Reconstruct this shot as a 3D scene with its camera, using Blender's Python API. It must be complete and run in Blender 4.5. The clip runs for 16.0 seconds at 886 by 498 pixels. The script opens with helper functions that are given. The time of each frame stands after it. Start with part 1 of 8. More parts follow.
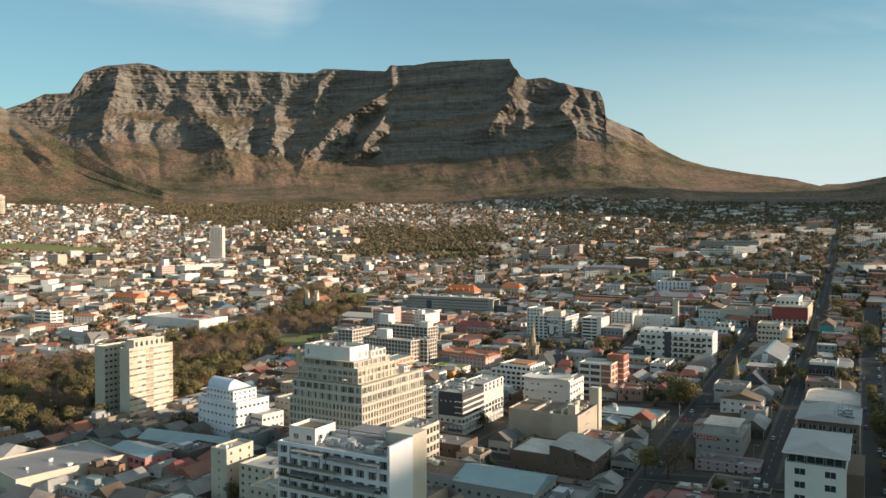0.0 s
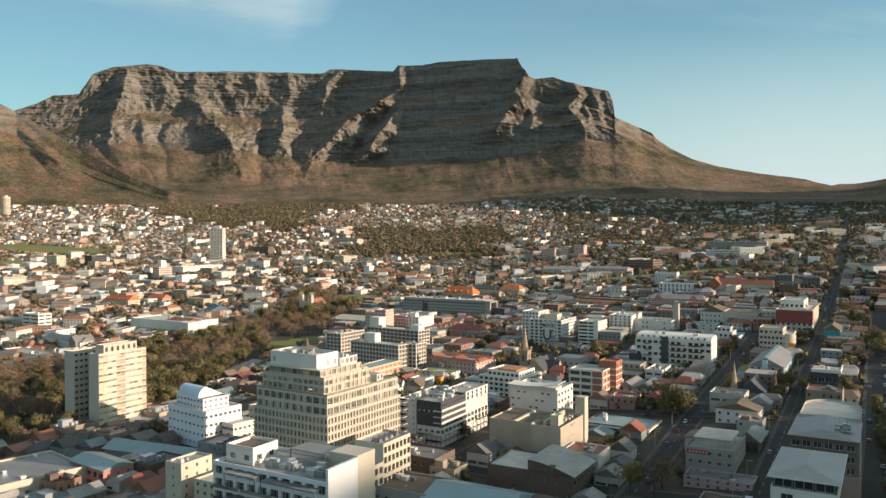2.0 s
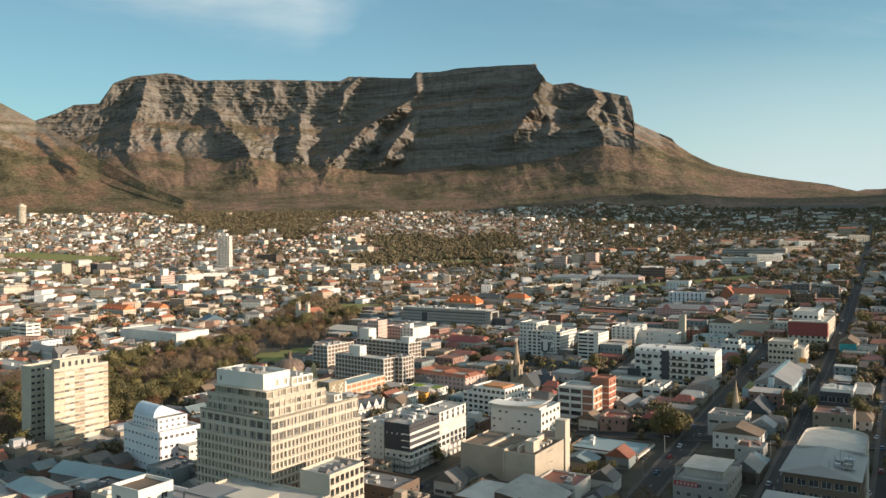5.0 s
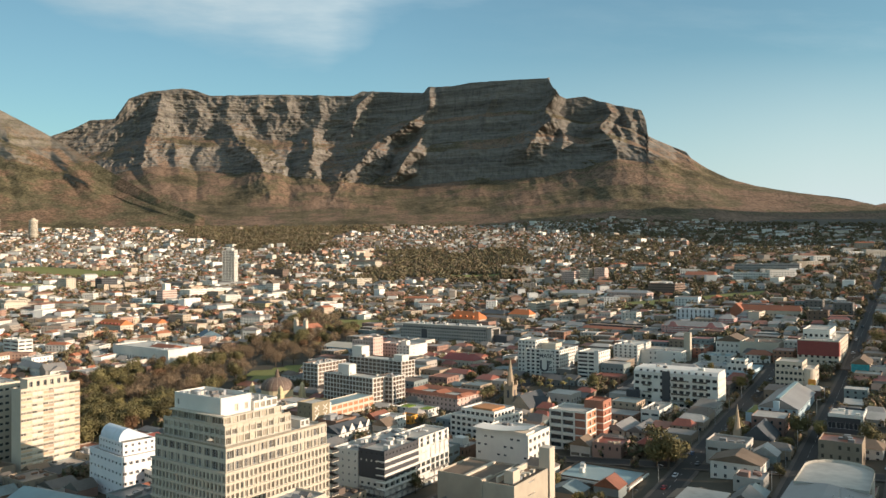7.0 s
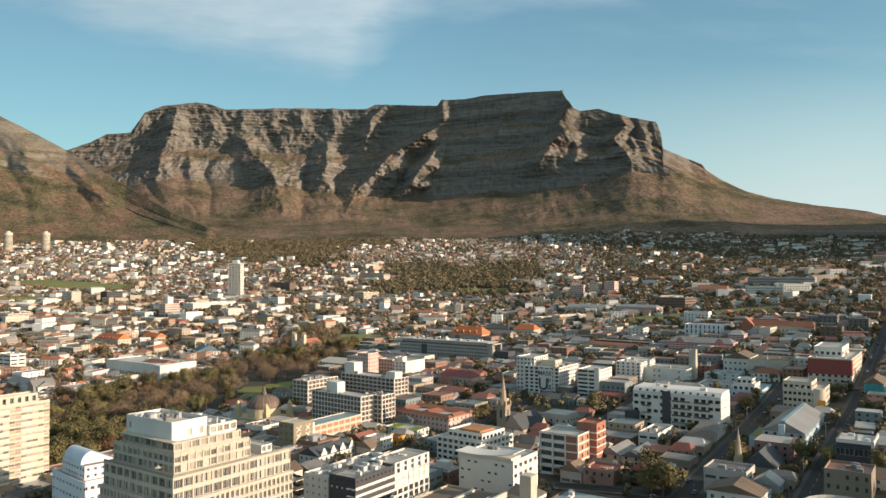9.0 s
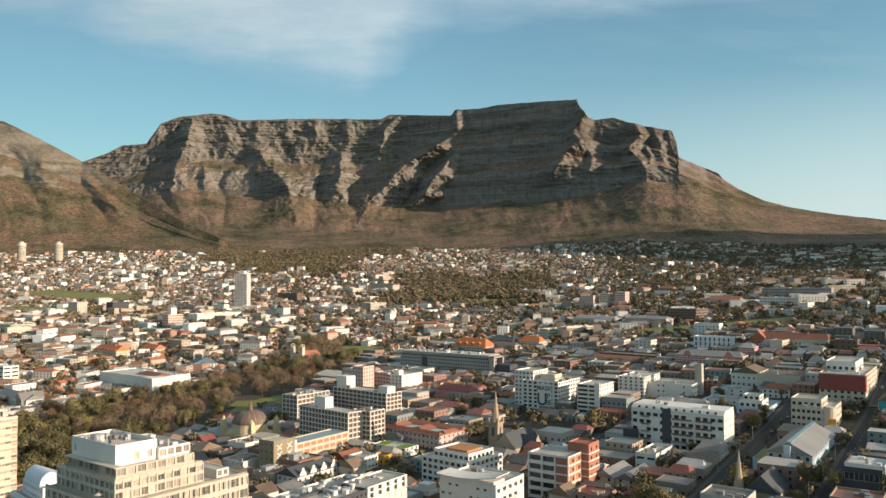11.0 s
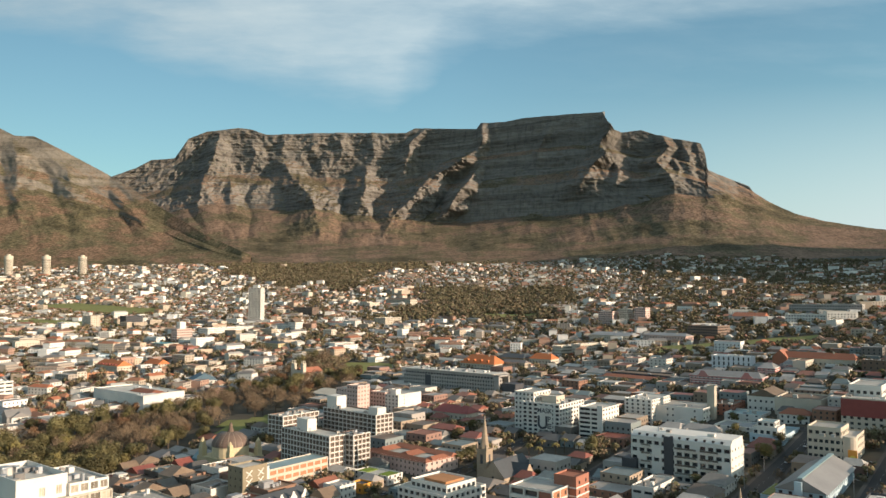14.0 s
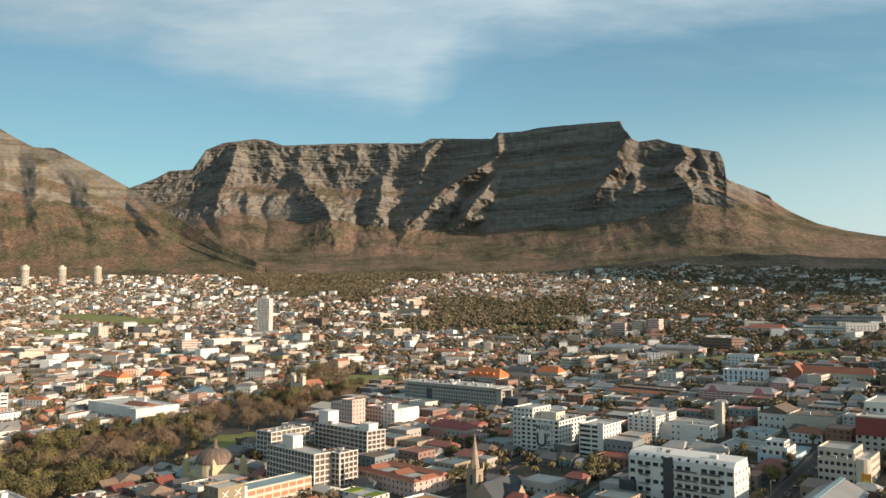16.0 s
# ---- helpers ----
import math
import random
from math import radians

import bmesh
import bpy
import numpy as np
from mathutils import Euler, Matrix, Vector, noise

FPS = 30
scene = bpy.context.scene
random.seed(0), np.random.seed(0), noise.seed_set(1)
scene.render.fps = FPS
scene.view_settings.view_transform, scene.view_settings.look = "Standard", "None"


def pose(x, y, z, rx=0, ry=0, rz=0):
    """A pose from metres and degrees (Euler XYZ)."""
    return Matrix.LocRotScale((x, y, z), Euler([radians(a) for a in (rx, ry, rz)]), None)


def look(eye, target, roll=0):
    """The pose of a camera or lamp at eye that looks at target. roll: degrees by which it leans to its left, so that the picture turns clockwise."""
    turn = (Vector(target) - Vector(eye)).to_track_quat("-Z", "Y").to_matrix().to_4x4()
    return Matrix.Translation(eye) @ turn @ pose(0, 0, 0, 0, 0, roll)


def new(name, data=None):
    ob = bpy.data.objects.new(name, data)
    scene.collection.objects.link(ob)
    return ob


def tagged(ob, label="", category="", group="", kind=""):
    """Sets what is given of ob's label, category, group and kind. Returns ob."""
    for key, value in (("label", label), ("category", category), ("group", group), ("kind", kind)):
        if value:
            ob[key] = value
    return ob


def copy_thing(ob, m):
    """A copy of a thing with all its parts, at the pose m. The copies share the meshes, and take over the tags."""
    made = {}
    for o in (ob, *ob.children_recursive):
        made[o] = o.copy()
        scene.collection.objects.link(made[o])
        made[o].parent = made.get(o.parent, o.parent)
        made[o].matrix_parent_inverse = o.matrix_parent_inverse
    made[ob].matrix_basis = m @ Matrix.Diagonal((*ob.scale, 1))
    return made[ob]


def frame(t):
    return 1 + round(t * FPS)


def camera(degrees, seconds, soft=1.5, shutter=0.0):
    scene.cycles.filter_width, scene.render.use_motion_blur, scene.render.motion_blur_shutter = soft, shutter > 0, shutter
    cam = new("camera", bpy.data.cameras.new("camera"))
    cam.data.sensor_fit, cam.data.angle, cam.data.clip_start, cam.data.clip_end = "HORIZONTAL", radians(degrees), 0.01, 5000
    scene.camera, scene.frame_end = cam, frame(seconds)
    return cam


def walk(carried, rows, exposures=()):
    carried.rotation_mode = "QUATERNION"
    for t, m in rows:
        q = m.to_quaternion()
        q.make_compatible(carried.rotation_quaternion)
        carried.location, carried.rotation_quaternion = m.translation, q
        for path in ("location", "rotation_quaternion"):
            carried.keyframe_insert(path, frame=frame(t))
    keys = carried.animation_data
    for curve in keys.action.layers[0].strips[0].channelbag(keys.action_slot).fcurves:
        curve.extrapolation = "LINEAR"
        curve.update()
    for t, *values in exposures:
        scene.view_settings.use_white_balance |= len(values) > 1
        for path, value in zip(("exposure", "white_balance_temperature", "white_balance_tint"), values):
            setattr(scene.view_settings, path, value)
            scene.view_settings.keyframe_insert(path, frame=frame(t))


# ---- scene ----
cam = camera(59.19, 16.0)
ROWS = [
    (0.00, -0.25, -0.16, 110.08, -1.93, -1.29, -0.12),
    (0.50, 4.12, 4.99, 109.99, -1.72, -1.27, -0.11),
    (1.00, 8.47, 10.16, 109.91, -1.49, -1.24, -0.16),
    (1.50, 12.80, 15.34, 109.84, -1.32, -1.24, -0.18),
    (2.00, 17.12, 20.52, 109.78, -1.12, -1.23, -0.16),
    (2.50, 21.41, 25.71, 109.72, -0.93, -1.20, -0.20),
    (3.00, 25.68, 30.92, 109.66, -0.63, -1.21, -0.23),
    (5.50, 46.71, 57.08, 109.49, 0.81, -0.43, -0.24),
    (6.00, 50.84, 62.34, 109.48, 1.10, -0.17, -0.20),
    (6.50, 54.95, 67.62, 109.47, 1.36, 0.09, -0.22),
    (7.00, 59.04, 72.90, 109.47, 1.68, 0.40, -0.24),
    (7.50, 63.10, 78.20, 109.47, 1.97, 0.66, -0.26),
    (8.00, 67.13, 83.51, 109.48, 2.26, 0.91, -0.24),
    (8.50, 71.13, 88.84, 109.50, 2.57, 1.17, -0.23),
    (9.00, 75.11, 94.17, 109.52, 2.89, 1.37, -0.20),
    (11.50, 94.53, 121.06, 109.75, 4.49, 2.33, -0.18),
    (12.00, 98.33, 126.48, 109.82, 4.85, 2.52, -0.13),
    (12.50, 102.09, 131.92, 109.90, 5.19, 2.64, -0.19),
    (13.00, 105.81, 137.37, 109.98, 5.58, 2.84, -0.18),
    (13.50, 109.50, 142.83, 110.07, 5.96, 2.98, -0.08),
    (14.00, 113.16, 148.32, 110.16, 6.33, 3.17, -0.04),
    (14.50, 116.78, 153.82, 110.27, 6.68, 3.36, -0.08),
    (15.00, 120.37, 159.33, 110.38, 7.03, 3.57, -0.02),
    (15.50, 123.92, 164.86, 110.50, 7.38, 3.70, 0.03),
    (16.00, 127.43, 170.41, 110.63, 7.74, 3.94, -0.00),
]
PATH = [(t, pose(x, y, z, 90 + pitch, 0, yaw) @ pose(0, 0, 0, 0, 0, roll)) for t, x, y, z, yaw, pitch, roll in ROWS]
walk(cam, PATH, [(0.0, 0.46), (16.0, 0.46)])

# ---- world, sun, exposure ----
SUN_AZ, SUN_EL = (0.9455, -0.3256), 14.0
world = bpy.data.worlds.new("world")
scene.world = world
world.use_nodes = True
wn = world.node_tree.nodes
wl = world.node_tree.links
for n_ in list(wn):
    wn.remove(n_)
w_out, w_bg, w_sky = wn.new("ShaderNodeOutputWorld"), wn.new("ShaderNodeBackground"), wn.new("ShaderNodeTexSky")
w_sky.sky_type, w_sky.sun_disc = "NISHITA", False
w_sky.sun_elevation = radians(SUN_EL)
w_sky.sun_rotation = math.atan2(SUN_AZ[0], SUN_AZ[1])
w_sky.air_density, w_sky.dust_density, w_sky.ozone_density, w_sky.altitude = 1.0, 1.3, 1.0, 100
SKY_STRENGTH = 0.120


def wmath(op, a, b=None, clamp=False):
    n = wn.new("ShaderNodeMath")
    n.operation, n.use_clamp = op, clamp
    for i, v in enumerate((a, b)):
        if v is None:
            continue
        if isinstance(v, (int, float)):
            n.inputs[i].default_value = v
        else:
            wl.new(v, n.inputs[i])
    return n.outputs[0]


w_tc, w_sep = wn.new("ShaderNodeTexCoord"), wn.new("ShaderNodeSeparateXYZ")
wl.new(w_tc.outputs["Generated"], w_sep.inputs[0])
w_y = wmath("MAXIMUM", w_sep.outputs[1], 0.02)
w_u, w_v = wmath("DIVIDE", w_sep.outputs[0], w_y), wmath("DIVIDE", w_sep.outputs[2], w_y)
# lower edge of the high thin cloud, as slope over the heading
w_ramp = wn.new("ShaderNodeValToRGB")
w_ramp.color_ramp.interpolation = "EASE"
CLOUD_EDGE = [(-0.80, 0.37), (-0.60, 0.335), (-0.45, 0.290), (-0.38, 0.268), (-0.30, 0.252), (-0.22, 0.238), (-0.18, 0.234), (-0.145, 0.256), (-0.10, 0.290), (-0.05, 0.312), (0.07, 0.326), (0.45, 0.352)]
els = w_ramp.color_ramp.elements
for i_, (cu, cv) in enumerate(CLOUD_EDGE):
    e_ = els[i_] if i_ < 2 else els.new(1.0)
    e_.position = (cu + 1.0) / 2.0
    e_.color = (cv, cv, cv, 1)
wl.new(wmath("MULTIPLY", wmath("ADD", w_u, 1.0), 0.5), w_ramp.inputs[0])
w_comb = wn.new("ShaderNodeCombineXYZ")
wl.new(wmath("ADD", wmath("MULTIPLY", w_u, 2.2), wmath("MULTIPLY", w_v, 2.5)), w_comb.inputs[0])
wl.new(wmath("MULTIPLY", w_v, 9.0), w_comb.inputs[1])
w_noise = wn.new("ShaderNodeTexNoise")
w_noise.inputs["Scale"].default_value, w_noise.inputs["Detail"].default_value, w_noise.inputs["Roughness"].default_value = 2.3, 7.0, 0.62
wl.new(w_comb.outputs[0], w_noise.inputs["Vector"])
w_n = wmath("SUBTRACT", w_noise.outputs[0], 0.5)
w_above = wmath("ADD", wmath("SUBTRACT", w_v, w_ramp.outputs[0]), wmath("MULTIPLY", w_n, 0.06))
w_mask = wmath("MULTIPLY", wmath("MULTIPLY", w_above, 13.0, True), wmath("ADD", wmath("MULTIPLY", w_n, 1.1), 0.62, True))
# faint streaks low over the saddle
w_low = wmath("MULTIPLY", wmath("SUBTRACT", w_noise.outputs[0], 0.44, True), wmath("MULTIPLY", wmath("ADD", w_u, 0.15, True), 0.75))
# behind the view, unseen cloud at 0.35 is added to brighten shaded fronts
w_mask = wmath("MULTIPLY", wmath("MAXIMUM", w_mask, w_low, True), wmath("ADD", wmath("MULTIPLY", wmath("MULTIPLY", w_sep.outputs[1], 3.0, True), 0.65), 0.35))
# pale haze low in the sky towards the sun
w_haze = wmath("MULTIPLY", wmath("MULTIPLY", wmath("SUBTRACT", 0.26, w_v, True), 4.5, True), wmath("ADD", wmath("MULTIPLY", w_u, 1.7), 0.24, True))
w_mask = wmath("MAXIMUM", w_mask, w_haze, True)
w_mix = wn.new("ShaderNodeMix")
w_mix.data_type = "RGBA"
wl.new(w_mask, w_mix.inputs["Factor"])
w_tint = wn.new("ShaderNodeMix")
w_tint.data_type, w_tint.blend_type = "RGBA", "MULTIPLY"
w_tint.inputs["Factor"].default_value = 1.0
wl.new(w_sky.outputs[0], w_tint.inputs["A"])
w_tint.inputs["B"].default_value = (0.805, 1.065, 1.04, 1)
wl.new(w_tint.outputs["Result"], w_mix.inputs["A"])
w_mix.inputs["B"].default_value = (4.1, 4.8, 5.0, 1)
wl.new(w_mix.outputs["Result"], w_bg.inputs[0])
# the sky is a little deeper away from the sun
w_side = wmath("MULTIPLY", wmath("SUBTRACT", -0.1, w_u, True), wmath("MULTIPLY", w_sep.outputs[1], 3.0, True))
wl.new(wmath("MULTIPLY", wmath("SUBTRACT", 1.0, wmath("MULTIPLY", w_side, 0.38)), SKY_STRENGTH), w_bg.inputs[1])
wl.new(w_bg.outputs[0], w_out.inputs[0])

sun_data = bpy.data.lights.new("sun", "SUN")
sun_data.energy, sun_data.angle, sun_data.color = 5.0, radians(0.6), (1.0, 0.79, 0.61)
sun = new("sun", sun_data)
sun.matrix_world = look((0, 0, 0), (-SUN_AZ[0], -SUN_AZ[1], -math.tan(radians(SUN_EL)) * math.hypot(*SUN_AZ)))

# ---- materials ----


def material(name, colour, rough=0.8, metal=0.0, grain=0.15, scale=0.4, stain=0.2, stain_scale=0.05, rnd=0.0, bump=0.0, spec=0.3, island=False, colours=None, by=0.0):
    """Principled surface: colour varied by fine grain, large stains and, if asked, a random step per object or per island."""
    m = bpy.data.materials.new(name)
    m.use_nodes = True
    nt = m.node_tree
    n, l = nt.nodes, nt.links
    p = n["Principled BSDF"]
    p.inputs["Roughness"].default_value, p.inputs["Metallic"].default_value = rough, metal
    p.inputs["Specular IOR Level"].default_value = spec
    tc = n.new("ShaderNodeNewGeometry")

    def noise_(s, d):
        t = n.new("ShaderNodeTexNoise")
        t.inputs["Scale"].default_value, t.inputs["Detail"].default_value = s, d
        l.new(tc.outputs["Position"], t.inputs["Vector"])
        return t.outputs[0]

    def math_(op, a, b):
        t = n.new("ShaderNodeMath")
        t.operation = op
        for i, v in enumerate((a, b)):
            if isinstance(v, (int, float)):
                t.inputs[i].default_value = v
            else:
                l.new(v, t.inputs[i])
        return t.outputs[0]
    fine, large = noise_(scale, 4), noise_(stain_scale, 3)
    k = math_("ADD", math_("MULTIPLY", math_("SUBTRACT", fine, 0.5), 2 * grain), math_("MULTIPLY", math_("SUBTRACT", large, 0.5), 2 * stain))
    k = math_("ADD", k, 1.0)
    who = None
    if island:
        who = tc.outputs["Random Per Island"]
    elif rnd > 0 or colours:
        who = n.new("ShaderNodeObjectInfo").outputs["Random"]
    if by:
        who = math_("ADD", math_("MULTIPLY", math_("SUBTRACT", noise_(by, 2), 0.5), 2.4), 0.5)
    if who is not None and rnd > 0:
        k = math_("MULTIPLY", k, math_("ADD", math_("MULTIPLY", math_("FRACT", math_("MULTIPLY", who, 7.31), 0.0), 2 * rnd), 1.0 - rnd))
    mix = n.new("ShaderNodeMix")
    mix.data_type, mix.blend_type = "RGBA", "MULTIPLY"
    mix.inputs["Factor"].default_value = 1.0
    if colours:
        ramp = n.new("ShaderNodeValToRGB")
        ramp.color_ramp.interpolation = "CONSTANT"
        els_ = ramp.color_ramp.elements
        for i, c in enumerate(colours):
            e = els_[i] if i < 2 else els_.new(0.999)
            e.position = i / len(colours)
            e.color = (*c, 1)
        l.new(who, ramp.inputs[0])
        l.new(ramp.outputs[0], mix.inputs["A"])
    else:
        mix.inputs["A"].default_value = (*colour, 1)
    l.new(k, mix.inputs["B"])
    l.new(mix.outputs["Result"], p.inputs["Base Color"])
    if bump:
        b = n.new("ShaderNodeBump")
        b.inputs["Strength"].default_value, b.inputs["Distance"].default_value = 0.6, bump
        l.new(fine, b.inputs["Height"])
        l.new(b.outputs[0], p.inputs["Normal"])
    return m


M_WHITE = material("white_paint", (0.68, 0.64, 0.575), 0.7, grain=0.06, stain=0.12, stain_scale=0.12)
M_COOLWHITE = material("bright_white_paint", (0.72, 0.70, 0.70), 0.7, grain=0.04, stain=0.08, stain_scale=0.12)
M_CREAM = material("cream_plaster", (0.54, 0.47, 0.375), 0.8, grain=0.07, stain=0.12, stain_scale=0.12)
M_SAND = material("sand_plaster", (0.46, 0.405, 0.325), 0.8, grain=0.08, stain=0.12, stain_scale=0.1)
M_TOWER = material("pale_tower_plaster", (0.50, 0.45, 0.365), 0.8, grain=0.08, stain=0.12, stain_scale=0.1)
M_BEIGE = material("beige_concrete", (0.42, 0.36, 0.28), 0.85, grain=0.1, stain=0.15, stain_scale=0.15)
M_GREYWALL = material("grey_plaster", (0.35, 0.325, 0.295), 0.8, grain=0.08, stain=0.15, stain_scale=0.1)
M_DARK = material("charcoal_cladding", (0.07, 0.07, 0.075), 0.6, grain=0.1)
M_BRICK = material("red_brick", (0.34, 0.15, 0.10), 0.85, grain=0.2, scale=1.2)
M_PINK = material("pink_plaster", (0.48, 0.22, 0.20), 0.8, grain=0.1)
M_BROWNWALL = material("brown_face_brick", (0.16, 0.115, 0.085), 0.85, grain=0.2, scale=1.0)
M_BROWNGRID = material("brown_infill_panels", (0.19, 0.135, 0.105), 0.8, grain=0.15)
M_PALEPINK = material("faded_pink_plaster", (0.58, 0.42, 0.36), 0.8)
M_OBRICK = material("orange_brick", (0.42, 0.20, 0.11), 0.85, grain=0.15, scale=1.0)
M_BLUEWALL = material("pale_blue_plaster", (0.42, 0.52, 0.56), 0.8, grain=0.08)
M_YELLOW = material("yellow_plaster", (0.58, 0.47, 0.28), 0.8, grain=0.08)
M_STONE = material("weathered_sandstone", (0.36, 0.28, 0.20), 0.9, grain=0.2, scale=0.8)
M_GLASS = material("window_glass", (0.035, 0.04, 0.045), 0.12, grain=0.3, scale=0.3, stain=0.3, stain_scale=0.1, spec=0.6)
M_GLASSL = material("curtained_window_glass", (0.16, 0.14, 0.115), 0.2, grain=0.35, scale=0.5, stain=0.3, stain_scale=0.2, rnd=0.6, spec=0.6)
M_GLASSP = material("blinds_behind_glass", (0.30, 0.26, 0.20), 0.25, grain=0.45, scale=0.9, stain=0.35, stain_scale=0.25, rnd=0.75, spec=0.6)
M_PANEL = material("faded_spandrel_panels", (0.5, 0.4, 0.3), 0.7, island=True, colours=[(0.66, 0.52, 0.38), (0.50, 0.33, 0.22), (0.72, 0.62, 0.48), (0.60, 0.44, 0.30), (0.36, 0.27, 0.20), (0.68, 0.58, 0.46)])
M_FRAME = material("window_frame_paint", (0.55, 0.54, 0.52), 0.5)
M_FRAMED = material("dark_window_frame", (0.06, 0.06, 0.06), 0.4)
M_ROOFG = material("grey_sheet_roof", (0.23, 0.215, 0.20), 0.38, grain=0.12, scale=0.6, stain=0.3, stain_scale=0.08, rnd=0.3)
M_ROOFL = material("pale_flat_roof", (0.44, 0.41, 0.36), 0.8, grain=0.15, stain=0.35, stain_scale=0.1, rnd=0.25)
M_ROOFT = material("teal_sheet_roof", (0.23, 0.32, 0.33), 0.36, grain=0.08, stain=0.2, stain_scale=0.08)
M_ROOFR = material("terracotta_tile_roof", (0.31, 0.122, 0.072), 0.8, grain=0.25, scale=1.0, rnd=0.2)
M_ROOFB = material("brown_flat_roof", (0.17, 0.125, 0.09), 0.9, grain=0.2, stain=0.3, stain_scale=0.1)
M_ROOFRED = material("red_painted_roof", (0.27, 0.07, 0.06), 0.6)
M_SLATE = material("slate_roof", (0.075, 0.08, 0.085), 0.7, grain=0.25, scale=1.0)
M_METAL = material("galvanised_metal", (0.45, 0.46, 0.47), 0.4, metal=0.6)
M_RAIL = material("dark_metal_rail", (0.05, 0.05, 0.05), 0.5)
M_PERGOLA = material("grey_pergola_slats", (0.22, 0.22, 0.22), 0.6)
M_ASPHALT = material("asphalt", (0.043, 0.039, 0.036), 0.85, grain=0.2, scale=0.8, stain=0.35, stain_scale=0.08)
M_PAVE = material("concrete_paving", (0.105, 0.088, 0.074), 0.9, grain=0.15, scale=1.0, stain=0.3, stain_scale=0.1)
M_LINE = material("road_marking", (0.42, 0.41, 0.39), 0.7)
M_GRASS = material("lawn_grass", (0.19, 0.19, 0.06), 0.95, grain=0.3, scale=0.3, stain=0.25, stain_scale=0.03)
M_BARK = material("tree_bark", (0.10, 0.075, 0.055), 0.95, grain=0.3, scale=2.0)
M_LEAF = material("evergreen_leaves", (0.125, 0.106, 0.044), 0.75, grain=0.5, scale=0.35, stain=0.35, stain_scale=0.06, rnd=0.35)
M_LEAFY = material("yellow_green_leaves", (0.19, 0.152, 0.054), 0.75, grain=0.4, scale=0.35, rnd=0.3)
M_TWIG = material("bare_winter_twigs", (0.20, 0.140, 0.088), 0.9, grain=0.4, scale=0.35, rnd=0.3)
M_RUSSET = material("russet_leaves", (0.15, 0.082, 0.042), 0.85, grain=0.4, scale=0.35, rnd=0.2)
M_FARTREE = material("far_tree_foliage", (0.06, 0.062, 0.027), 0.9, grain=0.4, scale=0.1, stain=0.3, stain_scale=0.006, by=0.07,
                     colours=[(0.138, 0.120, 0.062), (0.169, 0.132, 0.072), (0.206, 0.149, 0.096), (0.119, 0.112, 0.060), (0.188, 0.134, 0.086), (0.156, 0.137, 0.067), (0.219, 0.168, 0.096)])
M_FARWALL = material("far_house_walls", (0.6, 0.58, 0.53), 0.85, grain=0.1, scale=0.2, stain=0.25, stain_scale=0.02, island=True,
                     colours=[(0.66, 0.63, 0.57), (0.54, 0.48, 0.39), (0.42, 0.35, 0.27), (0.62, 0.59, 0.53), (0.46, 0.36, 0.27), (0.36, 0.31, 0.26), (0.72, 0.70, 0.66), (0.68, 0.66, 0.62), (0.38, 0.24, 0.18)])
M_FARROOF = material("far_house_roofs", (0.3, 0.2, 0.15), 0.85, grain=0.2, scale=0.3, stain=0.25, stain_scale=0.02, island=True,
                     colours=[(0.22, 0.20, 0.18), (0.31, 0.145, 0.085), (0.18, 0.16, 0.145), (0.38, 0.35, 0.31), (0.28, 0.15, 0.10), (0.22, 0.15, 0.11), (0.46, 0.43, 0.38), (0.26, 0.24, 0.22), (0.37, 0.14, 0.075), (0.33, 0.30, 0.26), (0.30, 0.17, 0.11), (0.25, 0.13, 0.09)])
M_TOWNWALL = material("town_block_walls", (0.4, 0.38, 0.35), 0.85, grain=0.1, scale=0.3, stain=0.2, stain_scale=0.05, island=True,
                      colours=[(0.509, 0.460, 0.400), (0.360, 0.280, 0.205), (0.254, 0.200, 0.149), (0.403, 0.360, 0.316), (0.159, 0.145, 0.130), (0.276, 0.150, 0.102), (0.594, 0.540, 0.474), (0.212, 0.240, 0.233), (0.297, 0.180, 0.140)])
M_TOWNROOF = material("town_flat_roofs", (0.3, 0.3, 0.3), 0.5, grain=0.25, scale=0.6, stain=0.35, stain_scale=0.1, island=True,
                      colours=[(0.148, 0.135, 0.121), (0.297, 0.270, 0.242), (0.095, 0.090, 0.084), (0.403, 0.370, 0.326), (0.254, 0.105, 0.065), (0.212, 0.190, 0.167), (0.148, 0.110, 0.084), (0.159, 0.190, 0.186), (0.233, 0.080, 0.056)])
M_LOTWALL = material("town_house_walls", (0.6, 0.55, 0.5), 0.8, grain=0.08, stain=0.2, stain_scale=0.1,
                     colours=[(0.583, 0.540, 0.474), (0.424, 0.340, 0.251), (0.276, 0.220, 0.163), (0.466, 0.430, 0.381), (0.159, 0.145, 0.130), (0.254, 0.150, 0.102), (0.657, 0.610, 0.539), (0.254, 0.280, 0.270), (0.138, 0.105, 0.084), (0.318, 0.200, 0.158)])
M_LOTROOF = material("town_house_roofs", (0.3, 0.25, 0.2), 0.42, grain=0.3, scale=0.9, stain=0.45, stain_scale=0.12,
                     colours=[(0.138, 0.130, 0.126), (0.254, 0.235, 0.209), (0.080, 0.075, 0.070), (0.254, 0.100, 0.060), (0.382, 0.350, 0.312), (0.122, 0.105, 0.088), (0.159, 0.200, 0.200), (0.138, 0.095, 0.065), (0.180, 0.165, 0.149), (0.212, 0.065, 0.047), (0.201, 0.140, 0.093)])


def ground_material():
    m = material("town_ground", (0.078, 0.067, 0.049), 0.95, grain=0.35, scale=0.15, stain=0.5, stain_scale=0.012)
    return m


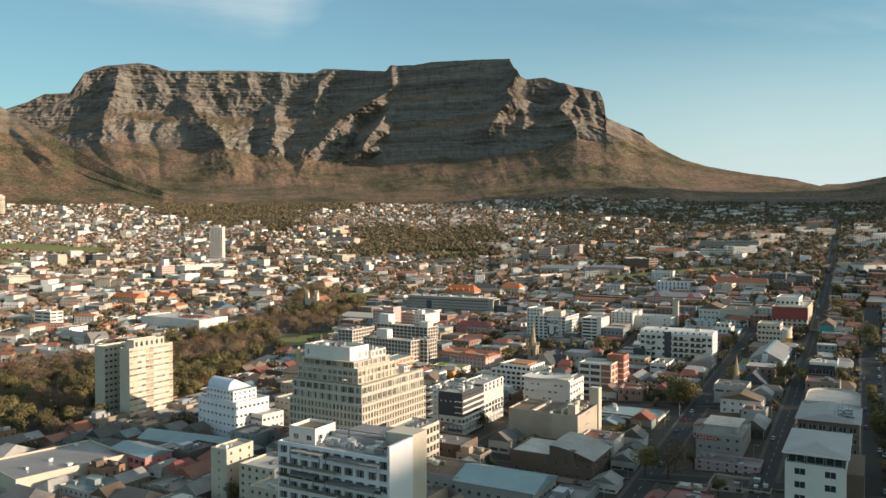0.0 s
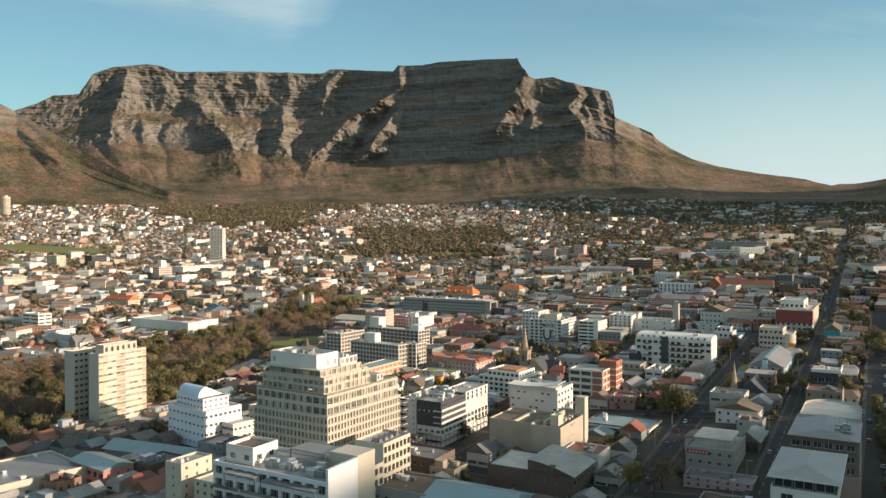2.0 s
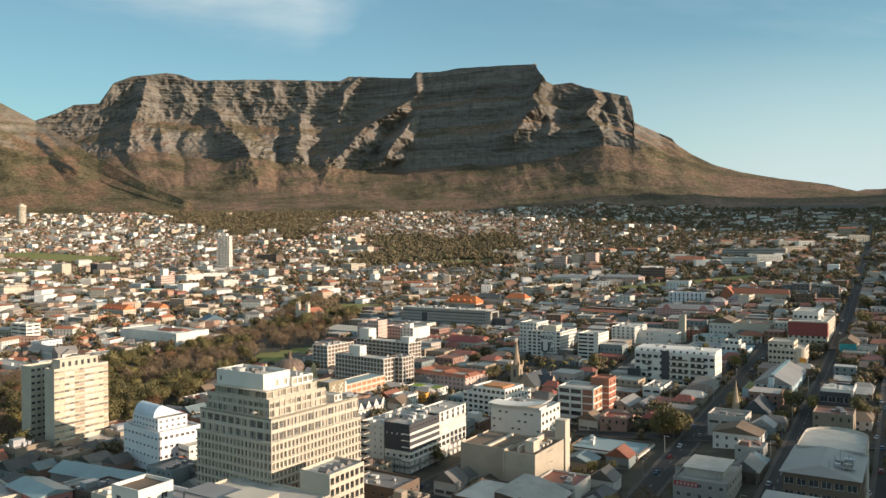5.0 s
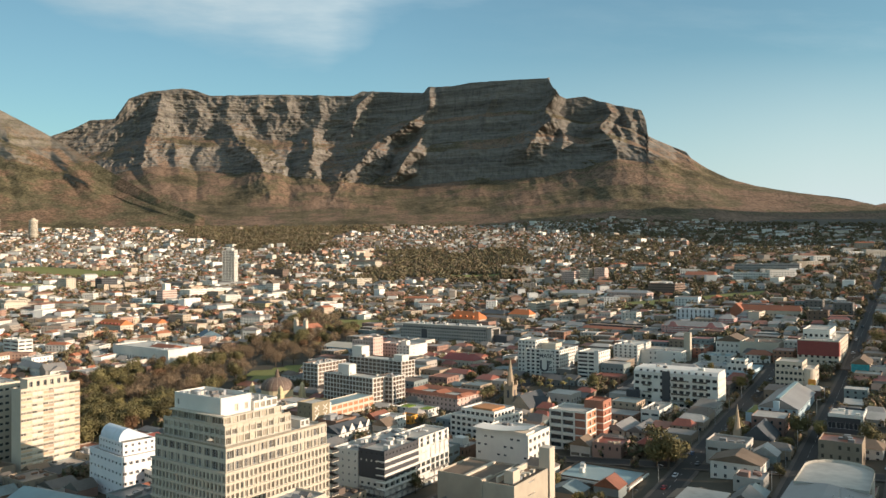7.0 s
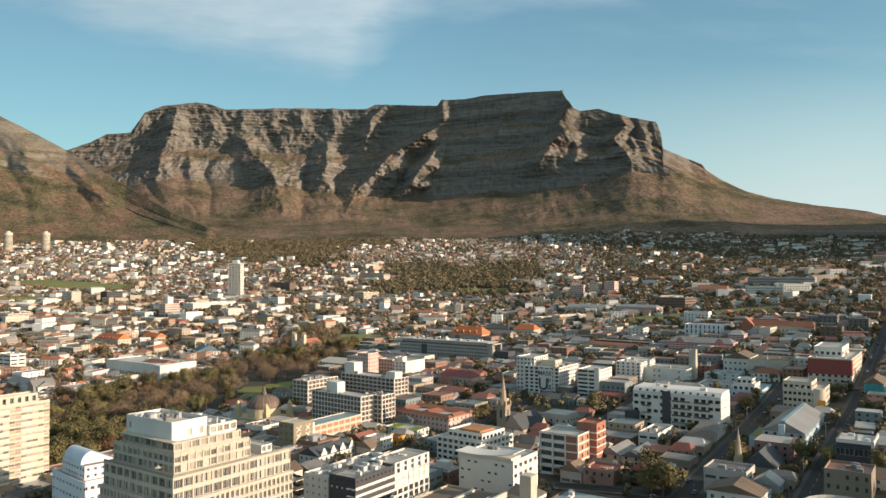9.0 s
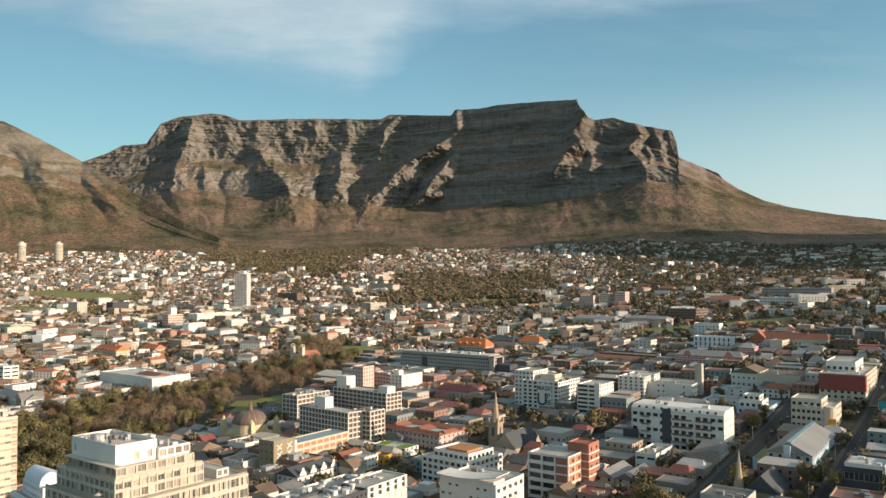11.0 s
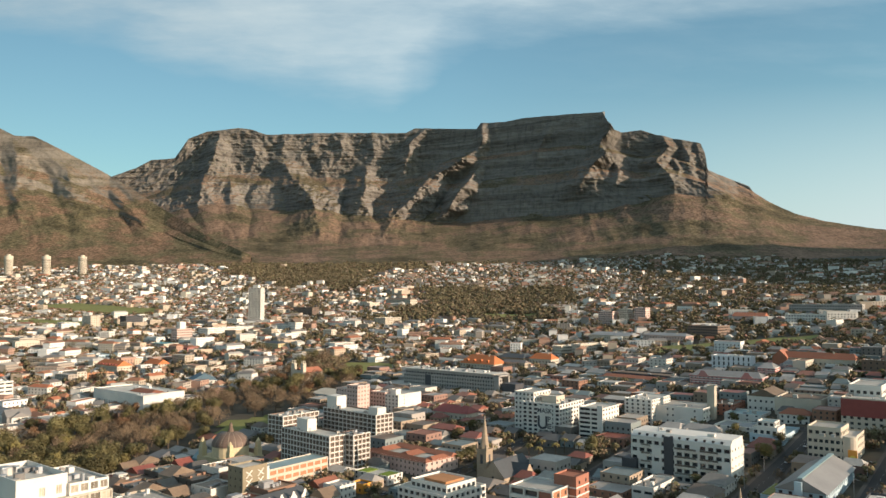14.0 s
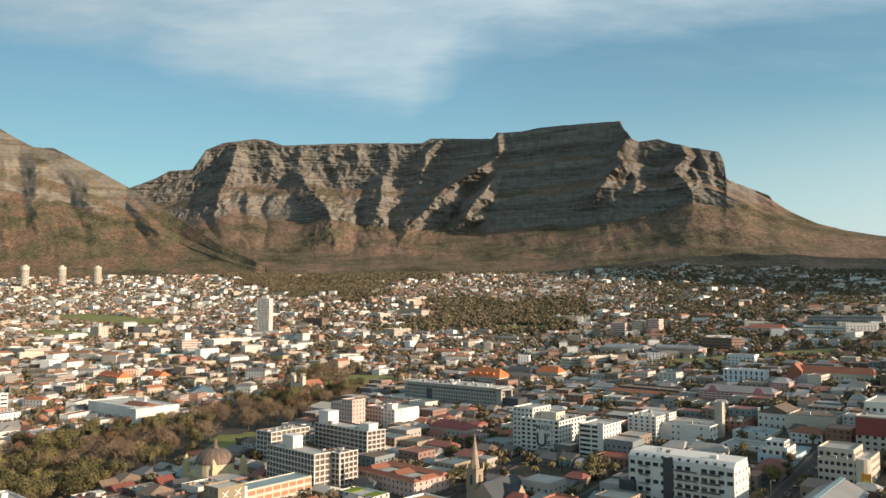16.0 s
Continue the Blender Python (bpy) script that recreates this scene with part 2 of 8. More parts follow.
def rock_material(name, veg, rock, red):
    """Banded sandstone where steep, dry scrub where the ground lies flatter."""
    m = bpy.data.materials.new(name)
    m.use_nodes = True
    n, l = m.node_tree.nodes, m.node_tree.links
    p = n["Principled BSDF"]
    p.inputs["Roughness"].default_value, p.inputs["Specular IOR Level"].default_value = 0.95, 0.1
    geo, sep = n.new("ShaderNodeNewGeometry"), n.new("ShaderNodeSeparateXYZ")
    l.new(geo.outputs["Normal"], sep.inputs[0])

    def tex(sx, sy, sz, detail, rough=0.6):
        mp, t = n.new("ShaderNodeMapping"), n.new("ShaderNodeTexNoise")
        mp.inputs["Scale"].default_value = (sx, sy, sz)
        l.new(geo.outputs["Position"], mp.inputs[0])
        l.new(mp.outputs[0], t.inputs["Vector"])
        t.inputs["Scale"].default_value, t.inputs["Detail"].default_value, t.inputs["Roughness"].default_value = 1.0, detail, rough
        return t.outputs[0]

    def ramp(src, stops):
        r = n.new("ShaderNodeValToRGB")
        e = r.color_ramp.elements
        for i, (pos, c) in enumerate(stops):
            x = e[i] if i < 2 else e.new(1.0)
            x.position, x.color = pos, (*c, 1)
        l.new(src, r.inputs[0])
        return r.outputs[0]

    def mix(f, a, b, mode="MIX"):
        x = n.new("ShaderNodeMix")
        x.data_type, x.blend_type = "RGBA", mode
        for s, v in (("Factor", f), ("A", a), ("B", b)):
            if isinstance(v, (int, float)):
                x.inputs[s].default_value = v
            elif isinstance(v, tuple):
                x.inputs[s].default_value = (*v, 1)
            else:
                l.new(v, x.inputs[s])
        return x.outputs["Result"]

    def mth(op, a, b):
        t = n.new("ShaderNodeMath")
        t.operation, t.use_clamp = op, False
        for i, v in enumerate((a, b)):
            if isinstance(v, (int, float)):
                t.inputs[i].default_value = v
            else:
                l.new(v, t.inputs[i])
        return t.outputs[0]
    strata = tex(0.003, 0.003, 0.085, 8, 0.72)
    beds = tex(0.0012, 0.0012, 0.022, 3, 0.5)
    cracks = tex(0.06, 0.06, 0.007, 7, 0.7)
    patch = tex(0.0045, 0.0045, 0.008, 8, 0.66)
    fine = tex(0.035, 0.035, 0.035, 7, 0.75)
    bush = tex(0.11, 0.11, 0.11, 4, 0.65)
    rocks = ramp(strata, [(0.34, tuple(0.72 * c for c in rock)), (0.46, rock), (0.58, tuple(1.2 * c for c in rock)), (0.7, tuple(0.85 * c for c in rock))])
    rocks = mix(0.55, rocks, ramp(beds, [(0.38, (0.6, 0.57, 0.54)), (0.5, (1.0, 1.0, 1.0)), (0.62, (1.15, 1.12, 1.08))]), "MULTIPLY")
    rocks = mix(0.6, rocks, ramp(cracks, [(0.34, (0.5, 0.5, 0.52)), (0.50, (1.0, 1.0, 1.0)), (0.7, (1.25, 1.22, 1.18))]), "MULTIPLY")
    vegs = ramp(patch, [(0.36, tuple(0.55 * c for c in veg)), (0.46, veg), (0.54, red), (0.64, tuple(1.3 * c for c in red))])
    vegs = mix(0.7, vegs, ramp(fine, [(0.34, (0.6, 0.6, 0.55)), (0.66, (1.35, 1.32, 1.28))]), "MULTIPLY")
    vegs = mix(0.75, vegs, ramp(bush, [(0.40, (0.42, 0.46, 0.38)), (0.54, (1.1, 1.1, 1.08)), (0.70, (1.5, 1.45, 1.35))]), "MULTIPLY")
    flat = mth("ADD", sep.outputs[2], mth("MULTIPLY", mth("SUBTRACT", fine, 0.5), 0.35))
    flat = mth("ADD", flat, mth("MULTIPLY", mth("SUBTRACT", strata, 0.5), -0.5))
    where = n.new("ShaderNodeSeparateXYZ")
    l.new(geo.outputs["Position"], where.inputs[0])
    scrub = n.new("ShaderNodeMapRange")
    l.new(mth("ADD", where.outputs[2], mth("MULTIPLY", mth("SUBTRACT", patch, 0.5), 260.0)), scrub.inputs["Value"])
    scrub.inputs["From Min"].default_value, scrub.inputs["From Max"].default_value = 400.0, 540.0
    scrub.inputs["To Min"].default_value, scrub.inputs["To Max"].default_value = 0.45, 0.0
    flat = mth("ADD", flat, scrub.outputs["Result"])
    mask = ramp(flat, [(0.66, (0, 0, 0)), (0.86, (1, 1, 1))])
    col = mix(mask, rocks, vegs)
    l.new(col, p.inputs["Base Color"])
    b = n.new("ShaderNodeBump")
    b.inputs["Strength"].default_value, b.inputs["Distance"].default_value = 0.42, 5.0
    l.new(mth("ADD", mth("MULTIPLY", strata, 1.0), mth("ADD", cracks, fine)), b.inputs["Height"])
    l.new(b.outputs[0], p.inputs["Normal"])
    return m


M_GROUND = ground_material()
M_ROCK = rock_material("banded_sandstone_and_scrub", (0.132, 0.108, 0.070), (0.160, 0.146, 0.130), (0.178, 0.118, 0.088))
M_SLOPE = rock_material("dry_hill_scrub", (0.125, 0.106, 0.066), (0.190, 0.165, 0.135), (0.168, 0.108, 0.076))

# ---- mesh helpers ----


class Shape:
    """Collects faces for one mesh."""

    def __init__(self):
        self.v, self.f, self.m = [], [], []

    def poly(self, pts, m=0):
        k = len(self.v)
        self.v += [tuple(p) for p in pts]
        self.f.append(tuple(range(k, k + len(pts))))
        self.m.append(m)
        return self

    def box(self, x0, x1, y0, y1, z0, z1, m=0):
        k = len(self.v)
        self.v += [(x0, y0, z0), (x1, y0, z0), (x1, y1, z0), (x0, y1, z0), (x0, y0, z1), (x1, y0, z1), (x1, y1, z1), (x0, y1, z1)]
        for q in ((0, 3, 2, 1), (4, 5, 6, 7), (0, 1, 5, 4), (1, 2, 6, 5), (2, 3, 7, 6), (3, 0, 4, 7)):
            self.f.append(tuple(k + i for i in q))
            self.m.append(m)
        return self

    def gable(self, x0, x1, y0, y1, z0, z1, along="y", m=0, hip=0.0):
        """A pitched roof with its ridge along x or y; hip draws the ridge ends in."""
        k = len(self.v)
        if along == "y":
            c = (x0 + x1) / 2
            r = [(c, y0 + hip, z1), (c, y1 - hip, z1)]
            fs = ((0, 1, 4), (1, 2, 5, 4), (2, 3, 5), (3, 0, 4, 5))
        else:
            c = (y0 + y1) / 2
            r = [(x0 + hip, c, z1), (x1 - hip, c, z1)]
            fs = ((0, 1, 5, 4), (1, 2, 5), (2, 3, 4, 5), (3, 0, 4))
        self.v += [(x0, y0, z0), (x1, y0, z0), (x1, y1, z0), (x0, y1, z0), *r]
        for q in (*fs, (0, 3, 2, 1)):
            self.f.append(tuple(k + i for i in q))
            self.m.append(m)
        return self

    def tube(self, cx, cy, z0, z1, r0, r1, n=12, m=0, cap=True):
        k = len(self.v)
        for z, r in ((z0, r0), (z1, r1)):
            self.v += [(cx + r * math.cos(2 * math.pi * i / n), cy + r * math.sin(2 * math.pi * i / n), z) for i in range(n)]
        for i in range(n):
            j = (i + 1) % n
            self.f.append((k + i, k + j, k + n + j, k + n + i))
            self.m.append(m)
        if cap:
            self.f.append(tuple(range(k + n, k + 2 * n)))
            self.m.append(m)
        return self

    def mesh(self, name, mats):
        me = bpy.data.meshes.new(name)
        me.from_pydata(self.v, [], self.f)
        for mt in mats:
            me.materials.append(mt)
        if len(mats) > 1:
            me.polygons.foreach_set("material_index", self.m)
        me.update()
        return me


def part(name, shape, mats, parent, label=""):
    mats = mats if isinstance(mats, (list, tuple)) else [mats]
    ob = new(name, shape if isinstance(shape, bpy.types.Mesh) else shape.mesh(name, mats))
    ob.parent = parent
    if label:
        ob["label"] = label
    return ob


def root(name, x, y, z, yaw, label, category, group=""):
    ob = new(name)
    ob.matrix_world = pose(x, y, z, 0, 0, yaw)
    return tagged(ob, label, category, group)


def vnoise(x, y, seed=0):
    """Smooth lattice noise in 0..1 for arrays."""
    x, y = np.atleast_1d(x), np.atleast_1d(y)
    xi, yi = np.floor(x).astype(np.int64), np.floor(y).astype(np.int64)
    fx, fy = x - xi, y - yi
    fx, fy = fx * fx * (3 - 2 * fx), fy * fy * (3 - 2 * fy)

    def h(a, b):
        v = (a * 374761393 + b * 668265263 + seed * 974711 + 1274126177) & 0xFFFFFFFF
        v = ((v ^ (v >> 13)) * 1103515245 + 12345) & 0xFFFFFFFF
        v = ((v ^ (v >> 15)) * 224682251) & 0xFFFFFFFF
        return ((v ^ (v >> 13)) & 0xFFFF) / 65535.0
    return (h(xi, yi) * (1 - fx) + h(xi + 1, yi) * fx) * (1 - fy) + (h(xi, yi + 1) * (1 - fx) + h(xi + 1, yi + 1) * fx) * fy


def fbm(x, y, octaves=5, seed=0, ridged=False, gain=0.5):
    s, a, t = 0.0, 1.0, 0.0
    for o in range(octaves):
        v = vnoise(x * 2 ** o + 17.3 * o, y * 2 ** o + 9.1 * o, seed + o)
        s = s + a * (1 - abs(2 * v - 1) if ridged else v)
        t, a = t + a, a * gain
    return s / t


def sheet(name, X, Y, Z, mat, label="", category="", kind="structure"):
    """A grid of points as one smooth mesh."""
    r, c = X.shape
    me = bpy.data.meshes.new(name)
    idx = np.arange(r * c).reshape(r, c)
    q = np.stack([idx[:-1, :-1], idx[:-1, 1:], idx[1:, 1:], idx[1:, :-1]], -1).reshape(-1, 4)
    me.vertices.add(r * c)
    me.vertices.foreach_set("co", np.stack([X, Y, Z], -1).astype(np.float32).ravel())
    me.loops.add(q.size)
    me.loops.foreach_set("vertex_index", q.ravel().astype(np.int32))
    me.polygons.add(len(q))
    me.polygons.foreach_set("loop_start", np.arange(0, q.size, 4, dtype=np.int32))
    me.update(calc_edges=True)
    me.materials.append(mat)
    return tagged(new(name, me), label, category, "", kind)


# ---- ground ----
GROUND_Y = [-600, 300, 600, 1000, 1560, 2000, 2500, 2800, 3050, 3300, 3700]
GROUND_Z = [-8, 0, 3, 20, 50, 92, 165, 206, 180, 170, 165]


def ground_z(x, y):
    x, y = np.asarray(x, float), np.asarray(y, float)
    near, far = np.clip((1200 - y) / 500, 0, 1), np.clip((y - 1500) / 900, 0, 1)
    z = np.interp(y, GROUND_Y, GROUND_Z) + 0.05 * np.clip(x, -220, 0) * near - 0.012 * np.clip(400 - y, 0, 400)
    z = z + (0.1 - 0.05 * far) * np.clip(x - 80, 0, 420) + 0.1 * np.clip(x - 500, 0, 600) * (1 - far)
    return z


def hill_z(x, y):
    """The long ridge to the west, which shades the near streets in the evening."""
    c = 1500 + 0.45 * (y - 300)
    top = np.interp(y, [-1500, -900, -300, -150, -112, 0, 65, 400, 800, 1200, 1431, 2000, 2400], [156, 230, 295, 292, 270, 240, 215, 185, 195, 285, 335, 320, 220])
    ridge = top * np.exp(-((x - c) / 420.0) ** 2)
    return ridge + 420 * np.exp(-((x - 2500) / 480.0) ** 2 - ((y - 2100) / 480.0) ** 2)


gx = np.concatenate([np.linspace(-3200, -600, 60, endpoint=False), np.linspace(-600, 800, 140, endpoint=False), np.linspace(800, 4200, 90)])
gy = np.concatenate([np.linspace(-1500, 100, 40, endpoint=False), np.linspace(100, 1200, 110, endpoint=False), np.linspace(1200, 3600, 110)])
GX, GYY = np.meshgrid(gx, gy)
GZZ = ground_z(GX, GYY) + np.clip(hill_z(GX, GYY) - 12, 0, 999) + 3.0 * (fbm(GX / 150, GYY / 150, 3, 4) - 0.5) * np.clip((GYY - 1200) / 800, 0, 1)
sheet("ground", GX, GYY, GZZ, M_GROUND, "built-up town ground rising towards the mountain", "ground")

# ---- mountain ----
EYE = (59.0, 72.9, 109.5)
SKYLINE = [(-0.78, 0.11), (-0.6074, 0.1415), (-0.5437, 0.155), (-0.5101, 0.1658), (-0.4877, 0.1766), (-0.4556, 0.1778), (-0.437, 0.2041), (-0.4117, 0.2127),
           (-0.3687, 0.2166), (-0.3502, 0.2142), (-0.3303, 0.2067), (-0.2506, 0.2073), (-0.1443, 0.2048), (-0.1333, 0.2105), (-0.0532, 0.2075),
           (-0.048, 0.2148), (-0.0168, 0.2159), (0.005, 0.22), (0.0556, 0.2231), (0.1060, 0.2250), (0.1118, 0.2095), (0.1204, 0.1971),
           (0.1528, 0.2011), (0.1707, 0.1944), (0.2065, 0.1861), (0.2244, 0.1831), (0.23, 0.1686), (0.2325, 0.147), (0.267, 0.1344),
           (0.2812, 0.1285), (0.2861, 0.1213), (0.3024, 0.1097), (0.3343, 0.0937), (0.3697, 0.0848), (0.4121, 0.0774), (0.4826, 0.0683),
           (0.5177, 0.0588), (0.5283, 0.0623), (0.5493, 0.0622), (0.5809, 0.067), (0.6927, 0.0898), (0.8313, 0.11)]
CREST = [(-0.8, 4420), (-0.44, 4540), (-0.35, 4560), (-0.22, 4530), (-0.12, 4470), (0.106, 3990), (0.17, 3900), (0.232, 3800), (0.28, 3720), (0.37, 3480), (0.5, 3200), (0.83, 2850)]
FOOT = [(-0.8, 2850), (-0.45, 2750), (-0.3, 2700), (0.0, 2680), (0.2, 2600), (0.37, 2420), (0.5, 2320), (0.83, 2150)]
# ridges: points of (heading, slope) from the top down, half width at the top, height out of the face
RIDGES = [([(-0.393, 0.209), (-0.398, 0.185), (-0.404, 0.165), (-0.416, 0.140), (-0.421, 0.112)], 0.016, 150), ([(-0.354, 0.207), (-0.345, 0.185), (-0.347, 0.167)], 0.012, 60), ([(-0.380, 0.157), (-0.375, 0.134), (-0.370, 0.112)], 0.01, 80),
          ([(-0.311, 0.176), (-0.295, 0.148), (-0.269, 0.122), (-0.258, 0.102), (-0.251, 0.078)], 0.018, 200), ([(-0.407, 0.152), (-0.412, 0.130), (-0.428, 0.112)], 0.01, 60), ([(-0.306, 0.208), (-0.308, 0.181)], 0.01, 70),
          ([(-0.269, 0.206), (-0.273, 0.180)], 0.012, 60), ([(-0.232, 0.207), (-0.227, 0.180)], 0.012, 70), ([(-0.251, 0.180), (-0.258, 0.155)], 0.01, 70), ([(-0.195, 0.165), (-0.198, 0.143), (-0.196, 0.125), (-0.192, 0.103), (-0.181, 0.085), (-0.169, 0.072)], 0.016, 180),
          ([(-0.185, 0.207), (-0.188, 0.180)], 0.009, 80), ([(-0.119, 0.208), (-0.138, 0.190), (-0.144, 0.165), (-0.147, 0.145)], 0.009, 110), ([(-0.055, 0.182), (-0.064, 0.171), (-0.090, 0.153), (-0.116, 0.138), (-0.137, 0.116), (-0.159, 0.092), (-0.169, 0.075)], 0.018, 230),
          ([(-0.048, 0.159), (-0.059, 0.140), (-0.078, 0.117), (-0.087, 0.101), (-0.119, 0.087)], 0.012, 190), ([(-0.040, 0.215), (-0.048, 0.189), (-0.059, 0.172)], 0.009, 120), ([(-0.024, 0.214), (-0.028, 0.204)], 0.006, 50),
          ([(0.038, 0.207), (0.031, 0.189), (0.025, 0.177)], 0.007, 80), ([(0.018, 0.158), (0.006, 0.142)], 0.011, 90), ([(0.110, 0.224), (0.119, 0.201), (0.103, 0.181), (0.109, 0.168), (0.091, 0.152), (0.081, 0.132)], 0.012, 190),
          ([(0.112, 0.169), (0.120, 0.157), (0.123, 0.144)], 0.009, 120), ([(0.179, 0.194), (0.189, 0.176), (0.172, 0.157), (0.192, 0.131)], 0.014, 150), ([(0.205, 0.187), (0.213, 0.165), (0.212, 0.143)], 0.014, 130),
          ([(0.189, 0.176), (0.199, 0.151), (0.188, 0.126)], 0.01, 90), ([(0.221, 0.182), (0.225, 0.158), (0.226, 0.143)], 0.01, 110), ([(0.263, 0.137), (0.281, 0.120), (0.295, 0.100)], 0.012, 45)]
LEDGE_U, LEDGE = [-0.6, -0.45, -0.38, -0.25, -0.15, -0.05, 0.03, 0.1, 0.2, 0.26], [0.50, 0.46, 0.43, 0.41, 0.37, 0.35, 0.34, 0.38, 0.54, 0.66]


RAVINES = [([(-0.316, 0.159), (-0.350, 0.140), (-0.354, 0.123), (-0.347, 0.104), (-0.348, 0.079), (-0.347, 0.059)], 0.010, 70), ([(-0.222, 0.138), (-0.227, 0.118), (-0.225, 0.096), (-0.228, 0.074), (-0.225, 0.058)], 0.012, 95),
          ([(-0.163, 0.147), (-0.183, 0.118), (-0.185, 0.096), (-0.174, 0.077)], 0.018, 170), ([(-0.090, 0.137), (-0.096, 0.117), (-0.097, 0.101), (-0.116, 0.087)], 0.012, 120), ([(-0.447, 0.131), (-0.432, 0.105), (-0.412, 0.083)], 0.014, 90),
          ([(-0.384, 0.093), (-0.367, 0.079), (-0.362, 0.066)], 0.006, 40), ([(-0.280, 0.192), (-0.269, 0.166), (-0.258, 0.147)], 0.01, 80), ([(-0.192, 0.063), (-0.170, 0.074)], 0.008, 60), ([(-0.010, 0.087), (-0.039, 0.073)], 0.01, 40),
          ([(0.095, 0.076), (0.080, 0.056)], 0.008, 50), ([(0.188, 0.082), (0.163, 0.075)], 0.008, 30), ([(0.059, 0.170), (0.055, 0.138)], 0.018, 70), ([(0.135, 0.155), (0.136, 0.115)], 0.014, 70), ([(-0.428, 0.204), (-0.421, 0.175), (-0.424, 0.149)], 0.012, 80),]


def mountain(name, sky, crest, foot, ridges, ravines, cols, rows, mat, label, low, cliffs, scale):
    su, ss = zip(*sky)
    u = np.linspace(su[0], su[-1], cols)
    s = np.interp(u, su, ss) + 0.0012 * (fbm(u * 90, u * 0 + 3.3, 5, 11) - 0.5)
    dc = np.interp(u, *zip(*crest)) - EYE[1]
    df = np.interp(u, *zip(*foot)) - EYE[1]
    zc = EYE[2] + s * dc
    zf = ground_z(EYE[0] + u * df, EYE[1] + df) - 25
    v = np.linspace(0, 1, rows)
    U, V = np.meshgrid(u, v)
    Zm = zf + (zc - zf) * V
    # profile by height over the foot, against an evened-out crest
    k = max(3, int(0.075 / (u[1] - u[0])) | 1)
    zs = np.convolve(np.pad(zc, k // 2, mode="edge"), np.ones(k) / k, "valid")
    tall = np.clip((zs - zf) / 800.0, 0.05, 1)
    H = (Zm - zf) / (zs - zf)
    cliff = np.clip((cliffs - U) / 0.09, 0, 1)
    warp = 0.06 * (fbm(U * 14, H * 3.0, 4, 21) - 0.5) * np.sin(np.pi * np.clip(H, 0, 1))
    # scrub slope up to the ledge line, then two steep bands with a shelf between
    L = np.interp(U, LEDGE_U, LEDGE)
    h = np.clip(H + warp, 0, 1.05)
    up = np.clip((h - L) / (1 - L), 0, 1)
    sheer = np.clip((U + 0.14) / 0.08, 0, 1)
    p_lo = np.interp(up, [0, 0.30, 0.42, 0.62, 0.68, 1.0], [0, 0.16, 0.52, 0.66, 0.86, 1.0])
    p_hi = np.interp(up, [0, 0.32, 0.46, 0.50, 0.74, 0.78, 1.0], [0, 0.40, 0.78, 0.84, 0.93, 0.97, 1.0])
    p_hi = p_hi * (1 - sheer) + p_lo * sheer
    p = np.where(h < L, 0.76 * np.interp(h / L, [0, 0.45, 1], [0, 0.56, 1]), 0.76 + 0.24 * p_hi)
    p = np.interp(h, *low) * (1 - cliff) + p * cliff
    D = df + (dc - df) * p
    win = np.sin(np.pi * np.clip(V, 0, 1)) ** 0.6
    S = (Zm - EYE[2]) / D
    bend = 0.014 * (fbm(U * 25, H * 6, 5, 33) - 0.5)
    top = np.zeros_like(D)
    for pts, wid, amp in ridges:
        hs, us = [q[1] for q in pts][::-1], [q[0] for q in pts][::-1]
        line = np.interp(S, hs, us) + bend
        lo, hi = hs[0], hs[-1]
        fan = wid * (0.85 + 2.3 * np.clip((hi - S) / 0.11, 0, 1.2)) * (0.8 + 0.4 * fbm(U * 60, S * 90, 3, 35))
        on = np.clip((S - lo + 0.02) / 0.04, 0, 1) * np.clip((hi + 0.004 - S) / 0.025, 0, 1)
        x = abs(U - line) / fan
        top = np.maximum(top, 0.62 * amp * on * np.clip(1 - x, 0, 1) * (0.6 + 0.8 * fbm(U * 80, S * 120, 5, 36, gain=0.65)))
    D = D - top
    # ravines between the ridges
    for pts, wid, amp in ravines:
        hs, us = [q[1] for q in pts][::-1], [q[0] for q in pts][::-1]
        line = np.interp(S, hs, us) + 0.8 * bend
        lo, hi = hs[0], hs[-1]
        on = np.clip((S - lo + 0.01) / 0.03, 0, 1) * np.clip((hi + 0.004 - S) / 0.03, 0, 1)
        D = D + 0.42 * amp * on * np.clip(1 - abs(U - line) / (wid * (0.7 + 0.6 * fbm(U * 50, S * 80, 3, 38))), 0, 1) ** 1.3
    # gullies, ledges and broken rock
    rock = cliff * np.clip((H - L + 0.02 + 0.10 * (fbm(U * 12, U * 0 + 2.2, 4, 81) - 0.5) + 0.0007 * top) / 0.10, 0.30 * np.clip((H - 0.30) / 0.08, 0, 1), 1) * np.clip((1 - V) / 0.02, 0, 1)
    wu, wh = U + 0.010 * (fbm(U * 30, H * 7, 3, 37) - 0.5), H + 0.05 * (fbm(U * 24, H * 6, 3, 39) - 0.5)
    calm = 1 - 0.55 * np.clip((U + 0.16) / 0.08, 0, 1)
    D = D - scale * 34 * (0.4 + 0.6 * calm) * (fbm(wu * 30 + 1.3 * wh, wh * 7.5, 6, 41, True, 0.6) - 0.62) * win * rock
    D = D - scale * 24 * calm * (fbm(wu * 85 - 2.2 * wh, wh * 26, 4, 51, True) - 0.6) * rock
    D = D - scale * 62 * (fbm(wu * 13 + 0.9 * wh, wh * 2.6, 5, 45, True) - 0.6) * win * (1 - 0.8 * rock) * tall
    D = D - scale * 22 * (fbm(wu * 40 + 3 * wh, wh * 10, 4, 47, True) - 0.6) * win * (1 - 0.8 * rock) * tall
    step = Zm / 58.0 + 0.7 * (fbm(U * 9, H * 5, 4, 61) - 0.5)
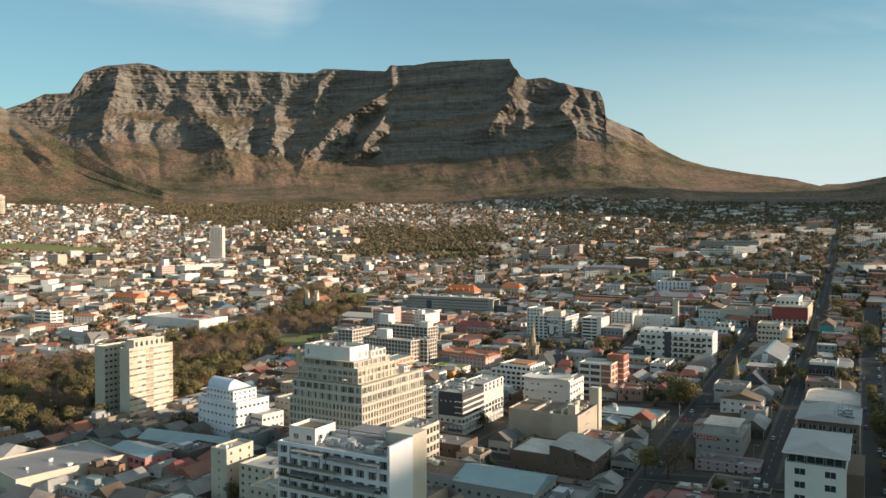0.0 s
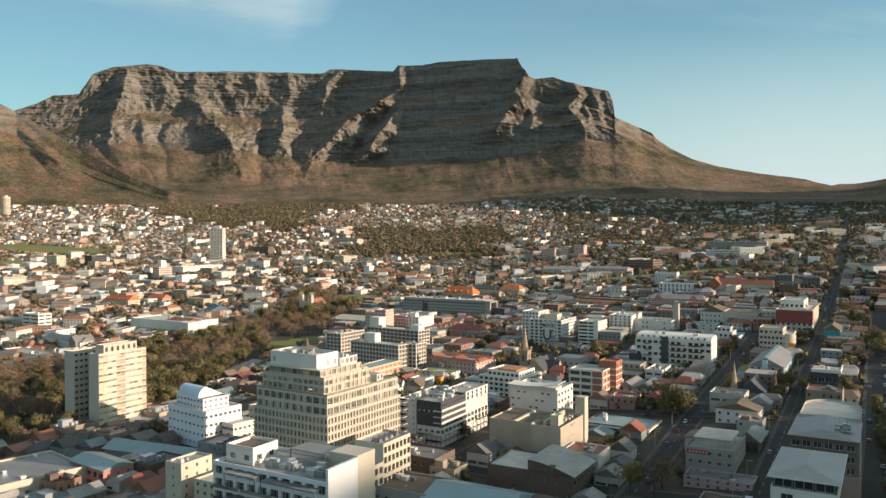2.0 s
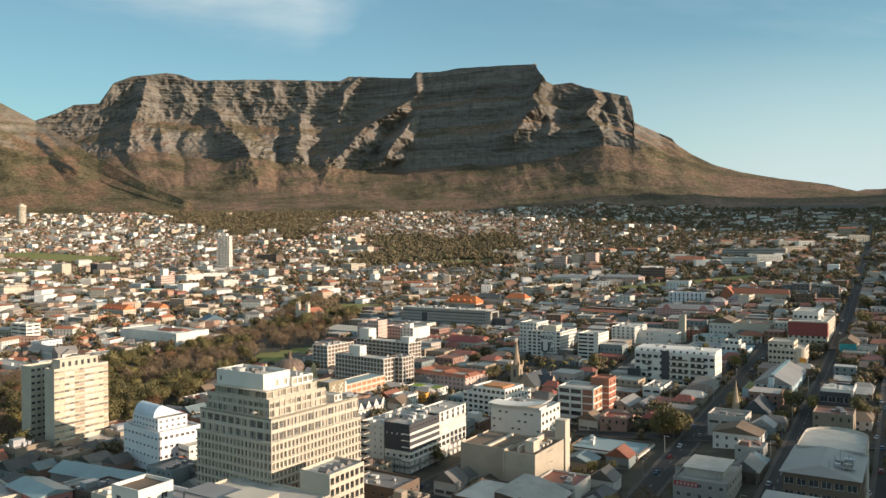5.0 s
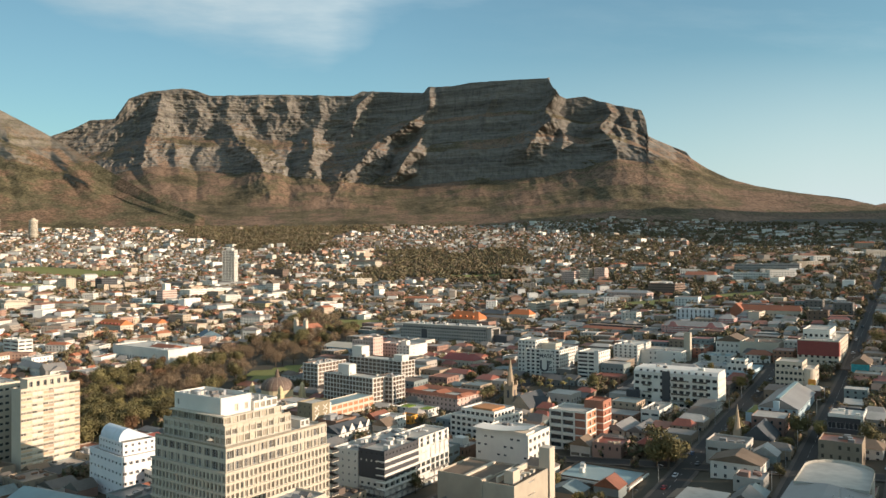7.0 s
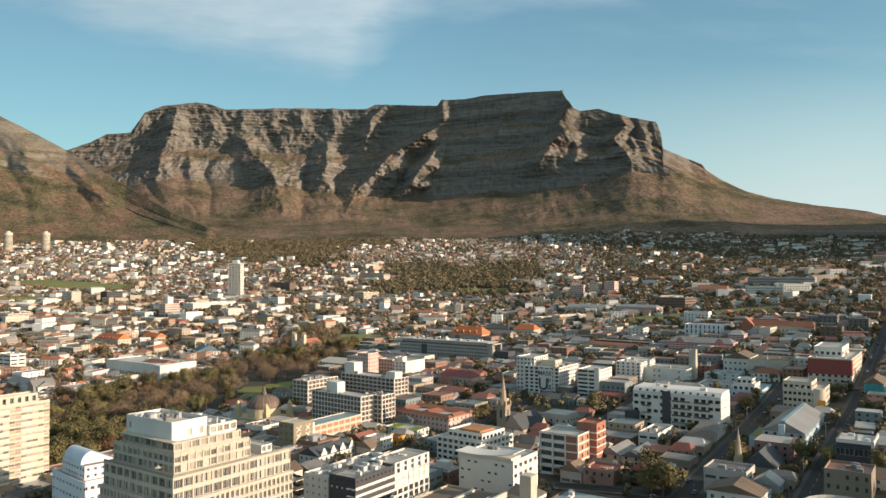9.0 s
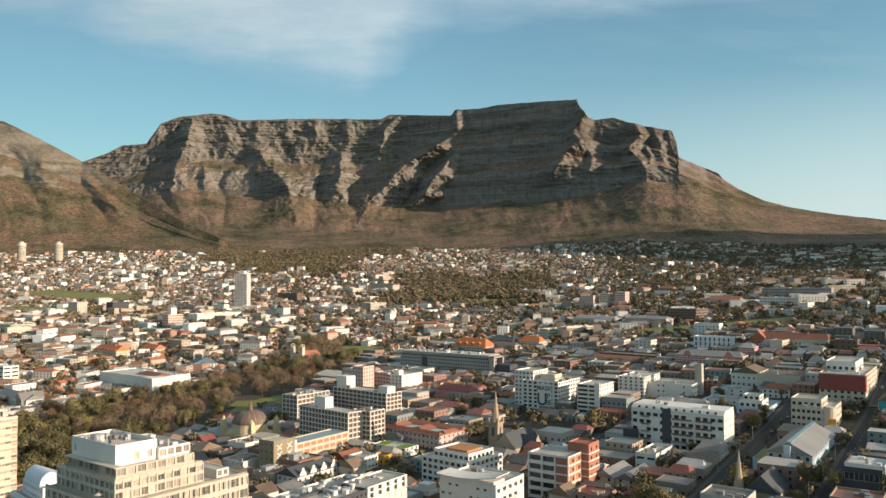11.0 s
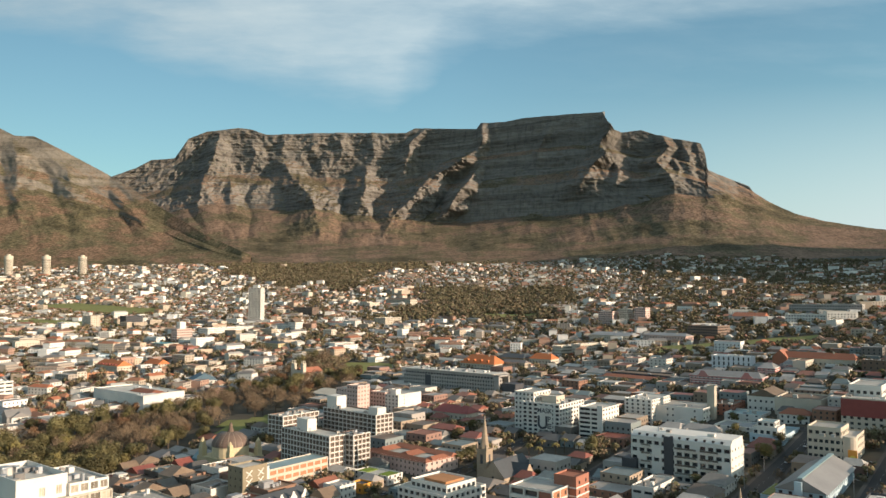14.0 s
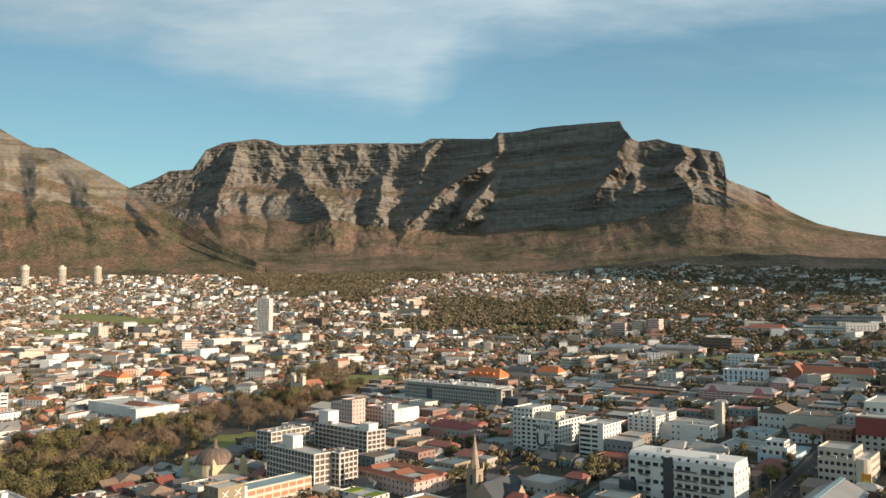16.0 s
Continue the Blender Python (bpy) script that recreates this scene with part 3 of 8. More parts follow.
    D = D - scale * 17 * calm * ((step % 1.0) - 0.5) * rock * np.clip(2.6 * fbm(U * 34, H * 9, 3, 63) - 0.65, 0, 1)
    step2 = Zm / 19.0 + 1.0 * (fbm(U * 16, H * 5, 4, 62) - 0.5)
    D = D - scale * 7 * (0.35 + 0.65 * calm) * ((step2 % 1.0) - 0.5) * rock * np.clip(2.6 * fbm(U * 50, H * 14, 3, 64) - 0.7, 0, 1)
    D = D - scale * 11 * calm * (fbm(U * 200, H * 45, 4, 71) - 0.5) * (0.10 + rock) * (0.2 + 0.8 * tall)
    X, Y = EYE[0] + U * D, EYE[1] + D
    # close the top backwards
    back = np.stack([X[-1] + u * 120, X[-1] + u * 250]), np.stack([Y[-1] + 120, Y[-1] + 250]), np.stack([Zm[-1] - 25, Zm[-1] - 500])
    return sheet(name, np.vstack([X, back[0]]), np.vstack([Y, back[1]]), np.vstack([Zm, back[2]]), mat, label, "mountain")


LOW = ([0, 0.3, 0.6, 1.0], [0, 0.34, 0.66, 1.0])
mountain("mountain", SKYLINE, CREST, FOOT, RIDGES, RAVINES, 1300, 340, M_ROCK, "flat-topped sandstone mountain with banded grey cliffs and scrub slopes", LOW, 0.315, 1.0)
SPUR_SKY = [(-1.30, 0.2315), (-0.987, 0.2955), (-0.8342, 0.2639), (-0.7304, 0.2405), (-0.713, 0.2305), (-0.6784, 0.2122), (-0.649, 0.2114), (-0.6023, 0.1884), (-0.548, 0.1602), (-0.5058, 0.1365), (-0.4682, 0.1131), (-0.3939, 0.0711), (-0.338, 0.0485)]
SPUR_CREST = [(-1.3, 3400), (-0.7, 3550), (-0.54, 3500), (-0.46, 3300), (-0.40, 3050), (-0.35, 2900)]
SPUR_FOOT = [(-1.3, 2500), (-0.7, 2620), (-0.54, 2650), (-0.35, 2700)]
SPUR_RIDGES = [([(-0.60, 0.17), (-0.575, 0.09)], 0.02, 60), ([(-0.68, 0.205), (-0.66, 0.10)], 0.02, 60), ([(-0.54, 0.14), (-0.47, 0.07)], 0.012, 45)]
SPUR_RAVINES = [([(-0.64, 0.18), (-0.60, 0.11), (-0.59, 0.06)], 0.02, 60), ([(-0.53, 0.12), (-0.50, 0.07)], 0.015, 50), ([(-0.70, 0.2), (-0.68, 0.1)], 0.02, 60)]
mountain("mountain_spur", SPUR_SKY, SPUR_CREST, SPUR_FOOT, SPUR_RIDGES, SPUR_RAVINES, 420, 180, M_SLOPE, "dry grassy mountain spur with rocky bands and an eroded foot", ([0, 0.3, 0.55, 0.62, 0.66, 0.76, 0.79, 1.0], [0, 0.40, 0.70, 0.76, 0.775, 0.87, 0.885, 1.0]), -3.0, 0.9)

# ---- building kit ----
YAW = -31.0
CA, SA = math.cos(radians(YAW)), math.sin(radians(YAW))
FOOTPRINTS = []
WINDOW_CACHE = {}


def window_mesh(w, h, frame_mat, glass, mullions):
    key = (round(w, 2), round(h, 2), frame_mat.name, glass.name, mullions)
    if key not in WINDOW_CACHE:
        s, t = Shape(), 0.1
        n = mullions + 1
        pw = (w - t * (n + 1)) / n
        xs = [-w / 2]
        for i in range(n):
            xs += [xs[-1] + t, xs[-1] + t + pw]
        xs.append(w / 2)
        zs, c = [0, t, h - t, h], len(xs)
        s.v = [(x, 0.0, zz) for zz in zs for x in xs]
        for r in range(3):
            for i in range(c - 1):
                k = r * c + i
                s.f.append((k, k + 1, k + c + 1, k + c))
                s.m.append((2 if mullions > 1 and i == 3 else 1) if r == 1 and i % 2 == 1 else 0)
        WINDOW_CACHE[key] = s.mesh("window", [frame_mat, glass, M_GLASS])
    return WINDOW_CACHE[key]


def wall_grid(s, length, h, bays, floors, z_first, fh, ow, oh, sill, recess, place, m=0, skip=()):
    """One wall with real openings. place(a, z, depth) gives a point; returns the openings as (a, z, w, h)."""
    holes = []
    cw = length / bays
    zs = [z_first + i * fh for i in range(floors)]

    def quad(a0, a1, z0, z1, d=0.0):
        if a1 - a0 > 1e-4 and z1 - z0 > 1e-4:
            s.poly([place(a0, z0, d), place(a1, z0, d), place(a1, z1, d), place(a0, z1, d)], m)
    quad(0, length, -6, z_first)
    for i, z in enumerate(zs):
        b0, b1 = z + sill, z + sill + oh
        top = zs[i + 1] if i + 1 < floors else h
        quad(0, length, z, b0)
        quad(0, length, b1, top)
        a = 0.0
        for k in range(bays):
            if (k, i) in skip:
                continue
            h0, h1 = (k + 0.5) * cw - ow / 2, (k + 0.5) * cw + ow / 2
            quad(a, h0, b0, b1)
            a = h1
            for q in ([place(h0, b0, 0), place(h1, b0, 0), place(h1, b0, recess), place(h0, b0, recess)], [place(h0, b1, recess), place(h1, b1, recess), place(h1, b1, 0), place(h0, b1, 0)],
                      [place(h0, b0, 0), place(h0, b0, recess), place(h0, b1, recess), place(h0, b1, 0)], [place(h1, b0, recess), place(h1, b0, 0), place(h1, b1, 0), place(h1, b1, recess)]):
                s.poly(q, m)
            holes.append(((h0 + h1) / 2, b0, ow, oh))
        quad(a, length, b0, b1)
    return holes


def block(parent, x0, x1, y0, y1, z0, z1, wall, front=None, right=None, roof=None, parapet=0.9, frame=None, glass=None, name="wall", label=""):
    """A storeyed block in its building's own axes: front wall at y0, right wall at x1, with openings, windows, parapet and roof.
    front and right: dict(bays, floors, ow, oh, sill, fh, recess, first, mullions, joined)."""
    frame, glass, roof = frame or M_FRAME, glass or M_GLASS, roof or M_ROOFL
    s = Shape()
    H, w, d = z1 - z0, x1 - x0, y1 - y0
    walls = ((front, w, lambda a, z, q: (x0 + a, y0 + q, z0 + z), 0.0, (x0, y0)), (right, d, lambda a, z, q: (x1 - q, y0 + a, z0 + z), 90.0, (x1, y0)))
    low = -6 if z0 < 1 else -0.4
    ga = Shape()
    for spec, length, place, turn, _ in walls:
        if not spec:
            s.poly([place(0, low, 0), place(length, low, 0), place(length, H, 0), place(0, H, 0)])
            continue
        fl = spec["floors"]
        first = spec.get("first", 0.0)
        fh = spec.get("fh", (H - first - spec.get("cap", 0.4)) / fl)
        holes = wall_grid(s, length, H, spec["bays"], fl, first, fh, min(spec["ow"], length / spec["bays"] * 0.97), min(spec["oh"], fh - 0.12), spec.get("sill", 0.9), spec.get("recess", 0.3), place, 0, spec.get("skip", ()))
        for a, z, ww, hh in holes:
            x, y, zz = place(a, z, spec.get("recess", 0.3))
            if spec.get("joined") or parent.location.y > 480:
                p = [place(a - ww / 2, z, spec.get("recess", 0.3) - 0.02), place(a + ww / 2, z, spec.get("recess", 0.3) - 0.02), place(a + ww / 2, z + hh, spec.get("recess", 0.3) - 0.02), place(a - ww / 2, z + hh, spec.get("recess", 0.3) - 0.02)]
                ga.poly(p)
                continue
            o = new("window", window_mesh(ww, hh, frame, glass, spec.get("mullions", 1)))
            o.parent = parent
            o.matrix_basis = pose(x, y, zz, 0, 0, turn)
    if ga.f:
        tagged(part("window_glazing", ga, glass, parent), kind="stuff")
    # blind back and left walls, parapet top and inner faces
    s.poly([(x1, y1, z0 + low), (x0, y1, z0 + low), (x0, y1, z1), (x1, y1, z1)])
    s.poly([(x0, y1, z0 + low), (x0, y0, z0 + low), (x0, y0, z1), (x0, y1, z1)])
    t, zr = 0.3, z1 - parapet
    for q in ([(x0, y0), (x1, y0), (x1 - t, y0 + t), (x0 + t, y0 + t)], [(x1, y0), (x1, y1), (x1 - t, y1 - t), (x1 - t, y0 + t)], [(x1, y1), (x0, y1), (x0 + t, y1 - t), (x1 - t, y1 - t)], [(x0, y1), (x0, y0), (x0 + t, y0 + t), (x0 + t, y1 - t)]):
        s.poly([(a, b, z1) for a, b in q])
    inner = [(x0 + t, y0 + t), (x1 - t, y0 + t), (x1 - t, y1 - t), (x0 + t, y1 - t)]
    for i in range(4):
        (a, b), (c, e) = inner[i], inner[(i + 1) % 4]
        s.poly([(c, e, zr), (a, b, zr), (a, b, z1), (c, e, z1)])
    part(name, s, wall, parent, label)
    part("roof", Shape().poly([(x0 + t, y0 + t, zr), (x1 - t, y0 + t, zr), (x1 - t, y1 - t, zr), (x0 + t, y1 - t, zr)]), roof, parent)


def building(name, F, w, d, label, category="building", yaw=YAW, group="", base=None):
    """The Empty of a building whose near corner (front right) stands at F. Own axes: x from -w to 0, y from 0 to d."""
    c, s_ = math.cos(radians(yaw)), math.sin(radians(yaw))
    pts = [(F[0] + x * c - y * s_, F[1] + x * s_ + y * c) for x, y in ((0, 0), (-w, 0), (-w, d), (0, d), (-w / 2, d / 2))]
    z = base if base is not None else float(min(ground_z(px, py) for px, py in pts))
    FOOTPRINTS.append((F[0], F[1], w, d, yaw))
    ob = root(name, F[0], F[1], z, yaw, label, category, group)
    ob["_z"] = z
    return ob, z



def roof_kit(parent, x0, x1, y0, y1, z, seed, n=6, mats=None):
    """Plant boxes, ducts and tanks on a flat roof, each a part."""
    rg = random.Random(seed)
    for i in range(n):
        w, d, h = rg.uniform(1.0, 3.2), rg.uniform(1.0, 2.8), rg.uniform(0.7, 2.2)
        x, y = rg.uniform(x0 + 1, x1 - w - 1), rg.uniform(y0 + 1, y1 - d - 1)
        s = Shape()
        if rg.random() < 0.3:
            s.tube(x, y, z - 0.02, z + h, w / 2.6, w / 2.6, 12)
            part("water_tank", s, M_METAL, parent)
        else:
            s.box(x, x + w, y, y + d, z - 0.02, z + h).box(x - 0.1, x + w + 0.1, y - 0.1, y + d + 0.1, z + h, z + h + 0.12)
            part(rg.choice(("roof_plant", "duct", "stair_head")), s, (mats or [M_ROOFL, M_WHITE, M_METAL, M_ROOFG])[rg.randrange(4)], parent)


def simple(name, F, w, d, top, label, wall, front=None, right=None, roof=None, yaw=YAW, kit=5, parapet=0.9, frame=None, glass=None, base=None, group="", category="building"):
    b, z = building(name, F, w, d, label, category, yaw, group, base)
    h = top - z
    block(b, -w, 0, 0, d, 0, h, wall, front, right, roof, parapet, frame, glass)
    if kit:
        roof_kit(b, -w, 0, 0, d, h - parapet, int(F[0] * 7 + F[1]), kit)
    return b, h


def W(bays, floors, ow, oh, sill=0.9, **k):
    return dict(bays=bays, floors=floors, ow=ow, oh=oh, sill=sill, **k)


# ---- landmark buildings, nearest first ----
# white apartment block with pergola terraces
b, z = building("apartment_block", (-8, 215), 40, 20, "white apartment block with balconies, pergolas and a blank end wall")
h = 50.5 - z
block(b, -40, 0, 0, 19.5, 0, h - 3.4, M_COOLWHITE, W(10, 14, 3.0, 2.4, 0.3, first=3, mullions=2, recess=0.6), None, M_ROOFG, 1.0, M_FRAME, M_GLASSL)
part("end_wall", Shape().box(-0.5, 0.35, -0.4, 12, -6, h), M_COOLWHITE, b, "tall blank white end wall")
part("rear_wall", Shape().box(-9, 0.3, 12.02, 20, -6, h + 0.4), M_CREAM, b, "blank cream rear wall")
block(b, -39, -29, 4, 14, h - 4.4, h + 0.5, M_WHITE, W(2, 1, 2, 1.6, 1.0), W(2, 1, 2, 1.6, 1.0), M_ROOFB)
for k in range(13):
    zz = 3 + 3.25 * (k + 1)
    if zz > h - 6:
        break
    for i, (xa, xb) in enumerate(((-38, -29), (-28, -17), (-16, -1.5))):
        if (k + i) % 5 == 4:
            continue
        bal = part("balcony", Shape().box(xa, xb, -2.0, 0.0, zz - 0.25, zz), M_WHITE, b)
        part("railing", Shape().box(xa, xb, -2.0, -1.94, zz + 0.02, zz + 1.0), M_GLASSL, bal, "tinted glass balcony rail")
for xa, xb, ya, yb, zz in ((-33, -22, -3, 3, h - 5.2), (-20, -2, -3, 3, h - 5.6), (-33, -24, -3.4, 1, h - 12), (-20, -3, -3.4, 1, h - 12.5)):
    s = Shape()
    s.box(xa, xb, ya, ya + 0.2, zz, zz + 0.25).box(xa, xb, yb - 0.2, yb, zz, zz + 0.25)
    for px in (xa, xb - 0.2):
        s.box(px, px + 0.2, ya, ya + 0.2, zz - 3.0, zz)
    per_ = part("pergola", s, M_PERGOLA, b, "grey slatted terrace pergola")
    slat_ = Shape().box(0, 0.22, ya, yb, zz + 0.25, zz + 0.4).mesh("slat", [M_PERGOLA])
    for i in range(int((xb - xa) / 0.5)):
        part("slat", slat_, M_PERGOLA, per_).location.x = xa + i * 0.5
part("canopy", Shape().box(-22, -9, 11, 19, h - 0.6, h - 0.3).box(-22, -21.7, 11, 11.3, h - 4.6, h - 0.6).box(-9.3, -9, 11, 11.3, h - 4.6, h - 0.6), M_ROOFG, b, "grey flat roof canopy")
roof_kit(b, -28, -1, 3, 12, h - 4.4, 5, 24)

# stepped sandstone-coloured apartment tower
b, z = building("stepped_tower", (-24.4, 341), 42, 52, "stepped cream apartment tower with terraces and tall windows", yaw=-33.0)
lv = [v - z for v in (34, 42, 48, 50.7, 57)]
block(b, -42, 0, 0, 52, 0, lv[0], M_TOWER, W(20, 10, 1.3, 2.3, 0.3, first=2, recess=0.5, mullions=0), W(25, 10, 1.3, 2.3, 0.3, first=2, recess=0.5, mullions=0), M_ROOFL, 1.0, M_FRAME, M_GLASSL)
block(b, -41, -0.8, 0.8, 51.4, lv[0] - 1, lv[1], M_TOWER, W(10, 2, 3.4, 2.9, 1.0, recess=0.4, mullions=3), W(13, 2, 3.3, 2.9, 1.0, recess=0.4, mullions=3), M_ROOFL, 1.0, M_FRAME, M_GLASSP)
block(b, -41, -5.6, 4.5, 36.5, lv[1] - 1, lv[2], M_TOWER, W(12, 2, 2.4, 2.4, 0.9, recess=0.4, mullions=1), W(11, 2, 2.3, 2.4, 0.9, recess=0.4, mullions=1), M_ROOFL, 1.0, M_FRAME, M_GLASSP)
block(b, -40, -10.2, 7.6, 36, lv[2] - 1, lv[3], M_TOWER, W(9, 1, 3.0, 2.2, 1.1, recess=0.4, mullions=1), W(8, 1, 2.8, 2.2, 1.1, recess=0.4, mullions=1), M_ROOFL, 0.4, M_FRAME, M_GLASSP)
block(b, -41, -14.0, 9.5, 24, lv[3] - 0.4, lv[4], M_WHITE, W(6, 1, 1.2, 2.2, 2.0, skip=[(k, 0) for k in (1, 2, 3, 4, 5)]), W(3, 1, 1.6, 2.6, 1.0, skip=((0, 0),)), M_ROOFL, 1.6, M_FRAME, M_GLASSP)
block(b, -38, -12.6, 24.02, 36.0, lv[3] - 0.4, lv[3] + 3.2, M_WHITE, None, W(4, 1, 2.2, 2.2, 0.7), M_ROOFL, 0.6, M_FRAME, M_GLASSP)
block(b, -24, -6, 42, 47, lv[1] - 1, lv[1] + 2.2, M_WHITE, None, W(2, 1, 1.6, 1.8, 0.9), M_ROOFL, 0.4, M_FRAME, M_GLASSP)
for x0, x1, y0, y1, zz in ((-41, -0.8, 0.8, 51, lv[1]), (-41, -5.6, 4.5, 36, lv[2])):
    part("terrace_rail", Shape().box(x0, x1 - 0.1, y0 + 0.1, y0 + 0.16, zz, zz + 0.7).box(x1 - 0.16, x1 - 0.1, y0 + 0.16, y1, zz, zz + 0.7), M_GLASSP, b, "tinted glass terrace rail")
part("parasol", Shape().tube(-12, 3, lv[1] - 1, lv[1] + 1.4, 0.05, 0.05, 6).tube(-12, 3, lv[1] + 1.4, lv[1] + 2.1, 1.5, 0.1, 8), M_CREAM, b)
part("cornice", Shape().box(-42.4, 0.4, -0.4, 0, lv[0] - 0.4, lv[0] + 0.05).box(0.0, 0.45, 0, 52, lv[0] - 0.4, lv[0] + 0.05), M_CREAM, b)
part("roof_slab", Shape().box(-40.6, -9.6, 6.6, 9.4, lv[3] + 0.01, lv[3] + 0.35), M_CREAM, b, "overhanging pale roof slab")
for k in range(10):
    zz = 2 + (lv[0] - 2.4) / 10 * k
    part("ledge", Shape().box(-42.3, 0.55, -0.55, 0, zz - 0.3, zz + 0.15).box(0, 0.55, 0, 52, zz - 0.3, zz + 0.15), M_CREAM, b)
for k in range(9):
    zz = 2 + (lv[0] - 2.4) / 10 * (k + 1)
    o = part("balcony", Shape().box(-6, 1.6, 52, 56, zz - 0.3, zz), M_TOWER, b)
    part("railing", Shape().box(-6, 1.6, 55.94, 56, zz, zz + 1).box(1.54, 1.6, 52, 56, zz, zz + 1), M_RAIL, o)
roof_kit(b, -40, -15, 10, 23.5, lv[4] - 1.6, 9, 18)
roof_kit(b, -36, -13, 24.5, 35.5, lv[3] + 2.6, 10, 6)
# podium in front of the tower with a colonnade of deep bays
b, z = building("podium_block", (-11, 311), 46, 40, "cream podium block with deep square bays and roof vents")
h = 28 - z
block(b, -46, 0, 0, 20, 0, h - 9, M_CREAM, W(13, 5, 2.4, 2.6, 0.4, recess=0.9, mullions=1), W(6, 5, 2.2, 2.6, 0.4, recess=0.9), M_ROOFL, 1.0, M_FRAMED)
block(b, -14, 0, 20.02, 40, 0, h - 2, M_CREAM, None, W(7, 7, 2.0, 2.5, 0.4, recess=0.9), M_ROOFL, 1.0, M_FRAMED)
for i in range(4):
    s = Shape().box(-8, -4, 23 + i * 4, 25.4 + i * 4, h - 3.1, h - 2.2).gable(-8, -4, 23 + i * 4, 25.4 + i * 4, h - 2.2, h - 1.3, "x")
    part("roof_vent", s, M_ROOFG, b)

# tall office slab: a bright ribbed face and a narrow wing
b, z = building("office_tower", (-173, 473), 34, 34, "twelve-storey cream office tower with striped ribbon windows", "office tower")
h = 40 - z
block(b, -9, 0, 0, 33, 0, h, M_CREAM, None, W(11, 12, 2.85, 1.35, 1.4, first=4, recess=0.2, mullions=1), M_ROOFL, 1.0, M_FRAME, M_GLASSP)
block(b, -24, -9, 13, 28, 0, h + 0.5, M_CREAM, W(4, 12, 2.2, 1.6, 1.0, first=3), None, M_ROOFL, 1.0)
block(b, -33, -24.02, 1, 24, 0, h - 0.5, M_CREAM, None, W(7, 12, 2.2, 1.5, 1, first=3), M_ROOFL, 1.0)
block(b, -8, -0.8, 4, 27, h - 1, h + 4.5, M_CREAM, None, W(6, 1, 1.8, 2.8, 1.3, recess=0.5), M_ROOFL, 0.7)
for k in range(12):
    zz = 4 + (h - 4.4) / 12 * k
    s = Shape()
    for i in range(11):
        s.box(0.0, 0.1, 0.2 + 3.0 * i, 3.05 + 3.0 * i, zz + 0.05, zz + 1.35)
    tagged(part("spandrel_panel", s, M_PANEL, b, "faded cream and salmon spandrel panels"), kind="stuff")
roof_kit(b, -23, -10, 14, 27, h - 0.5, 3, 6)
block(b, -16, -6, -8, -0.5, 0, 6, M_CREAM, W(3, 1, 1, 1, 2), None, M_ROOFL)

# white hotel with a curved sloping roof
b, z = building("white_hotel", (-100.5, 430), 33, 28, "white hotel with stepped terraces and a curved pale-blue roof", "hotel", -40)
b.matrix_world = b.matrix_world @ Matrix.Diagonal((1.12, 1.08, 1.05, 1))
h = 24 - z
block(b, -30, 0, 0, 22, 0, h - 9, M_COOLWHITE, W(9, 4, 1.6, 1.2, 1.0, first=1.5), W(8, 4, 1.6, 1.4, 1.0, first=1.5), M_ROOFL)
block(b, -27, -5, 3, 18, h - 10, h - 4, M_COOLWHITE, W(8, 2, 1.4, 1.2, 1.0), W(5, 2, 1.2, 1.2, 1.0), M_ROOFL)
s = Shape()
arc = [(3.2 + 4.5 * (1 - math.cos(a)), h - 4 + 5.2 * math.sin(a)) for a in [i * math.pi / 2 / 8 for i in range(9)]]
for (ya, za), (yb, zb) in zip(arc, arc[1:]):
    s.poly([(-26, ya, za), (-9, ya, za), (-9, yb, zb), (-26, yb, zb)])
s.poly([(-26, arc[-1][0], arc[-1][1]), (-9, arc[-1][0], arc[-1][1]), (-9, 18, h - 3.9), (-26, 18, h - 3.9)])
for x in (-26, -9):
    s.poly([(x, 18, h - 4.1), (x, 3.2, h - 4.1)] + [(x, a, c) for a, c in arc])
part("curved_roof", s, material("pale_blue_sheet_roof", (0.55, 0.62, 0.68), 0.45), b, "curved pale blue metal roof")
block(b, 0.02, 9, 10, 24, 0, 13, M_WHITE, W(5, 3, 1.8, 1.4, 1), W(5, 3, 1.4, 1.4, 1), M_ROOFL)

simple("cream_warehouse", (-176, 345), 40, 52, 2, "long cream warehouse with a blank side wall and grey roof", M_CREAM, W(8, 2, 1, 1, 1.5), W(9, 2, 0.9, 0.9, 4, skip=[(k, 1) for k in range(9)]), M_ROOFG, yaw=-42, base=-16)
b, h = simple("pink_building", (-130, 374), 29, 15, 2.4, "deep pink three-storey building with a teal sheet roof", M_PINK, W(6, 3, 3.2, 2.4, 0.4, recess=1.0), W(3, 3, 1.2, 1.4, 1, skip=((1, 0),)), M_ROOFT, yaw=-38, kit=0, base=-11, parapet=0.3)
part("sheet_roof", Shape().gable(-29.8, 0.8, -0.8, 15.8, h, h + 2.2, "x", hip=0), M_ROOFT, b, "low teal sheet-metal roof")
b, h = simple("school_hall", (-95, 418), 16, 54, -1.5, "long pale building with a teal sheet roof", M_GREYWALL, W(4, 2, 1, 1.4, 1), W(14, 2, 1, 1.4, 1), M_ROOFT, yaw=66, kit=0, base=-10, parapet=0.3)
part("sheet_roof", Shape().gable(-17, 1, -1, 55, h, h + 3.6, "y"), M_ROOFT, b, "long pitched teal sheet roof")
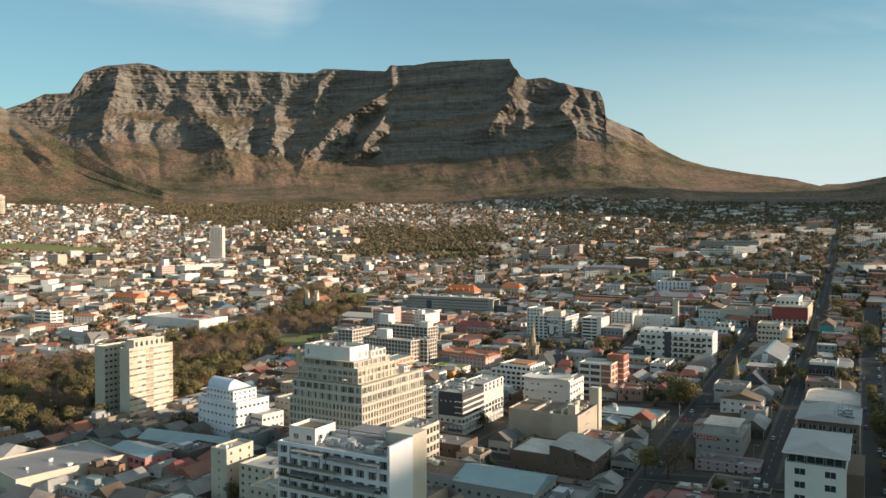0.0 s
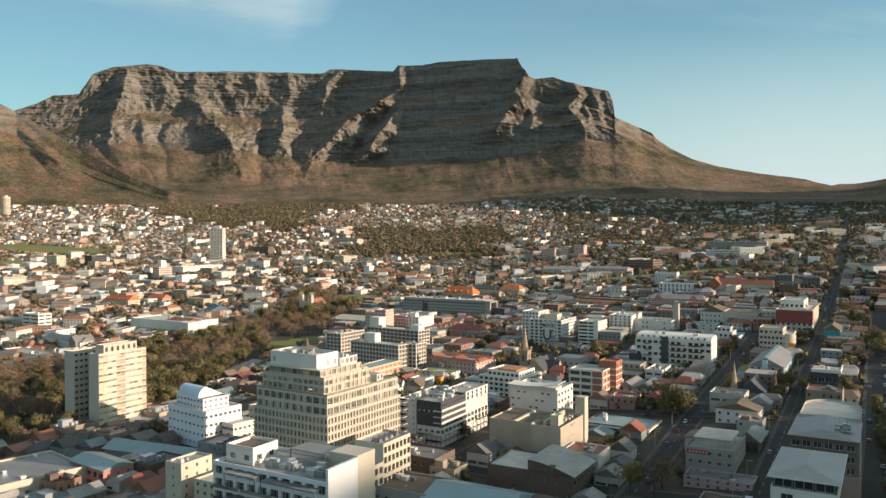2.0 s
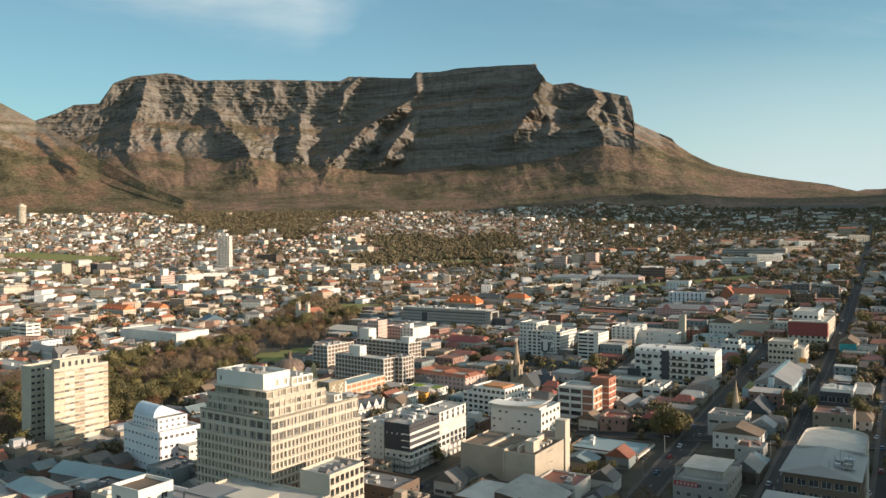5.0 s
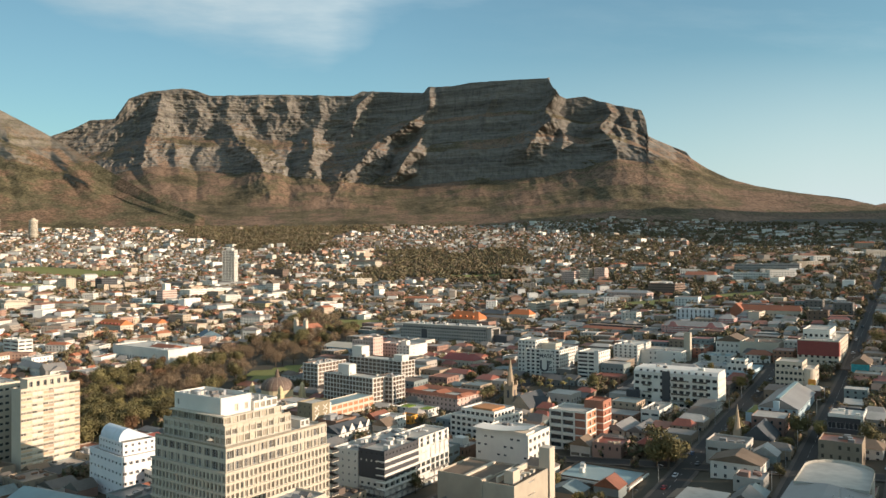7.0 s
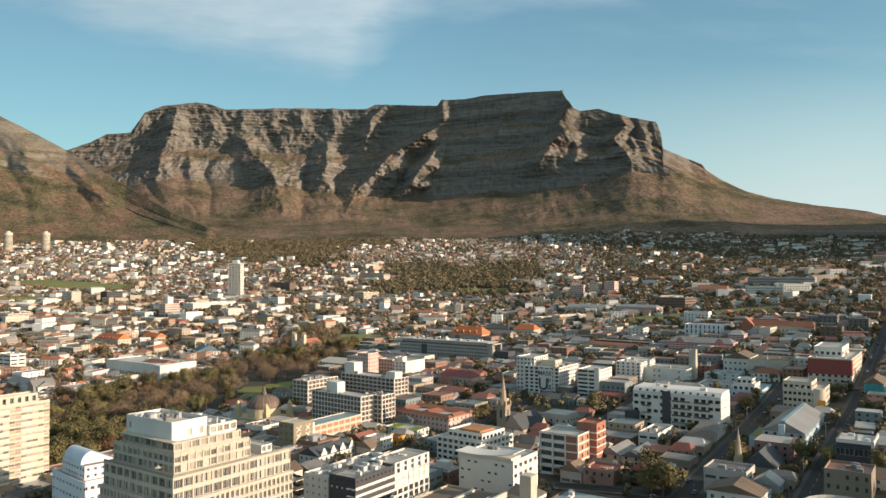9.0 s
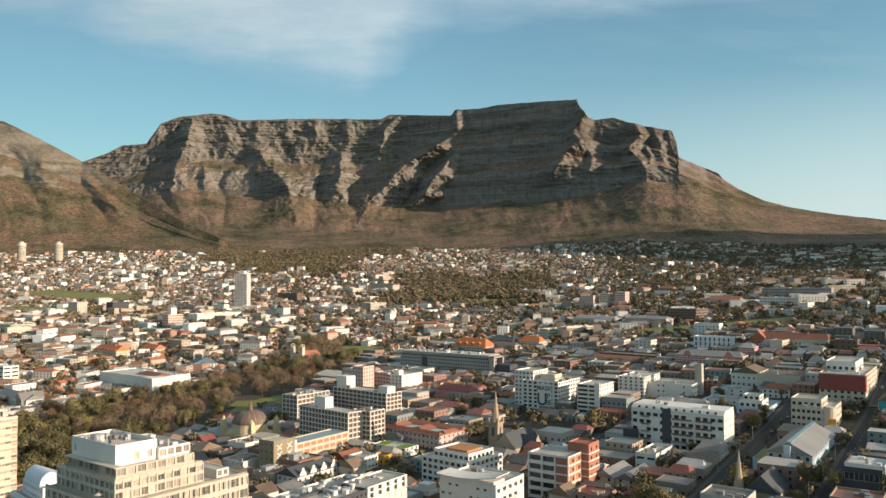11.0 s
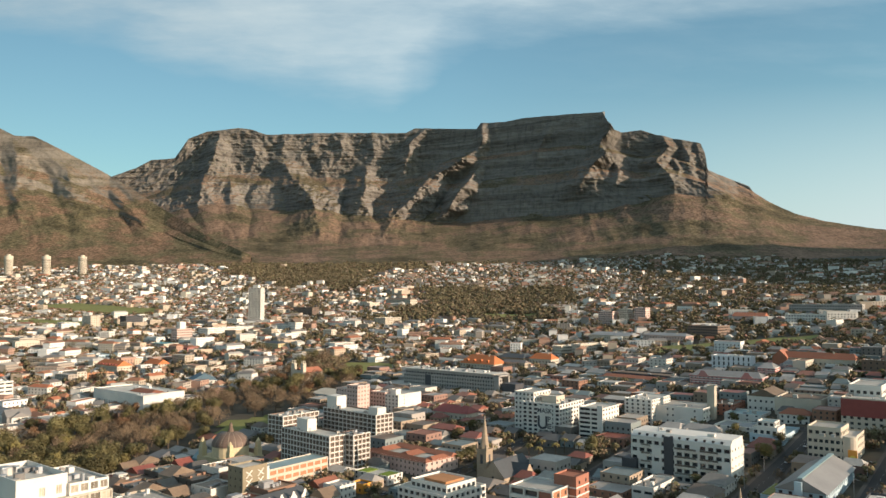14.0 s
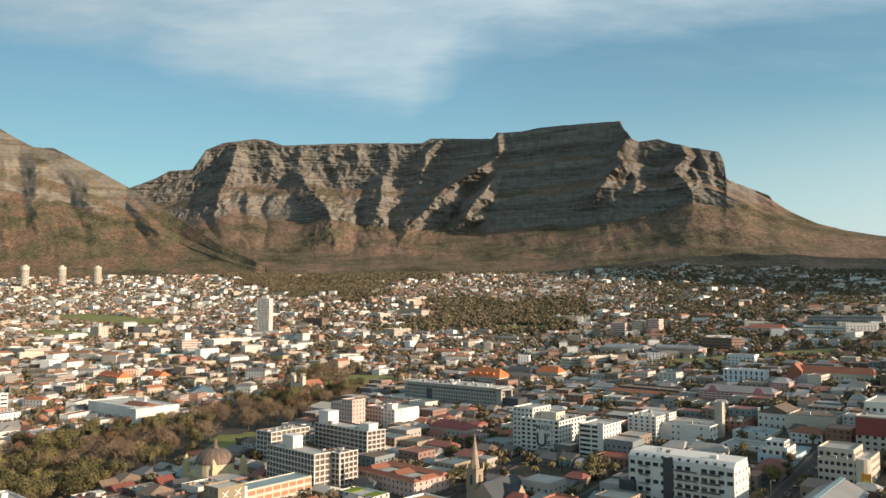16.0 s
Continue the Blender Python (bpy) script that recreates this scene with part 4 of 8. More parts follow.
b, h = simple("cream_flats", (-80, 327), 9, 16, 19, "cream flats with two square stair towers", M_CREAM, W(1, 6, 1, 1.2, 1.2, first=2), W(3, 6, 1.2, 1.4, 1, first=2), M_ROOFL, kit=2)
simple("cream_flats", (-58, 315), 19, 20, 14, "cream flats with plain square windows", M_CREAM, W(5, 5, 1.5, 1.5, 1, first=2), W(5, 5, 1.4, 1.4, 1, first=2), M_ROOFL)
simple("cream_flats", (-44, 292), 26, 18, 11, "low cream flats with balconies and plain windows", M_SAND, W(7, 4, 1.5, 1.5, 1), W(5, 4, 1.4, 1.4, 1), M_ROOFL)
simple("tan_office", (-62, 440), 26, 22, 14, "tan and grey office building with square windows", M_SAND, W(7, 4, 1.5, 1.4, 1), W(6, 4, 1.5, 1.4, 1), M_ROOFL, yaw=-36)
simple("tan_office", (-60, 480), 34, 24, 14, "low tan office building with a flat roof", M_BEIGE, W(9, 4, 1.5, 1.4, 1), W(6, 4, 1.5, 1.4, 1), M_ROOFL, yaw=-36)

# black and white apartments
b, z = building("black_white_apartments", (23.5, 409), 15, 52, "white apartments with a black top storey and black street level")
h = 24.6 - z
block(b, -14, 0, 0, 52, 0, 7, M_DARK, W(5, 2, 2.4, 1.8, 0.8), W(12, 2, 2.6, 2.0, 0.6), M_ROOFL, 0.2, M_FRAMED)
block(b, -14, 0, 0, 52, 6.8, h - 4.4, M_WHITE, W(4, 4, 1.5, 1.2, 1.0), W(13, 4, 3.0, 2.5, 0.2, recess=1.0, mullions=2), M_ROOFL, 0.2, M_FRAMED)
block(b, -14.1, 0.1, -0.1, 26, h - 6.6, h, M_DARK, W(5, 2, 0.8, 0.9, 1.2), W(10, 2, 0.9, 1.0, 1.2), M_ROOFL, 1.0, M_FRAMED)
block(b, -14, 0, 26.1, 52, h - 4.6, h + 0.6, M_WHITE, None, W(5, 2, 2.2, 2.0, 0.4, recess=0.6), M_ROOFL, 0.8)
for k in range(5):
    zz = 7 + (h - 11.4) / 4 * k
    o = part("balcony", Shape().box(-4, 1.2, -1.2, 0, zz - 0.25, zz).box(0, 1.2, 0, 34, zz - 0.25, zz), M_WHITE, b)
    part("railing", Shape().box(1.14, 1.2, -1.2, 34, zz, zz + 0.85), M_WHITE, o)
roof_kit(b, -13, -1, 4, 46, h - 1.0, 21, 22)
simple("grey_apartments", (11, 416.6), 14, 44, 23, "pale apartment wing with small square windows", M_WHITE, W(4, 7, 0.9, 1.1, 1), W(8, 7, 1, 1.1, 1), M_ROOFL, kit=14)

# blank beige theatre block with a pale lift tower
b, z = building("theatre_block", (77, 371), 14, 32, "blank beige concrete block with ribbed walls and plant on its roof")
h = 21 - z
block(b, -14, 0, 0, 30, 0, h, M_BEIGE, None, W(1, 4, 6, 0.4, 3.6, recess=0.2), M_ROOFB, 1.0)
block(b, -40, -14.02, 8, 34, 0, h - 1.6, M_BEIGE, None, None, M_ROOFB, 0.8)
part("rib", Shape().box(-14.8, -13.9, -0.4, 8, -6, h + 0.5), M_BEIGE, b)
part("roof_beam", Shape().box(-27.5, -26.3, 8.5, 33.5, h - 2.4, h - 1.5), M_CREAM, b)
part("roof_beam", Shape().box(-10, -9, 4, 30, h - 1, h + 1.3), M_CREAM, b)
for k in range(3):
    part("wall_band", Shape().box(-13.8, -0.1, -0.12, 0, 4 + 5 * k, 4.35 + 5 * k), M_SAND, b)
block(b, -7, -3, 5, 11, h - 1, h + 4, M_CREAM, None, None, M_ROOFL, 0.4)
roof_kit(b, -9, -0.5, 10, 28, h - 1, 31, 9, [M_CREAM] * 4)
part("lift_tower", Shape().box(-4.5, 0.4, 31, 36, -6, 29 - z), M_CREAM, b, "tall pale lift tower")
# white house with a swept roof
b, h = simple("swept_roof_building", (88.5, 448), 29, 24, 22.4, "white building with a swept pale roof edge", M_WHITE, W(8, 5, 1.7, 1.1, 1.0, skip=[(k, j) for k in range(8) for j in range(5) if (k * 3 + j * 5) % 4 < 2]), W(5, 5, 2.6, 1.8, 0.6, recess=0.8, skip=((0, 0), (2, 1), (4, 3))), M_ROOFL, kit=8)
s = Shape()
for i in range(10):
    xa, xb = -30 + 31 * i / 10, -30 + 31 * (i + 1) / 10
    za, zb = [h + 1.0 + 2.4 * ((q + 21) / 21) ** 2 for q in (xa, xb)]
    s.poly([(xa, -1.5, za), (xb, -1.5, zb), (xb, 10, zb), (xa, 10, za)]).poly([(xa, -1.5, za - 0.4), (xb, -1.5, zb - 0.4), (xb, -1.5, zb), (xa, -1.5, za)]).poly([(xa, 10, za - 0.4), (xb, 10, zb - 0.4), (xb, -1.5, zb - 0.4), (xa, -1.5, za - 0.4)])
s.poly([(1, -1.5, h + 3.3), (1, 10, h + 3.3), (1, 10, h + 3.72), (1, -1.5, h + 3.72)])
part("swept_roof", s, M_WHITE, b, "upswept pale roof plate")
part("roof_room", Shape().box(-28, -1, 0, 9, h - 0.92, h + 1.0), M_WHITE, b)

# dark warehouse with a pale curved roof
b, z = building("dark_warehouse", (76, 335), 39, 27, "dark brown brick warehouse with a low pale curved roof", "warehouse")
h = 10 - z
block(b, -39, 0, 0, 26, 0, h, M_BROWNWALL, W(8, 2, 1.2, 1.6, 1.4, skip=((0, 1), (1, 1), (2, 1))), W(6, 2, 2.2, 1.6, 1.4), M_ROOFL, 0.6)
s = Shape()
for i in range(8):
    f0, f1 = i / 8, (i + 1) / 8
    z0_, z1_ = h + 4.5 * math.sin(math.pi * (0.5 - 0.5 * f0) ** 1.0), h + 4.5 * math.sin(math.pi * (0.5 - 0.5 * f1))
    s.poly([(-20 + 21 * f0, -0.8, z0_), (-20 + 21 * f1, -0.8, z1_), (-20 + 21 * f1, 26.5, z1_), (-20 + 21 * f0, 26.5, z0_)])
part("curved_roof", s, M_ROOFL, b, "pale curved sheet roof")
part("gable_wall", Shape().poly([(-20, 0, h - 0.7), (0, 0, h - 0.7), (0, 0, h)] + [(-20 + 21 * f / 8 - 0.0, 0, h - 0.1 + 4.5 * math.sin(math.pi * (0.5 - 0.5 * f / 8))) for f in range(7, -1, -1)]), M_BROWNWALL, b)
part("chimney", Shape().box(-11, -8, -0.6, 1.4, h - 1, h + 3.4), M_BROWNWALL, b, "square brown brick chimney")
b, h = simple("teal_roof_hall", (44, 294), 34, 24, 10, "pale hall with a broad teal sheet roof", M_GREYWALL, W(8, 2, 1.6, 1.6, 1), W(5, 2, 1.6, 1.6, 1), M_ROOFT, kit=0, parapet=0.3)
part("sheet_roof", Shape().gable(-35, 1, -1, 25, h, h + 3.6, "x"), M_ROOFT, b, "broad teal sheet roof")
simple("grey_hall", (16, 312), 24, 22, 11, "grey hall with a flat roof and a raised brown deck", M_GREYWALL, W(6, 2, 1.6, 1.6, 1), None, M_ROOFB)
simple("brown_office", (20, 362), 30, 18, 10, "dark brown office with vents on a flat roof", M_BROWNWALL, W(7, 2, 1.6, 1.5, 1), W(4, 2, 1.6, 1.4, 1), M_ROOFG, kit=10)

# brick and white office with concrete frame
b, z = building("brick_office", (122, 486), 22, 22, "four-storey red-brick office with a white concrete grid", "office")
h = 26 - z
block(b, -21, 0, 0, 20, 0, h, M_WHITE, W(3, 5, 6.2, 2.5, 0.9, first=0.6, recess=1.1, mullions=3), None, M_ROOFL, 0.8)
for k in range(6):
    zz = 0.6 + (h - 1) / 5 * k
    part("floor_band", Shape().box(-21.2, 0.2, -0.25, 0, zz - 0.25, zz + 0.5).box(0, 0.25, 0, 20, zz - 0.25, zz + 0.5), M_WHITE, b)
    for i in range(3 if k < 5 else 0):
        part("brick_panel", Shape().box(0.0, 0.12, 0.5 + 6.5 * i, 6.4 + 6.5 * i, zz + 0.5, zz + (h - 1) / 5 - 0.25), M_OBRICK, b, "orange-red brick panel")
        part("window", Shape().box(0.12, 0.18, 4.2 + 6.5 * i, 5.6 + 6.5 * i, zz + 1.2, zz + 2.8), M_GLASS, b)
part("brick_strip", Shape().box(-6.4, -0.5, -0.12, -0.0, 0, h - 0.9), M_BRICK, b, "dark red brick strip")
for x in (-21.1, -14, -7, -0.4):
    part("column", Shape().box(x, x + 0.5, -0.3, 0, 0, h), M_WHITE, b)
for y in (0, 6.5, 13, 19.6):
    part("column", Shape().box(0, 0.3, y, y + 0.5, 0, h), M_WHITE, b)
block(b, -7, 4, 14, 26, 0, h + 4, M_BRICK, None, W(2, 6, 1.4, 1.6, 1), M_ROOFR, 0.8)
for k in range(6):
    part("floor_band", Shape().box(-7, 4.2, 13.8, 14, 3.6 * k + 2.6, 3.6 * k + 3.2).box(4, 4.2, 14, 26, 3.6 * k + 2.6, 3.6 * k + 3.2), M_WHITE, b)
part("turret", Shape().tube(0, 27.5, h, h + 2.6, 1.5, 1.5, 10).tube(0, 27.5, h + 2.6, h + 4.6, 1.5, 0.2, 10), M_STONE, b)

# long low shop row and warehouses by the street
b, h = simple("shop_row", (129, 414), 34, 26, 9, "low brown shop row with a white fascia and pale roof", M_BROWNWALL, W(8, 2, 3.0, 1.8, 0.7), W(6, 2, 2.8, 1.8, 0.7), M_ROOFT)
part("fascia", Shape().box(-34, 0.8, -0.8, 0, h - 1.6, h - 0.7).box(0, 0.8, 0, 26, h - 1.6, h - 0.7), M_WHITE, b)

# big white apartments
b, z = building("white_apartments", (210.5, 548), 56, 20, "long white apartment block with balconies and a dark stair strip", yaw=-31)
h = 34.8 - z
block(b, -52, 0, 0, 20, 0, h, M_WHITE, W(13, 5, 2.8, 2.0, 0.6, first=2.6, recess=0.9, mullions=2, skip=((0, 0), (1, 2), (3, 1), (3, 3), (8, 4), (12, 0), (12, 2))), W(4, 5, 1.1, 1.4, 1, first=2.6), M_ROOFL, 0.7)
s = Shape().poly([(-52, -0.2, h), (0, -0.2, h), (0, 3, h + 2.2), (-52, 3, h + 2.2)]).poly([(-52, 3, h + 2.2), (0, 3, h + 2.2), (0, 19, h + 2.4), (-52, 19, h + 2.4)]).poly([(0, -0.2, h), (0, 19, h), (0, 19, h + 2.4), (0, 3, h + 2.2)]).poly([(-52, 19, h), (-52, -0.2, h), (-52, 3, h + 2.2), (-52, 19, h + 2.4)])
part("mansard_roof", s, M_WHITE, b, "white roof storey with dormer windows")
for i in range(11):
    part("dormer", Shape().box(-48 + i * 4.3, -46.9 + i * 4.3, 0.2, 1.5, h + 0.3, h + 1.5), M_GLASS, b)
part("stair_strip", Shape().box(-34, -29, -0.35, 0, 0, h + 1.2), M_DARK, b, "charcoal clad stair strip")
part("base_block", Shape().box(-56, -48, -3, 6, -6, 12), M_DARK, b)
for k in range(1, 5):
    zz = 2.6 + (h - 3) / 5 * k
    for xa, xb in ((-46, -41), (-28, -17), (-15, -6)):
        o = part("balcony", Shape().box(xa, xb, -1.3, 0, zz - 0.3, zz), M_WHITE, b)
        part("railing", Shape().box(xa, xb, -1.3, -1.22, zz, zz + 0.95), M_GLASSL, o, "tinted glass balcony rail")
roof_kit(b, -50, -2, 4, 16, h + 2.4, 77, 5)

# right-hand street: two tower blocks with pale roofs
b, z = building("hip_roof_tower", (121.5, 216), 16, 30, "white tower with paired windows under a low grey hipped roof")
h = 45.3 - z
block(b, -16, 0, 0, 30, 0, h - 3, M_WHITE, W(2, 10, 3.0, 2.0, 0.8, first=3, mullions=1), None, M_ROOFG, 0.4)
block(b, -15.5, -0.5, 0.5, 29.5, h - 3.4, h, M_DARK, W(3, 1, 4.4, 2.2, 0.5), W(5, 1, 4, 2.2, 0.5), M_ROOFG, 0.2)
s = Shape().gable(-16.8, 0.8, -0.8, 31, h, h + 1.7, "y", hip=9)
part("hipped_roof", s, M_ROOFG, b, "low grey hipped sheet roof")
part("roof_edge", Shape().box(-16.8, 0.8, -0.9, -0.8, h - 0.35, h + 0.1).box(0.8, 0.9, -0.9, 31, h - 0.35, h + 0.1), M_WHITE, b)
part("side_wall", Shape().box(0.02, 4.5, 6, 30, -6, h - 6), M_BROWNWALL, b, "dark brown side wall")
b, z = building("round_end_tower", (158.5, 274), 21, 64, "brown tower with a pale round-ended roof and dark sheet roof")
h = 40 - z
block(b, -20, 0, 0, 40, 0, h, M_BROWNWALL, W(6, 9, 2.6, 2.0, 0.9), W(9, 9, 2.6, 2.0, 0.9), M_ROOFG, 0.6)
s = Shape()
ring = [(-10 + 10 * math.cos(a), 52 + 11 * math.sin(a)) for a in [i * math.pi / 12 for i in range(13)]]
pts = [(0, 30), *ring, (-20, 30)]
s.poly([(x, y, h + 0.4) for x, y in pts])
for (xa, ya), (xb, yb) in zip(pts, pts[1:] + pts[:1]):
    s.poly([(xa, ya, -6), (xb, yb, -6), (xb, yb, h + 1.3), (xa, ya, h + 1.3)])
part("round_end", s, M_ROOFL, b, "round-ended pale flat roof")
part("pitched_roof", Shape().poly([(-21, -1, h + 0.2), (-10.5, 6, h + 1.8), (-10.5, 30, h + 1.8), (-21, 34, h + 0.2)]).poly([(-10.5, 6, h + 1.8), (1, -1, h + 0.2), (1, 30, h + 0.2), (-10.5, 30, h + 1.8)]).poly([(-21, -1, h + 0.2), (1, -1, h + 0.2), (-10.5, 6, h + 1.8)]), M_ROOFG, b)
for i in range(6):
    part("aerial", Shape().tube(-8 + 1.2 * i, 5 + (i * 3) % 7, h + 0.2, h + 4 + (i % 3), 0.15, 0.1, 6), M_METAL, b)
roof_kit(b, -9, -0.5, 2, 18, h + 0.2, 91, 8)
# corner bar with a pale roof deck
b, h = simple("corner_bar", (146, 345), 20, 30, 17, "grey corner building with a red sign and pale roof deck", M_GREYWALL, W(5, 3, 1.4, 1.4, 1.2), W(6, 3, 1.6, 1.5, 1.0), M_ROOFL, kit=4)
part("roof_deck", Shape().box(-18, -2, 6, 26, h + 2.4, h + 2.75).box(-17, -3, 7, 25, h - 0.92, h + 2.4), [M_ROOFL], b)
sg = part("sign", Shape().box(-19.5, -10.5, -0.2, 0, h - 3.0, h - 1.2), material("red_sign", (0.45, 0.06, 0.05), 0.5), b, "red signboard with unreadable lettering")
for i in range(6):
    part("letter_bar", Shape().box(-18.6 + 1.4 * i, -17.8 + 1.4 * i, -0.26, -0.2, h - 2.6, h - 1.6), M_LINE, sg)
simple("pink_shop", (146, 326), 27, 13, 9, "low pale-pink shop with a grey roof", material("pale_pink_plaster", (0.50, 0.36, 0.34), 0.8), W(7, 2, 1.2, 1.4, 1), W(3, 2, 1.2, 1.4, 1), M_ROOFG)
simple("low_shop", (140, 303), 24, 16, 6, "low brown shop with a flat roof", M_SAND, W(5, 1, 2, 1.6, 1), None, M_ROOFB)
# teal gabled hall
b, z = building("teal_gabled_building", (235, 493), 20, 64, "pale teal gabled building with a grey sheet roof")
h = 26.0 - z
block(b, -20, 0, 0, 62, 0, h, M_BLUEWALL, W(5, 3, 1.5, 1.8, 1.2), W(14, 3, 1.6, 1.6, 1.2), M_ROOFT, 0.2)
part("pitched_roof", Shape().gable(-20.6, 0.8, -0.6, 62.6, h, h + 5.5, "y"), M_ROOFG, b, "pitched grey sheet roof")
part("ridge_strip", Shape().box(-11, -8.9, -0.7, 62.6, h + 5.2, h + 5.7), M_ROOFT, b)
part("lift_shaft", Shape().box(-12, -9, -2.2, -0.02, 0, h + 4), M_BLUEWALL, b)
part("side_block", Shape().box(-27, -20.02, 2, 26, -6, 6), M_BLUEWALL, b)
part("roof_lawn", Shape().box(-26.6, -20.4, 2.4, 25.6, 6, 6.25), M_GRASS, b, "green roof terrace")
# white grid cube
b, h = simple("glass_showroom", (248, 452), 15, 22, 31, "small dark glass showroom with a white frame roof", M_DARK, W(4, 2, 3.4, 3.0, 0.4), W(3, 2, 3.4, 3.0, 0.4), M_ROOFL, kit=4)
part("frame", Shape().box(-14.6, 0.6, -0.6, 0, h - 1.2, h + 0.5).box(-0.0, 0.6, 0, 22, h - 1.2, h + 0.5).box(-0.6, 0.6, -0.6, 0.3, 0, h), M_WHITE, b, "white roof frame")

# ---- middle distance landmarks ----
# a pair of brown-gridded apartment slabs
def grid_slab(F, w, d, top, yaw, bays, floors, label, side):
    b, z = building("grid_apartments", F, w, d, label, "apartment block", yaw, "brown grid apartment slabs")
    h = top - z
    block(b, -w, 0, 0, d, 0, h, M_BROWNGRID, W(bays, floors, w / bays * 0.66, 1.4, 1.0, recess=0.4), W(side, floors, d / side * 0.6, 1.4, 1.0, recess=0.4), M_ROOFL, 0.8, glass=M_GLASSL)
    fh = (h - 0.4) / floors
    for k in range(1, floors + 1):
        part("floor_band", Shape().box(-w, 0.15, -0.25, 0, fh * k - 0.2, fh * k + 0.4).box(0, 0.25, 0, d, fh * k - 0.2, fh * k + 0.4), M_WHITE, b)
    for k in range(bays + 1):
        x = -w + w * k / bays
        part("mullion_fin", Shape().box(x - 0.26, x + 0.26, -0.42, -0.25, 0, h), M_WHITE, b)
    for k in range(side + 1):
        y = d * k / side
        part("mullion_fin", Shape().box(0.25, 0.42, y - 0.26, y + 0.26, 0, h), M_WHITE, b)
    roof_kit(b, -w, 0, 0, d, h - 0.8, int(w * 3 + F[0]), 6)
    return b, h


grid_slab((8, 611), 13, 14, 25, -31, 4, 7, "brown apartment slab with a pale concrete grid", 4)
b, h = grid_slab((-5, 605), 48, 14, 25, -37, 15, 7, "long brown apartment slab with pale grid and white lift head", 4)
part("lift_head", Shape().box(-38, -27, 4, 11, h - 0.9, h + 6.5), M_WHITE, b, "blank white lift head")
b, h = grid_slab((9, 675), 57, 15, 27, -37, 13, 7, "brown gallery-access apartment slab with a white lift head", 4)
part("lift_head", Shape().box(-57, -46, 3, 12, h - 0.9, h + 8), M_WHITE, b, "blank white lift head")
part("stair_tower", Shape().box(-11, -2, 3, 11, h - 0.9, h + 4), M_WHITE, b)
grid_slab((-56, 675), 15, 33, 25, -31, 4, 7, "brown apartment wing with a pale concrete grid", 8)
# white hospital with a pink stair tower
b, z = building("white_hospital", (8, 771), 30, 29, "white and pink hospital blocks with a blank bright end wall", "hospital")
h = 28 - z
block(b, -30, 0, 0, 29, 0, h, M_WHITE, W(8, 6, 1.4, 1.4, 1), W(2, 6, 1.0, 1.2, 1, skip=[(1, k) for k in range(6)]), M_ROOFL)
block(b, -30, -14, -0.4, 12, 0, h + 1, M_PALEPINK, W(5, 6, 1.5, 1.4, 1), None, M_ROOFL)
block(b, -34, -22, -24, -10, 0, 36 - z, M_PALEPINK, W(4, 8, 1.2, 1.4, 1), W(4, 8, 1.2, 1.4, 1), M_ROOFL)
block(b, -46, -34.1, -24, -8, 0, 33 - z, M_PALEPINK, W(4, 7, 1.2, 1.4, 1), W(2, 7, 1.2, 1.4, 1), M_ROOFL)
block(b, -12, -6, 4, 10, h - 1, h + 3.5, M_WHITE, None, None, M_ROOFL)
roof_kit(b, -30, 0, 12, 29, h - 0.9, 8, 6)
# long low museum with a pale roof, and a dark block behind it
simple("museum_hall", (20, 880), 70, 40, 21, "long low hall with a pale flat roof", M_GREYWALL, W(14, 2, 2, 2, 1.2), W(8, 2, 2, 2, 1.2), M_ROOFL, kit=6, yaw=-33)
simple("museum_block", (60, 945), 60, 24, 30, "dark grey block with zigzag braces under a flat roof", M_DARK, W(12, 3, 3.4, 2.0, 1), W(6, 3, 3, 2, 1), M_ROOFL, kit=8, yaw=-33)
b, h = simple("tan_roof_hall", (-42, 820), 50, 22, 19, "pale blue hall with a tan pitched roof", M_BLUEWALL, W(10, 2, 1.4, 2.2, 1.2), W(5, 2, 1.4, 2.2, 1.2), M_ROOFL, kit=0)
part("pitched_roof", Shape().gable(-51, 1, -1, 23, h, h + 4, "x", hip=6), M_CREAM, b)
# long grey office slab with many small windows
b, z = building("office_slab", (79, 868), 108, 22, "long grey office slab with rows of small windows", "office", -32, base=11)
h = 30 - z
block(b, -108, 0, 0, 22, 0, h, M_GREYWALL, W(36, 5, 1.6, 1.7, 1.0, first=1.5, recess=0.4, mullions=0), W(6, 5, 2.2, 1.8, 1, first=1.5), M_ROOFL, 0.8)
block(b, -107, -1, 2, 20, h - 1, h + 4.5, M_GREYWALL, W(30, 1, 2.6, 1.6, 1.4, mullions=0), W(4, 1, 2.4, 1.6, 1.4), M_ROOFG, 0.6)
part("roof_plate", Shape().box(-108.6, 0.6, 1.0, 21, h + 4.4, h + 4.9), M_ROOFL, b)
part("stair_strip", Shape().box(-80, -73, -0.5, 0, 0, h), M_DARK, b)
part("end_frame", Shape().box(0.2, 6, 1, 3, 0, h + 4).box(0.2, 6, 17, 19, 0, h + 4).box(0.2, 6, 1, 19, h + 2.6, h + 4), M_GREYWALL, b, "open concrete end frame")
part("dark_drum", Shape().box(7, 22, 4, 18, -6, h - 3), M_DARK, b)
roof_kit(b, -104, -4, 3, 19, h + 4.9, 12, 30)
